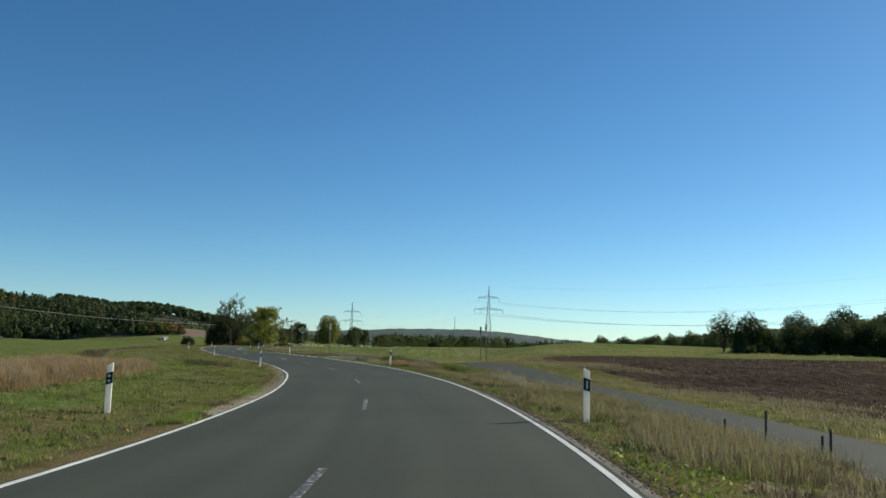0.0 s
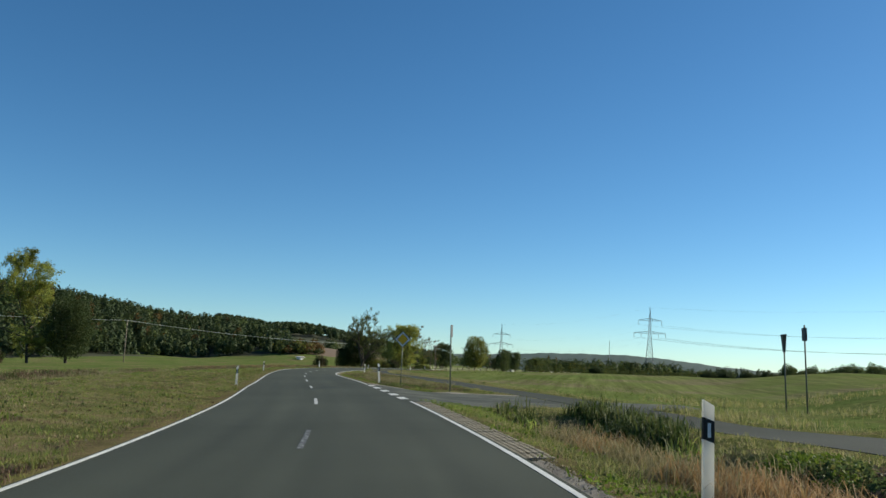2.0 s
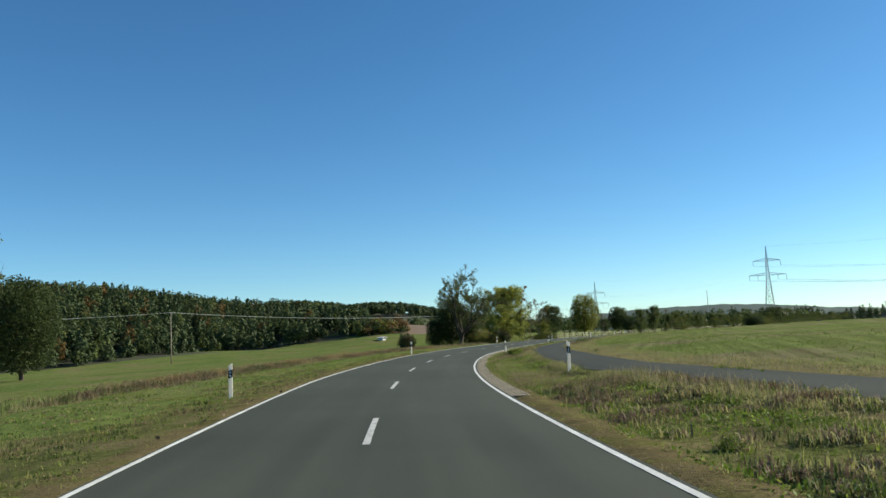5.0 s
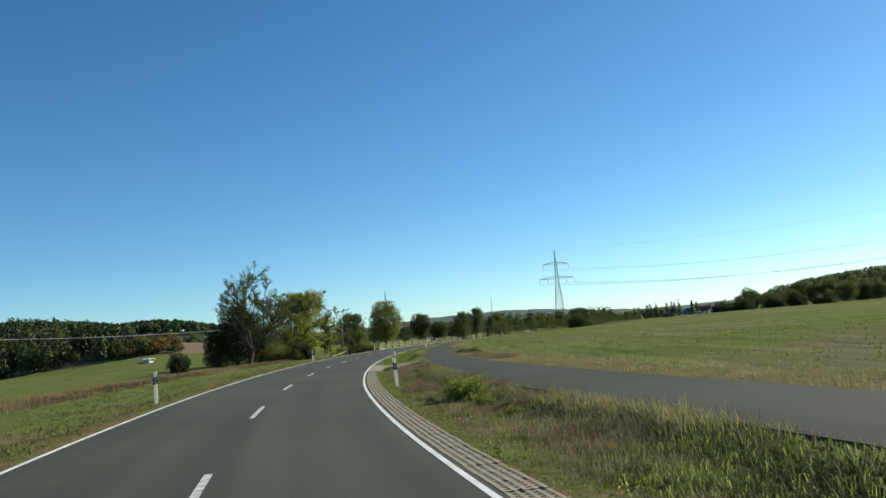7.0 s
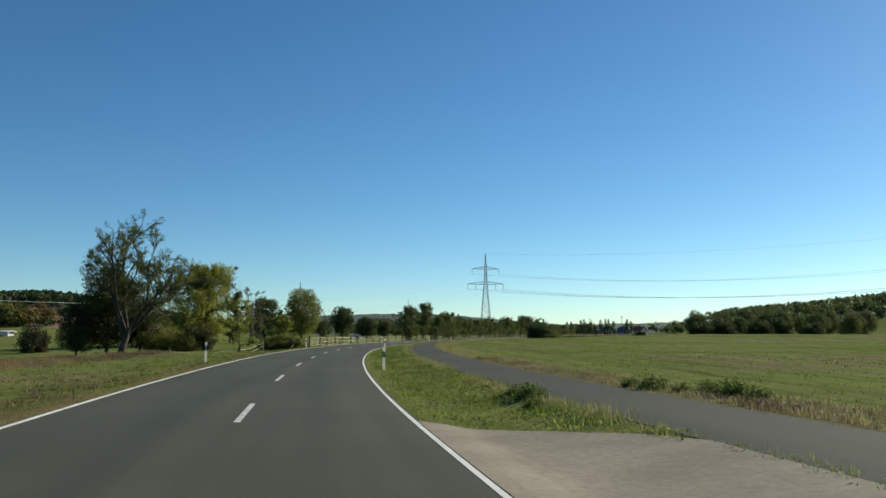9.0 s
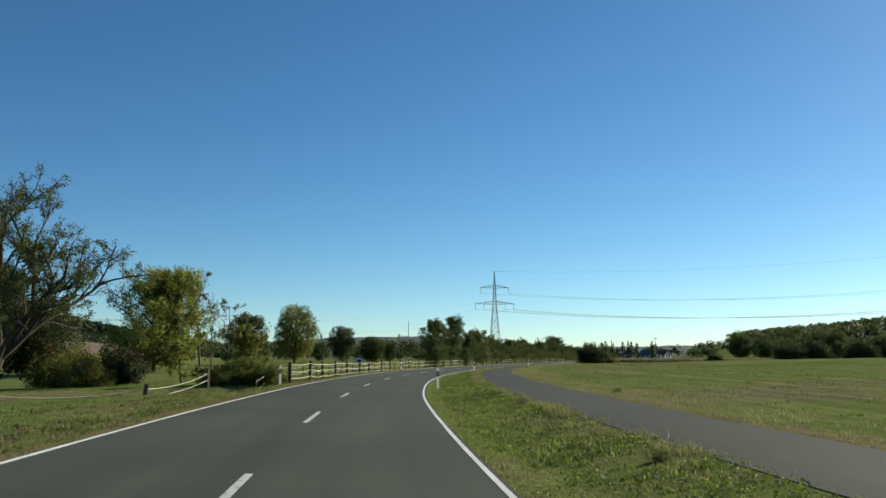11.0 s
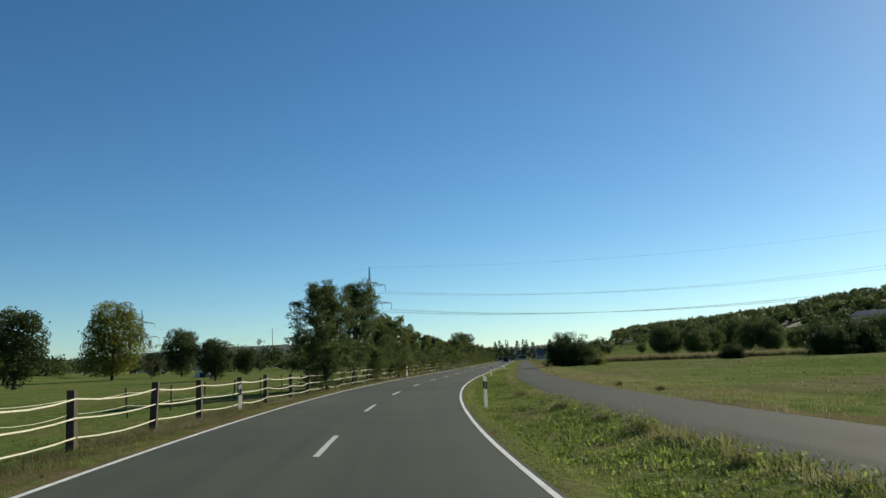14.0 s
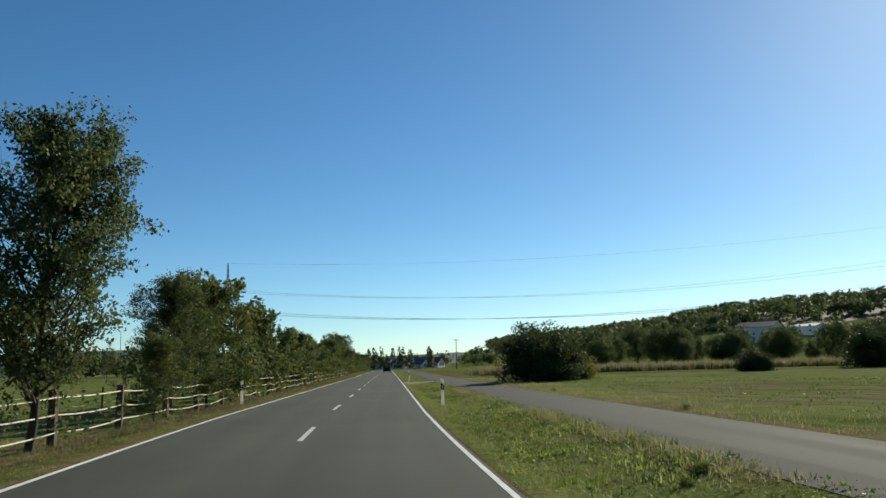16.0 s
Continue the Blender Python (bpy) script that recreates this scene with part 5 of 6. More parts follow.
for x, y, z, s in spots:
    ob = new("post", POST_MESH)
    ob.parent = fence
    ob.matrix_basis = Matrix.Translation((x, y, z)) @ pose(0, 0, 0, r.gauss(0, 1.6), r.gauss(0, 1.6), r.uniform(-10, 10) - math.degrees(float(heading(s))))
for a, b in zip(spots, spots[1:]):
    for h in (0.32, 0.74, 1.16):
        sag = r.uniform(0.02, 0.11)
        pts = []
        side = 0.08
        for k in range(5):
            f = k / 4
            pts.append((a[0] + (b[0] - a[0]) * f, a[1] + (b[1] - a[1]) * f, a[2] + (b[2] - a[2]) * f + h - sag * 4 * f * (1 - f)))
        sh = Shape()
        vs, fs = [], []
        ux, uy = (b[1] - a[1]), -(b[0] - a[0])
        n = math.hypot(ux, uy)
        ux, uy = ux / n * side, uy / n * side
        for px, py, pz in pts:
            vs += [(px + ux, py + uy, pz - 0.016), (px + ux, py + uy, pz + 0.016), (px + ux * 1.06, py + uy * 1.06, pz + 0.016), (px + ux * 1.06, py + uy * 1.06, pz - 0.016)]
        for k in range(4):
            for q in range(4):
                fs.append((k * 4 + q, k * 4 + (q + 1) % 4, k * 4 + 4 + (q + 1) % 4, k * 4 + 4 + q))
        fs += [(3, 2, 1, 0), (16, 17, 18, 19)]
        part("tape", mesh("tape", vs, fs, fence_tape), fence, "sagging white fence tape")
# inner fence of thinner posts, and the old fence at the stream
inner = thing("inner_fence", "thin wooden posts with two white tapes inside the paddock", "fence")
THIN_POST = Shape().tube([(0, 0, -0.3), (0, 0, 1.2)], 0.045, 7).made("post", fence_wood)
line = []
for k in range(30):
    q = 284.5 + 5.3 * k
    x, y = at(q, float(np.interp(q, [284, 340, 400], [-8.3, -11.0, -11.6])))
    x, y = float(x), float(y)
    line.append((x, y, ground_z(x, y)))
    ob = new("post", THIN_POST)
    ob.parent = inner
    ob.matrix_basis = Matrix.Translation(line[-1]) @ pose(0, 0, 0, r.gauss(0, 2), r.gauss(0, 2), 0)
for a, b in zip(line, line[1:]):
    for h in (0.5, 1.0):
        sag = r.uniform(0.03, 0.12)
        pts = [(a[0] + (b[0] - a[0]) * f, a[1] + (b[1] - a[1]) * f, a[2] + (b[2] - a[2]) * f + h - sag * 4 * f * (1 - f)) for f in (0, 0.25, 0.5, 0.75, 1)]
        part("tape", Shape().tube(pts, 0.011, 4).made("tape", fence_tape), inner, "thin white fence tape")
old = thing("stream_fence", "weathered post fence with slack white tape by the stream", "fence")
OLD = [(-68.0, 266.5), (-62.3, 270.5), (-56.5, 274.3), (-55.5, 286.8)]
zs = []
for x, y in OLD:
    z = ground_z(x, y)
    zs.append(z)
    ob = new("post", POST_MESH)
    ob.parent = old
    ob.matrix_basis = Matrix.Translation((x, y, z - 0.15)) @ pose(0, 0, 0, r.gauss(0, 3), r.gauss(0, 3), r.uniform(0, 90))
for (a, za), (b, zb) in zip(zip(OLD, zs), zip(OLD[1:], zs[1:])):
    for h, sag in ((0.92, 0.25), (0.5, 0.2)):
        pts = [(a[0] + (b[0] - a[0]) * f, a[1] + (b[1] - a[1]) * f, za + (zb - za) * f + h - sag * 4 * f * (1 - f)) for f in (0, 0.17, 0.33, 0.5, 0.67, 0.83, 1)]
        part("tape", Shape().tube(pts, 0.016, 5).made("tape", fence_tape), old, "slack white fence tape")


# ---- high-voltage line ----
def beam(sh, a, b, w):
    sh.tube([a, b], w, 4)


def pylon(h, arm_low, arm_high, z_low, z_high):
    """A lattice tower with two cross-arms and an earth-wire peak."""
    ob = thing("power_pylon", "grey steel lattice power pylon with two cross-arms", "pylon", "power pylons")
    tower = Shape()

    def half(z):
        return float(np.interp(z, [0, z_low, z_high, h - 8, h], [4.4, 1.15, 0.8, 0.5, 0.12]))

    levels = list(np.linspace(0, z_low, 9)) + list(np.linspace(z_low, h, 9))[1:]
    for a, b in zip(levels, levels[1:]):
        p, q = half(a), half(b)
        lo = [(-p, -p, a), (p, -p, a), (p, p, a), (-p, p, a)]
        hi = [(-q, -q, b), (q, -q, b), (q, q, b), (-q, q, b)]
        for k in range(4):
            beam(tower, lo[k], hi[k], 0.17)
            beam(tower, lo[k], hi[(k + 1) % 4], 0.09)
            beam(tower, lo[(k + 1) % 4], hi[k], 0.09)
            beam(tower, hi[k], hi[(k + 1) % 4], 0.08)
    part("tower", tower.made("tower", steel), ob)
    for z, arm in ((z_low, arm_low), (z_high, arm_high)):
        for side in (-1, 1):
            sh = Shape()
            w = half(z)
            tip = (side * arm, 0, z + 0.4)
            for y in (-w, w):
                beam(sh, (side * w, y, z), tip, 0.14)
                beam(sh, (side * w, y, z + 2.2), tip, 0.14)
                for f in (0.25, 0.5, 0.75):
                    a = Vector((side * w, y, z)).lerp(Vector(tip), f)
                    b = Vector((side * w, y, z + 2.2)).lerp(Vector(tip), f - 0.18)
                    beam(sh, a, b, 0.08)
            cross = part("crossarm", sh.made("crossarm", steel), ob)
            for f in (1.0, 0.55) if arm == arm_low else (1.0,):
                part("insulator", Shape().tube([(side * arm * f, 0, z + 0.2), (side * arm * f, 0, z - 3.6)], 0.16, 6).made("insulator", steel), cross)
    return ob


pyl = pylon(62, 13.8, 10.2, 38.5, 50)
pyl.matrix_basis = Matrix.Translation((48, 815, 0.0)) @ pose(0, 0, 0, 0, 0, 0)
PY = [pyl]
for x, y, turn in ((-108, 1030, 10), (412, 575, -32)):
    PY.append(copy_thing(pyl, Matrix.Translation((x, y, ground_z(x, y) - (9 if x < 0 else 0))) @ pose(0, 0, 0, 0, 0, turn)))


def cable(name, a, b, sag, rad, label, mat=wire_metal, n=28):
    pts = [(a[0] + (b[0] - a[0]) * k / n, a[1] + (b[1] - a[1]) * k / n, a[2] + (b[2] - a[2]) * k / n - sag * 4 * (k / n) * (1 - k / n)) for k in range(n + 1)]
    return tagged(new(name, Shape().tube(pts, rad, 4).made(name, mat)), label, "cable", "overhead cables")


bpy.context.view_layer.update()
for a, b, sag in ((PY[0], PY[2], 15.0), (PY[1], PY[0], 8.0)):
    for px, pz in ((13.8, 34.9), (7.6, 34.9), (-7.6, 34.9), (-13.8, 34.9), (10.2, 46.4), (-10.2, 46.4), (0, 62)):
        pa, pb = a.matrix_world @ Vector((px, 0, pz)), b.matrix_world @ Vector((px, 0, pz))
        cable("power_cable", pa, pb, sag if pz < 60 else sag * 0.7, (0.05 if pz < 60 else 0.03) if b is PY[2] else 0.015, "thin grey overhead power cable", wire_metal)


# ---- small wooden line across the left meadow ----
def wood_pole(x, y, top):
    z = ground_z(x, y)
    ob = thing("utility_pole", "slim pale wooden utility pole on the meadow", "utility pole", "utility poles", m=Matrix.Translation((x, y, z)))
    h = top - z
    part("pole", Shape().tube([(0, 0, -0.5), (0, 0, h)], [0.2, 0.13], 8).made("pole", pole_wood, True), ob)
    part("crossarm", Shape().box((1.9, 0.1, 0.12), pose(0, 0, h - 0.5, 0, 0, -40)).made("crossarm", pole_wood), ob)
    for k in (-0.85, 0, 0.85):
        part("insulator", Shape().tube([(k * 0.77, -k * 0.64, h - 0.45), (k * 0.77, -k * 0.64, h - 0.15)], 0.06, 6).made("insulator", reflector_white), ob)
    return (x, y, h + z)


WP = [wood_pole(-300, 236, 15.5), wood_pole(-179, 338, 12.8), wood_pole(-75, 427, 10.5)]
for a, b in zip(WP, WP[1:]):
    for off in (-0.8, 0.0, 0.8):
        cable("overhead_wire", (a[0] + off * 0.77, a[1] - off * 0.64, a[2] - 0.2), (b[0] + off * 0.77, b[1] - off * 0.64, b[2] - 0.2), 2.6, 0.045, "thin pale overhead wire", wire_bright, 16)

lamp = thing("field_pole", "tall slim pole with a small crossbar", "utility pole")
lamp.matrix_basis = Matrix.Translation((77, 571, ground_z(77, 571)))
part("pole", Shape().tube([(0, 0, -0.3), (0, 0, 9.4)], [0.16, 0.11], 8).made("pole", fence_wood, True), lamp)
part("crossarm", Shape().box((2.0, 0.14, 0.16), pose(0, 0, 9.1)).made("crossarm", fence_wood), lamp)
mast = thing("radio_mast", "thin distant radio mast on the ridge", "mast", m=Matrix.Translation((30, 1600, 20)))
part("mast", Shape().tube([(0, 0, -20), (0, 0, 40)], [0.8, 0.4], 6).made("mast", steel), mast)


# ---- buildings ----
def house(x, y, w, l, h, pitch, turn, wall, roof, label, cols=3, name="house"):
    """A gabled house with windows, eaves and chimney."""
    ob = thing(name, label, "house", "", "", Matrix.Translation((x, y, ground_z(x, y))) @ pose(0, 0, 0, 0, 0, turn))
    rise = math.tan(radians(pitch)) * w / 2
    sh = Shape()
    sh.add([(-w / 2, -l / 2, -1), (w / 2, -l / 2, -1), (w / 2, l / 2, -1), (-w / 2, l / 2, -1), (-w / 2, -l / 2, h), (w / 2, -l / 2, h), (w / 2, l / 2, h), (-w / 2, l / 2, h), (0, -l / 2, h + rise), (0, l / 2, h + rise)],
           [(0, 1, 5, 8, 4), (2, 3, 7, 9, 6), (1, 2, 6, 5), (3, 0, 4, 7), (3, 2, 1, 0)])
    part("wall", sh.made("wall", wall), ob)
    rf = Shape()
    o = 0.5
    e = h - o * rise / (w / 2)
    for sgn in (-1, 1):
        a = [(sgn * (w / 2 + o), -l / 2 - o, e), (sgn * (w / 2 + o), l / 2 + o, e), (0, l / 2 + o, h + rise), (0, -l / 2 - o, h + rise)]
        b = [(p[0], p[1], p[2] + 0.25) for p in a]
        rf.add(a + b, [(0, 1, 2, 3), (7, 6, 5, 4), (0, 4, 5, 1), (1, 5, 6, 2), (2, 6, 7, 3), (3, 7, 4, 0)])
    rp = part("roof", rf.made("roof", roof), ob)
    if cols:
        part("chimney", Shape().box((0.7, 0.7, 1.8), pose(w * 0.12, l * 0.2, h + rise)).made("chimney", roof_red), rp)
    for sgn in (-1, 1):
        for k in range(cols):
            for z in ([1.6] if h < 4 else [1.6, 4.4]):
                yy = -l / 2 + l * (k + 0.5) / cols
                wnd = part("window", Shape().box((0.12, 1.3, 1.4), pose(sgn * (w / 2 + 0.03), yy, z)).made("window", sign_white), ob)
                part("pane", Shape().box((0.04, 1.1, 1.2), pose(sgn * (w / 2 + 0.09), yy, z)).made("pane", glass_dark), wnd)
    for k in range(2 if cols else 0):
        wnd = part("window", Shape().box((1.3, 0.12, 1.4), pose(-w * 0.22 + w * 0.44 * k, -l / 2 - 0.03, 1.6)).made("window", sign_white), ob)
        part("pane", Shape().box((1.1, 0.04, 1.2), pose(-w * 0.22 + w * 0.44 * k, -l / 2 - 0.09, 1.6)).made("pane", glass_dark), wnd)
    return ob


house(-135.5, 413, 1.7, 2.6, 0.8, 14, 60, wall_white, roof_light, "low white field shed beside the dark bush", 0, name="field_shed")
house(318, 690, 14, 22, 8.0, 22, 20, wall_cream, roof_grey, "cream two-storey building on the slope", 5, name="building")
house(360, 700, 12, 26, 4.0, 14, 10, wall_white, roof_light, "low hall with a pale metal roof", 4, name="hall")
for k, (x, y, t) in enumerate([(100, 720, 20), (114, 730, 25), (127, 724, 30), (140, 736, 40), (78, 740, 10)]):
    house(x, y, 7.5, 9, 2.6, 36, t, wall_white if k % 2 else wall_cream, roof_grey if k % 3 else roof_red, "village house with steep grey roof" if k % 3 else "village house with steep red roof", 3)
shelter = thing("paddock_shelter", "small curved grey field shelter in the paddock", "shelter", m=Matrix.Translation((-46.3, 495, ground_z(-46.3, 495))))
arc = [(math.cos(a) * 1.9, math.sin(a) * 1.6) for a in np.linspace(0, math.pi, 13)]
sh = Shape().prism(arc, -2.2, 2.2, pose(0, 0, 0, 90, 0, 0))
part("roof", sh.made("roof", roof_light), shelter)
# the shelter is solid; a black panel stands for its unlit inside
part("front_shade", Shape().box((1.3, 0.06, 1.05), pose(0, -2.22, 0.52)).made("front_shade", sign_black), shelter, "black panel for the shaded open front")


# ---- car far ahead on the road ----
def car(x, y, turn):
    ob = thing("car", "dark hatchback far ahead on the road", "car", m=Matrix.Translation((x, y, float(level(*(np.asarray(v) for v in along(np.array(x), np.array(y))), x, y)))) @ pose(0, 0, 0, 0, 0, turn))
    side = [(-2.05, 0.3), (2.05, 0.3), (2.1, 0.75), (1.2, 0.92), (0.55, 1.42), (-1.3, 1.46), (-2.0, 0.95), (-2.12, 0.6)]
    part("body", Shape().prism(side, -0.85, 0.85, pose(0, 0, 0, 90, 0, 90)).made("body", car_dark), ob, bevel=0.06)
    part("rear_window", Shape().box((1.4, 0.04, 0.42), pose(0, -1.74, 1.2, -35, 0, 0)).made("rear_window", glass_dark), ob)
    for sx_ in (-0.8, 0.8):
        part("tail_light", Shape().box((0.22, 0.06, 0.2), pose(sx_ * 0.85, -2.08, 0.8)).made("tail_light", lamp_red), ob)
        for sy_ in (-1.3, 1.3):
            wh = part("wheel", Shape().tube([(sx_ - 0.1, sy_, 0.31), (sx_ + 0.1, sy_, 0.31)], 0.31, 16).made("wheel", rubber), ob)
            part("rim", Shape().tube([(sx_ - 0.105, sy_, 0.31), (sx_ + 0.105, sy_, 0.31)], 0.19, 10).made("rim", zinc), wh)
    return ob


cx, cy = at(530.0, 1.5)
car(float(cx), float(cy), -math.degrees(math.atan(GRADE)))


# ---- grass, reeds and weeds ----
rng = np.random.default_rng(77)
s, d = scatter(62000, -12, 400, 3.15, 6.6)
k = (d > d_right(s) + np.where(s < 60, 0.4, 0.2)) & ((ditch(s, d) < 0.3) | (rng.random(len(s)) < 0.15))
s, d = s[k], d[k]
for a, b, mats in ((-12, 46, [grass_blades, straw_blades, lush_blades, dead_weed]), (46, 126, [grass_blades, lush_blades, straw_blades]), (126, 192, [lush_blades, grass_blades, dead_weed, straw_blades, lush_blades]), (192, 400, [lush_blades, grass_blades, lush_blades, straw_blades, grass_blades])):
    k = (s >= a) & (s < b)
    blades("verge_grass", s[k], d[k], rng.uniform(0.03, 0.09, k.sum()) * (0.6 + 0.4 * ease(3.2, 4.2, d[k])), 0.014, 1.5, mats, 7, "short mixed green and straw verge grass", spreadr=0.1, fine=True)
# matted dead grass
for a, b, n in ((-10, 46, 14000), (126, 192, 4500)):
    s, d = scatter(n, a, b, 3.7, 7.0)
    k = (vnoise(s, d, 0.9, 41) > 0.55) & ~paved(s, d)
    blades("matted_grass", s[k], d[k], rng.uniform(0.03, 0.12, k.sum()), 0.007, 2.2, [straw_blades, dead_weed], 12, "matted brown and straw-coloured dead grass on the verge", spreadr=0.14, droop=0.9)
s, d = scatter(9000, -10, 56, 0.05, 0.42)
d = d + d_right(s) + 0.08
x, y = at(s, d)
v = leaf_quads(np.stack([x, y, land(x, y) + 0.012], -1), rng.uniform(0.006, 0.018, (len(x), 1)))
tagged(new("verge_gravel", fast("verge_gravel", v.reshape(-1, 3), len(v), 4, [gravel, paver_stone], rng.integers(0, 2, len(v)))), "pale gravel strip beside the edge line", "gravel", kind="stuff")
# grass grown over the pavers, and the weedy hollow by the meadow
s, d = scatter(6500, 15, 56, -0.75, -0.2)
d = d + d_left(s)
k = vnoise(s, d, 0.7, 43) + 0.9 * ease(-0.28, -0.5, d - d_left(s)) > 0.5
blades("verge_grass", s[k], d[k], rng.uniform(0.09, 0.15, k.sum()), 0.012, 1.3, [meadow_blades, dead_weed, lush_blades], 10, "short grass growing over the paved shoulder", spreadr=0.07, over=True)
s, d = scatter(900, 50, 60, -8.0, -5.4)
k = rng.random(len(s)) < 1.8 * np.exp(-(((s - 55) / 3.6) ** 2) - ((d + 6.6) / 0.9) ** 2)
blades("hollow_weeds", s[k], d[k], rng.uniform(0.15, 0.42, k.sum()), 0.03, 1.2, [weed_leaves, dead_weed, reed_blades], 12, "dark rank weeds in a small hollow", spreadr=0.16)
# coarse tufts that break up the short grass
for n, a, b, e, f, cut, tall, mats, label in (
        (9000, 86, 128, 3.9, 8.6, 0.56, 0.24, [dead_weed, grass_blades, dead_weed, reed_blades], "coarse brown and dark green tufts round the signs"),
        (9000, 200, 400, 3.7, 6.0, 0.6, 0.16, [reed_blades, lush_blades, weed_leaves], "coarse dark green tufts in the verge"),
        (12000, 10, 270, -9.0, -3.8, 0.6, 0.15, [dead_weed, reed_blades, meadow_blades], "coarse brown and green tufts on the left verge"),
        (7000, 10, 260, -24, -9, 0.62, 0.18, [reed_blades, dead_weed, lush_blades], "coarse tufts in the meadow"),
        (5000, -10, 46, 3.9, 6.8, 0.55, 0.2, [reed_blades, dead_weed, straw_blades], "coarse weeds and straw tufts on the verge")):
    s, d = scatter(n, a, b, e, f)
    k = vnoise(s, d, 0.8, 47) > cut
    blades("coarse_tufts", s[k], d[k], rng.uniform(0.35, 1.0, k.sum()) * tall, 0.02, 1.2, mats, 12, label, spreadr=0.1, droop=0.5)
# feathery dry grasses
s, d = scatter(11000, -10, 47, 4.3, 7.2)
k = vnoise(s, d, 1.3, 9) + 0.35 * ease(4.3, 5.6, d) > 0.62
blades("dry_grass", s[k], d[k], rng.uniform(0.16, 0.42, k.sum()), 0.0045, 1.2, [straw_blades, straw_blades, grass_blades, dead_weed], 13, "thin feathery straw grass on the verge", spreadr=0.14, droop=0.7)
s, d = scatter(8000, 127, 192, 3.95, 6.2)
k = vnoise(s, d, 1.6, 11) > 0.62
blades("dry_grass", s[k], d[k], rng.uniform(0.1, 0.32, k.sum()), 0.0045, 1.3, [dead_weed, straw_blades, dead_weed], 13, "thin feathery brown grass beside the pavers", spreadr=0.16, droop=0.7)
s, d = scatter(34000, -12, 400, -7.8, -3.0)
s, d = s[d < d_left(s) - 0.2], d[d < d_left(s) - 0.2]
blades("verge_grass", s, d, rng.uniform(0.025, 0.09, len(s)), 0.014, 1.2, [meadow_blades, lush_blades, meadow_blades, dead_weed], 8, "short dry verge grass along the left roadside", fine=True)
s, d = scatter(22000, -10, 300, -26, -7)
blades("meadow_grass", s, d, rng.uniform(0.03, 0.11, len(s)), 0.022, 1.2, [lush_blades, meadow_blades, lush_blades, meadow_blades, straw_blades], 10, "short green and brown meadow grass", spreadr=0.18, fine=True)
s, d = scatter(9000, -10, 60, -9, -3.2)
k = d < d_left(s) - 0.45
blades("lush_grass", s[k], d[k], rng.uniform(0.04, 0.12, k.sum()), 0.014, 1.3, [lush_blades, weed_leaves, dead_weed, lush_blades], 9, "fresh green grass with brown patches on the left verge", spreadr=0.12, fine=True)
s, d = scatter(9000, 50, 125, -13, -3.6)
s, d = patchy(s, d, 0.3, -0.3, 8.0)
blades("dry_grass", s, d, rng.uniform(0.03, 0.10, len(s)), 0.02, 1.3, straw_blades, 8, "dry tan grass on the left verge", spreadr=0.12, fine=True)
s, d = scatter(5000, -10, 300, -24, -4)
s, d = patchy(s, d, 0.35, 0.4, 1.0)
blades("meadow_tufts", s, d, rng.uniform(0.08, 0.22, len(s)), 0.014, 1.0, lush_blades, 12, "darker green tufts in the meadow", spreadr=0.1, fine=True)
s, d = scatter(15000, -5, 270, -12, -3.2)
s, d = patchy(s, d, 0.5, -0.1, 4.4)
k = ~paved(s, d)
s, d = s[k], d[k]
x, y = at(s, d)
v = leaf_quads(np.stack([x, y, land(x, y) + 0.025], -1), rng.uniform(0.02, 0.055, (len(x), 1)))
tagged(new("leaf_litter", fast("leaf_litter", v.reshape(-1, 3), len(v), 4, [dead_weed, straw_blades, meadow_blades], rng.integers(0, 3, len(v)))), "dry leaves and hay bits on the left verge", "litter", kind="stuff")
s, d = scatter(11000, -5, 290, -14, -3.5)
s, d = patchy(s, d, 0.8, 0.5, 2.2)
blades("verge_herbs", s, d, rng.uniform(0.05, 0.15, len(s)), 0.05, 1.3, weed_leaves, 7, "low broad-leaved herbs on the left verge", spreadr=0.09, fine=True)
s, d = scatter(5000, 84, 130, 3.8, 9.5)
s, d = patchy(s, d, 0.9, 0.3, 1.1)
blades("verge_herbs", s, d, rng.uniform(0.05, 0.14, len(s)), 0.045, 1.3, weed_leaves, 7, "low broad-leaved herbs round the signs", spreadr=0.08, fine=True)
s, d = scatter(700, 91, 108, 4.7, 7.6)
s, d = patchy(s, d, 0.7, 0.0, 3.3)
blades("dry_grass", s, d, rng.uniform(0.2, 0.5, len(s)), 0.008, 0.9, straw_blades, 12, "tall dry straw grass behind the sign", spreadr=0.12, droop=0.5)
s, d = scatter(9000, 85, 262, -17.0, -15.2)
s, d = patchy(s, d, 0.25, -0.3, 6.1)
blades("dead_stalks", s, d, rng.uniform(0.25, 0.65, len(s)), 0.035, 0.9, [dead_weed, reed_blades, dead_weed], 10, "brown dead weeds along the meadow ditch", spreadr=0.16)
s, d = scatter(7000, 150, 268, -18.2, -16.3)
blades("dead_stalks", s, d, rng.uniform(0.25, 0.65, len(s)), 0.014, 0.8, [dead_weed, straw_blades, rust_blades], 10, "brown dead weeds on the far bank of the meadow ditch", spreadr=0.16, droop=0.5)
s, d = scatter(5000, 126, 196, 3.9, 6.3)
s, d = patchy(s, d, 0.5, 0.2, 2.7)
blades("dry_grass", s, d, rng.uniform(0.05, 0.2, len(s)), 0.012, 1.2, straw_blades, 9, "dry tan grass beside the pavers", spreadr=0.1, fine=True)
s, d = scatter(2200, 44, 71, 3.9, 6.6)
s, d = patchy(s, d, 0.6, 0.0, 5.7)
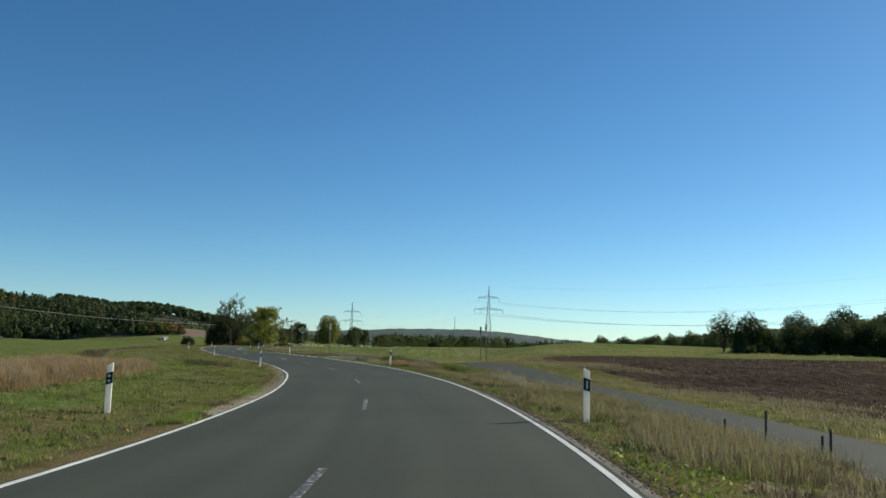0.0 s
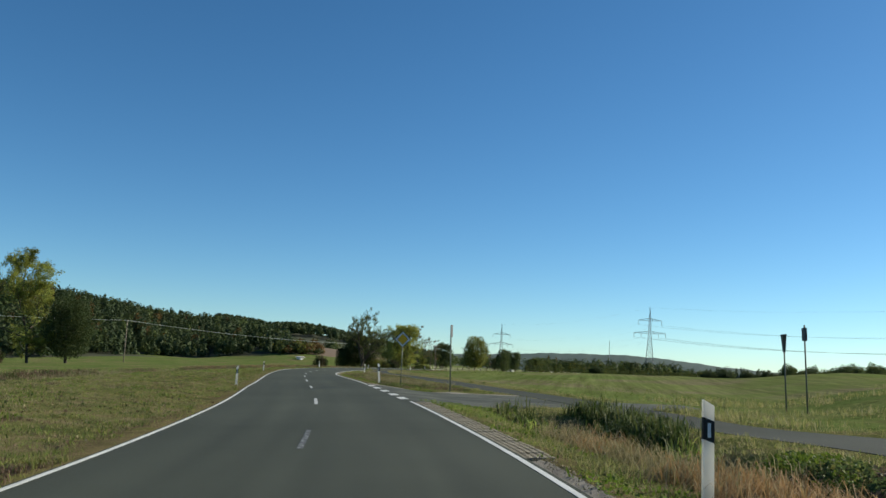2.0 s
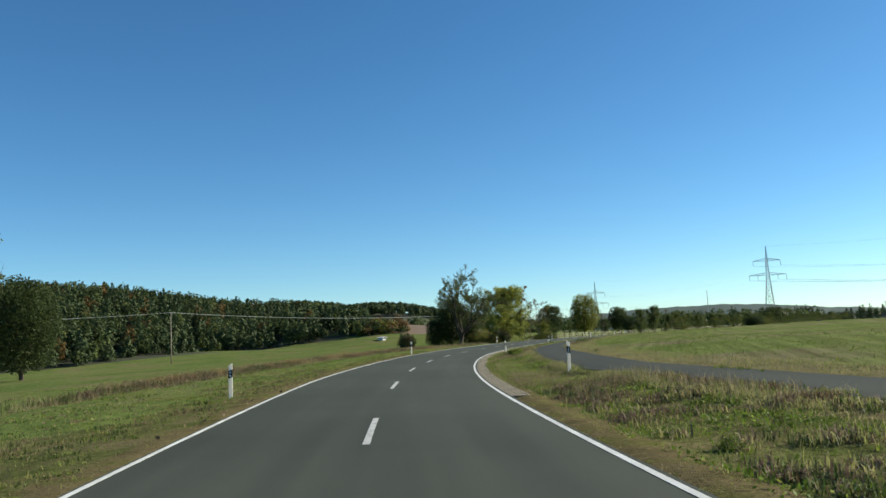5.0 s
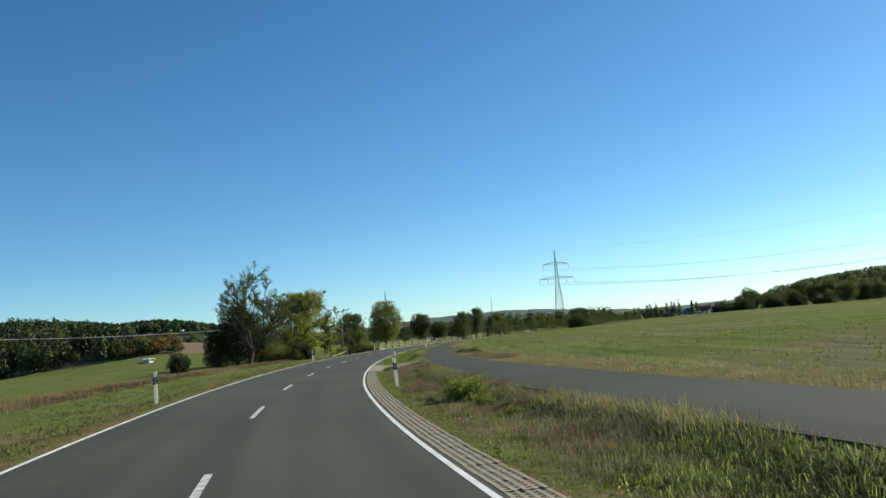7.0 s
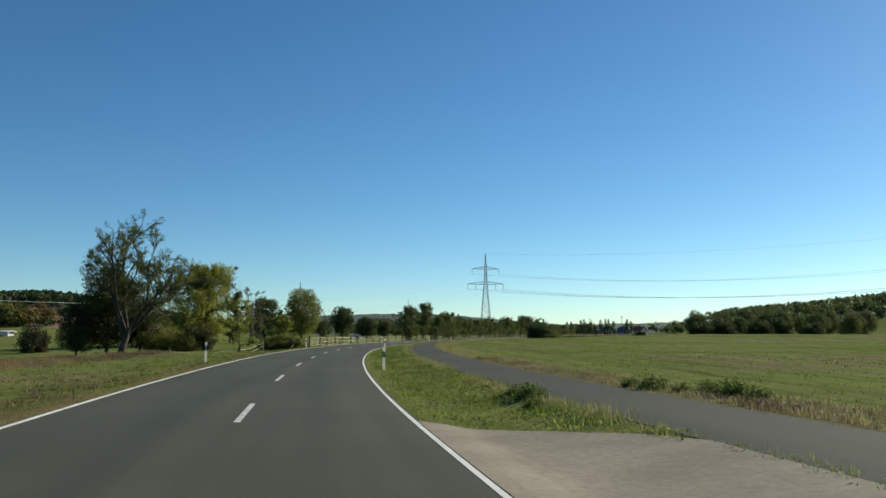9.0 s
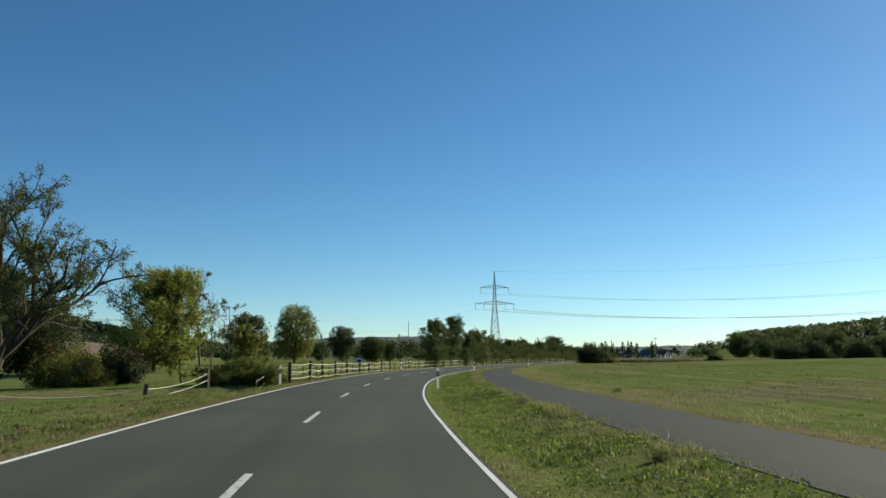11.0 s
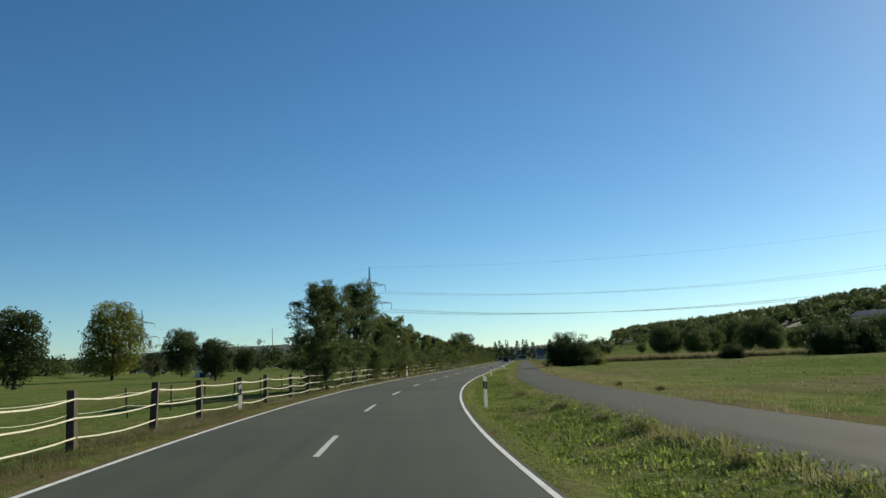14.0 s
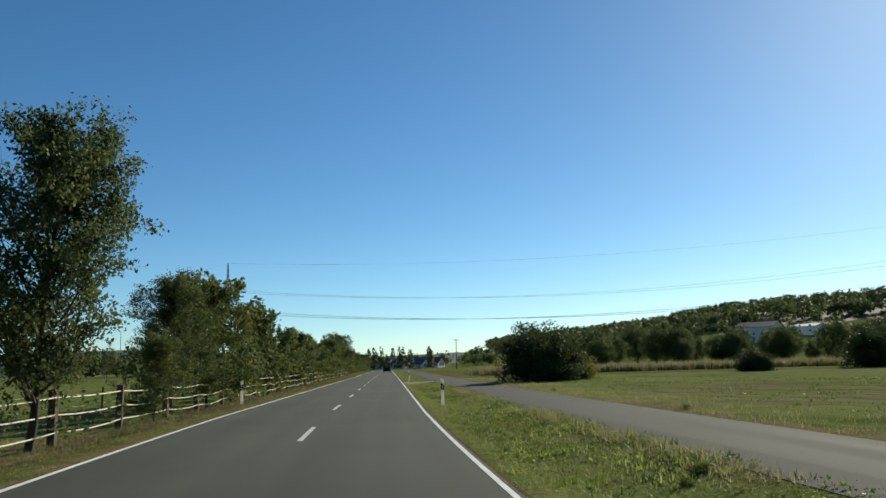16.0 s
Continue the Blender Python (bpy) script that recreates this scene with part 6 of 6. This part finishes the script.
blades("lush_grass", s, d, rng.uniform(0.05, 0.16, len(s)), 0.014, 1.4, [grass_blades, lush_blades], 12, "green tufts before the ditch", spreadr=0.1, fine=True)
s = rng.uniform(134, 400, 6000)
d = path_mid(s) - PATH_HALF - rng.uniform(-0.12, 0.3, len(s))
s, d = patchy(s, d, 0.6, 0.0, 1.9)
blades("path_edge_weeds", s, d - 0.05, rng.uniform(0.06, 0.24, len(s)), 0.014, 1.1, grass_blades, 11, "rough weeds growing over the cycle path's edge", spreadr=0.1, fine=True)
s, d = scatter(6500, 262, 300, -30, -6.3)
k = gully(s, d) > 0.3
s, d = s[k], d[k]
blades("stream_weeds", s, d, rng.uniform(0.15, 0.55, len(s)), 0.016, 0.9, [dead_weed, reed_blades, dead_weed, straw_blades], 10, "dark withered weeds in the stream hollow", spreadr=0.16, wild=True)
s, d = np.r_[rng.uniform(66, 76, 3200), rng.uniform(79, 85, 1600)], rng.uniform(13.2, 60, 4800)
s, d = patchy(s, d, 0.4, -0.3, 7.7)
blades("field_edge_weeds", s, d, rng.uniform(0.12, 0.4, len(s)), 0.02, 1.0, grass_blades, 10, "rough tall grass beside the side road", spreadr=0.2)
s, d = scatter(42000, -5, 62, 11, 60)
k = d > path_mid(s) + PATH_HALF + 3.2
s, d = s[k], d[k]
x, y = at(s, d)
v = leaf_quads(np.stack([x, y, land(x, y) + 0.03], -1), rng.uniform(0.01, 0.042, (len(x), 1)))
tagged(new("soil_clods", fast("soil_clods", v.reshape(-1, 3), len(v), 4, [soil, straw_blades], (rng.random(len(v)) < 0.3).astype(np.int32))), "dark clods and pale straw bits on ploughed soil", "soil", kind="stuff")
s, d = scatter(9000, 68, 92, 3.3, 12)
k = apron(s, d) & ~paved(s, d) | (s < 76) & (s > 71) & (d > 7 + (s - 71)) & (rng.random(len(s)) < 0.8)
s, d = s[k], d[k]
x, y = at(s, d)
keep = len(s)
q = np.r_[rng.normal(73.4, 1.4, 800), rng.uniform(72, 84, 260)], np.r_[rng.normal(5.8, 1.5, 800), rng.uniform(3.6, 9.5, 260)]
k = (q[0] > 71.2) & (q[1] > 3.6) & (q[1] < 10)
s, d = np.r_[s, q[0][k]], np.r_[d, q[1][k]]
x, y = at(s, d)
v = leaf_quads(np.stack([x, y, np.maximum(land(x, y) + 0.006, level(s, d, x, y) + 0.008)], -1), np.r_[np.full((keep, 1), 0.014), rng.uniform(0.006, 0.02, (len(s) - keep, 1))])
mid = v[:, :, 2:].mean(1, keepdims=True)
v[:, :, 2:] = mid + (v[:, :, 2:] - mid) * 0.3
tagged(new("loose_stones", fast("loose_stones", v.reshape(-1, 3), len(v), 4, [gravel, paver_stone], rng.integers(0, 2, len(v)))), "loose stones on the gravel apron", "gravel", kind="stuff")
s, d = scatter(1500, 22, 46, 5.4, 8.2)
s, d = patchy(s, d, 0.5, -0.2, 1.3)
blades("dry_grass", s, d, rng.uniform(0.2, 0.5, len(s)), 0.007, 1.0, straw_blades, 8, "tall straw-coloured grass by the ditch", spreadr=0.12)
s, d = scatter(24000, 130, 400, 3.2, 6.3)
blades("lush_grass", s, d, rng.uniform(0.03, 0.09, len(s)), 0.016, 1.5, [lush_blades, grass_blades], 9, "fresh green verge grass", spreadr=0.08, fine=True)
s, d = scatter(150000, -10, 360, 3.4, 6.3)
k = vnoise(s, d, 1.1, 21) + 0.16 * ease(150, 230, s) > 0.62
s, d = s[k], d[k]
k = ~paved(s, d)
s, d = s[k], d[k]
x, y = at(s, d)
v = leaf_quads(np.stack([x, y, land(x, y) + rng.uniform(0.01, 0.085, len(x))], -1), rng.uniform(0.012, 0.034, (len(x), 1)))
tagged(new("verge_leaves", fast("verge_leaves", v.reshape(-1, 3), len(v), 4, [weed_leaves, lush_blades], (rng.random(len(v)) < 0.12).astype(np.int32))), "low broad-leaved green weeds covering the verge", "plants", kind="stuff")
s, d = scatter(1000, 45, 61, 5.0, 6.4)
k = vnoise(s, d, 1.1, 31) > 0.34
blades("rusty_reeds", s[k], d[k], rng.uniform(0.35, 0.8, k.sum()), 0.010, 1.9, [straw_blades, rust_blades, straw_blades], 34, "russet dried reeds flopping into the ditch", spreadr=0.2, droop=0.85)
s, d = scatter(1500, 57, 70.3, 5.9, 9.4)
k = (vnoise(s, d, 0.9, 33) > 0.3) & (d < 6.6 + 0.35 * (s - 57))
blades("reeds", s[k], d[k], rng.uniform(0.35, 0.85, k.sum()), 0.034, 1.3, [reed_blades, reed_blades, reed_blades, lush_blades], 11, "tall green reeds standing in the ditch", spreadr=0.2, droop=0.55)
s, d = scatter(420, 56, 69.5, 5.8, 7.6)
blades("dry_reeds", s, d, rng.uniform(0.3, 0.65, len(s)), 0.010, 1.2, straw_blades, 8, "dry straw reeds among green ones", spreadr=0.16, droop=0.6)
s, d = scatter(26000, 40, 58, 6.9, 8.6)
k = d < path_mid(s) - PATH_HALF
s, d = s[k], d[k]
x, y = at(s, d)
v = leaf_quads(np.stack([x, y, land(x, y) + rng.uniform(0.02, 0.16, len(x)) * (0.3 + vnoise(x, y, 0.6, 35))], -1), rng.uniform(0.015, 0.045, (len(x), 1)))
tagged(new("bank_weeds", fast("bank_weeds", v.reshape(-1, 3), len(v), 4, [weed_leaves, leaf_green, dead_weed], np.clip(vnoise(x, y, 0.8, 36) * 3.4 - 0.4, 0, 2.9).astype(np.int32))), "leafy green weeds on the far bank of the ditch", "plants", kind="stuff")
s, d = scatter(2600, 22, 42, -13.5, -9.0)
blades("rusty_reeds", s, d, rng.uniform(0.4, 0.85, len(s)), 0.010, 1.5, [pale_straw, pale_straw, rust_blades, pale_straw], 22, "band of tan straw-like dried reeds in the meadow", spreadr=0.2, droop=0.6)
s, d = scatter(5200, -4, 60, 9.0, 14)
d = d - 7.15 + path_mid(s)
s, d = patchy(s, d, 0.35, 0.0, 3.9)
blades("dry_grass", s, d, rng.uniform(0.08, 0.3, len(s)), 0.010, 1.6, straw_blades, 11, "arching straw tussocks between cycle path and ploughed field", spreadr=0.16, droop=0.6)
s, d = scatter(3500, 85, 262, -17.2, -14.0)
blades("dry_grass", s, d, rng.uniform(0.25, 0.55, len(s)), 0.016, 0.6, straw_blades, 9, "brown dry grass along the meadow ditch", spreadr=0.14)
s, d = scatter(11000, 96, 400, 8.5, 11.0)
k = (s < 230) | (d < 9.4)
s, d = s[k], d[k]
d = d - 7.15 + path_mid(s)
s, d = patchy(s, d, 0.3, 0.1, 0.9)
blades("dry_grass", s, d, rng.uniform(0.06, 0.2, len(s)), 0.012, 1.1, straw_blades, 9, "straw-coloured grass between cycle path and field", spreadr=0.14, fine=True)
s, d = scatter(6000, 126, 190, 4.5, 6.3)
s, d = patchy(s, d, 0.6, 0.1, 3.0)
blades("dead_stalks", s, d, rng.uniform(0.06, 0.2, len(s)), 0.006, 1.2, [dead_weed, straw_blades], 14, "brown dead weed stalks in the ditch", spreadr=0.12)
s, d = scatter(2600, 126, 150, 4.0, 5.6)
s, d = patchy(s, d, 0.5, 0.0, 5.0)
blades("lush_grass", s, d, rng.uniform(0.08, 0.24, len(s)), 0.008, 1.4, [lush_blades, grass_blades], 14, "fresh green grass at the ditch", spreadr=0.13, droop=0.5)
s, d = scatter(1900, 140, 156, 4.3, 6.0)
k = vnoise(s, d, 1.4, 51) > 0.45
blades("lush_grass", s[k], d[k], rng.uniform(0.12, 0.28, k.sum()), 0.009, 1.4, [lush_blades, reed_blades, lush_blades, grass_blades], 15, "long green grass leaning beside the pavers", spreadr=0.14, droop=0.6)
s, d = scatter(13000, 86, 400, 10.8, 26)
blades("crop_plants", s, d, rng.uniform(0.04, 0.10, len(s)), 0.045, 1.3, weed_leaves, 6, "low leafy catch crop in the field", "crop", 0.16, fine=True)
# dark reed blades put the tree row's shade into paddock and fence grass
s, d = scatter(14000, 284, 420, -26, -7)
blades("paddock_grass", s, d, rng.uniform(0.05, 0.12, len(s)), 0.014, 1.0, [reed_blades, lush_blades, reed_blades, weed_leaves], 10, "grazed green paddock grass", spreadr=0.14, fine=True)
s, d = scatter(9000, 284, 420, -7.2, -3.9)
blades("dry_grass", s, d, rng.uniform(0.05, 0.2, len(s)), 0.010, 1.2, [reed_blades, dead_weed, reed_blades, dead_weed, straw_blades], 10, "brown-green grass along the fence", fine=True)
n = 5000
f = rng.uniform(0, 1, n)
mx, my = 14 + 84 * f + rng.normal(0, 1, n), 427 - 26 * f + rng.uniform(-3, 3, n)
s, d = along(mx, my)
blades("maize_strip", s, d, rng.uniform(0.9, 1.35, n), 0.05, 0.5, straw_blades, 6, "pale ripe maize strip at the field end", "crop", 0.2)
blades("maize_strip", s[::2], d[::2], rng.uniform(0.6, 0.95, len(s[::2])), 0.07, 0.5, reed_blades, 8, "dark green lower leaves of the maize strip", "crop", 0.25)

def fill(n, s0, s1):
    s = rng.uniform(s0, s1, n)
    lo, hi = 6.2, path_mid(s) - PATH_HALF - 0.05
    d = lo + (hi - lo) * rng.uniform(0, 1, n)
    k = hi > lo + 0.1
    return s[k], d[k]


s, d = fill(13000, 10, 132)
blades("verge_grass", s, d, rng.uniform(0.03, 0.13, len(s)), 0.02, 1.2, grass_blades, 9, "rough grass between road and cycle path", fine=True)
s, d = fill(700, 90, 130)
s, d = patchy(s, d, 0.4, 0.1, 2.5)
blades("dry_grass", s, d, rng.uniform(0.15, 0.45, len(s)), 0.008, 0.7, straw_blades, 9, "straw-coloured grass round the sign", spreadr=0.1)
s = rng.uniform(-10, 410, 15000)
d = path_mid(s) + PATH_HALF + rng.uniform(0.05, 2.4, len(s))
blades("verge_grass", s, d, rng.uniform(0.04, 0.16, len(s)), 0.016, 0.9, grass_blades, 7, "short grass beyond the cycle path", fine=True)

goldenrod = bush("flowering_weed", "leafy green weed clump with few yellow flowers", "plant", 1.7, 0.8, [weed_leaves, leaf_autumn], 0.032, 7000, 181)
for k, (s, d, sz) in enumerate([(166.6, 5.1, 0.75), (168.4, 5.3, 0.7), (170.6, 5.4, 0.5), (164.6, 5.1, 0.45), (162.2, 5.2, 0.35), (173, 5.6, 0.35)]):
    x, y = at(s, d)
    m = stand(float(x), float(y), 70 * k, sz)
    if k:
        copy_thing(goldenrod, m)
    else:
        goldenrod.matrix_basis = m
weed = bush("weed_clump", "low green weed clump on the verge", "plant", 0.75, 0.38, [weed_leaves, dead_weed], 0.03, 1300, 191)
r = random.Random(12)
for k in range(44):
    s = r.uniform(0, 380)
    d = r.choice([r.uniform(4.0, 5.9), r.uniform(5.2, 6.0), r.uniform(8.9, 10.2)])
    if d > 8:
        d = float(path_mid(s)) + PATH_HALF + r.uniform(0.2, 1.2)
    if bool(paved(np.array(s), np.array(d))):
        continue
    x, y = at(s, d)
    m = stand(float(x), float(y), r.uniform(0, 360), r.uniform(0.4, 0.85))
    if k:
        tagged(copy_thing(weed, m), group="verge weeds")
    else:
        weed.matrix_basis = m
edge_weed = bush("weed_clump", "dark green weed clump at the cycle path's edge", "plant", 1.0, 0.42, [leaf_green, weed_leaves], 0.035, 1800, 193)
for k, (s, d, sz) in enumerate([(207.2, 9.35, 0.9), (208.3, 9.2, 0.7), (206.1, 9.6, 0.6), (204.4, 10.0, 1.0), (205.3, 9.9, 0.8), (203.4, 10.0, 0.7), (205.9, 6.0, 0.9), (206.8, 5.9, 0.7), (204.2, 5.6, 0.6), (190.9, 4.2, 0.7), (190.4, 5.9, 0.6), (191.6, 5.6, 0.5)]):
    x, y = at(s, d)
    m = stand(float(x), float(y), 50 * k, sz)
    if k:
        copy_thing(edge_weed, m)
    else:
        edge_weed.matrix_basis = m
s, d = np.r_[rng.uniform(186, 203, 900), rng.uniform(196, 232, 900)], rng.uniform(9.0, 10.4, 1800)
blades("withered_grass", s, d, rng.uniform(0.06, 0.2, len(s)), 0.012, 1.2, [dead_weed, dead_weed, straw_blades], 10, "dark brown withered grass beyond the cycle path", spreadr=0.14)
grey_weed = bush("dry_weed", "pale grey-green feathery weed beside the cycle path", "plant", 0.6, 0.42, [straw_blades, lush_blades], 0.014, 2200, 201)
for k, (s, d, sz) in enumerate([(296.5, 5.6, 1.0), (294.3, 5.4, 0.9), (299, 5.7, 0.8), (304, 5.5, 0.7), (308.5, 5.6, 1.1), (311.5, 5.6, 0.9), (316, 5.5, 1.0), (325, 5.3, 0.9), (286, 5.7, 0.7), (256, 5.9, 0.8), (262, 5.9, 0.7), (24, 6.3, 1.0), (27, 6.4, 0.9), (30, 6.6, 1.1), (34, 7.0, 1.0)]):
    x, y = at(s, d)
    m = stand(float(x), float(y), 50 * k, sz)
    if k:
        copy_thing(grey_weed, m)
    else:
        grey_weed.matrix_basis = m

umbel = bush("white_flower_weed", "tall dry weed with clusters of small white flowers", "plant", 0.95, 0.62, [straw_blades, white_bloom], 0.014, 3600, 211)
r = random.Random(8)
for k in range(13):
    s = 27.5 + 0.85 * k + r.uniform(-0.3, 0.3)
    x, y = at(s, 5.6 + 0.08 * k + r.uniform(-0.1, 0.4))
    m = stand(float(x), float(y), 50 * k, r.uniform(0.75, 1.15))
    if k:
        tagged(copy_thing(umbel, m), group="white flowering weeds")
    else:
        umbel.matrix_basis = m
        tagged(umbel, group="white flowering weeds")
s, d = scatter(16000, -10, 400, 3.6, 6.3)
s, d = patchy(s, d, 0.9, 0.1, 6.0)
blades("verge_herbs", s, d, rng.uniform(0.05, 0.13, len(s)), 0.04, 1.3, weed_leaves, 6, "low broad-leaved herbs in the verge", spreadr=0.06, fine=True)
s, d = scatter(9000, -10, 400, 3.6, 6.3)
s, d = patchy(s, d, 0.45, 0.6, 9.0)
blades("withered_grass", s, d, rng.uniform(0.05, 0.16, len(s)), 0.012, 1.1, dead_weed, 9, "brown withered patches in the verge grass", spreadr=0.1, fine=True)
s, d = scatter(7000, -5, 300, -8.5, -3.7)
s, d = patchy(s, d, 0.4, 0.5, 3.5)
blades("withered_grass", s, d, rng.uniform(0.04, 0.12, len(s)), 0.014, 1.1, dead_weed, 9, "brown withered patches on the left verge", spreadr=0.12, fine=True)

# the pavers stand last
paver_strip(56.0, 70.6, 0.36, d_right)
paver_strip(126.0, 190.8, 0.36, d_right)
paver_strip(17.0, 53.0, -0.36, d_left)
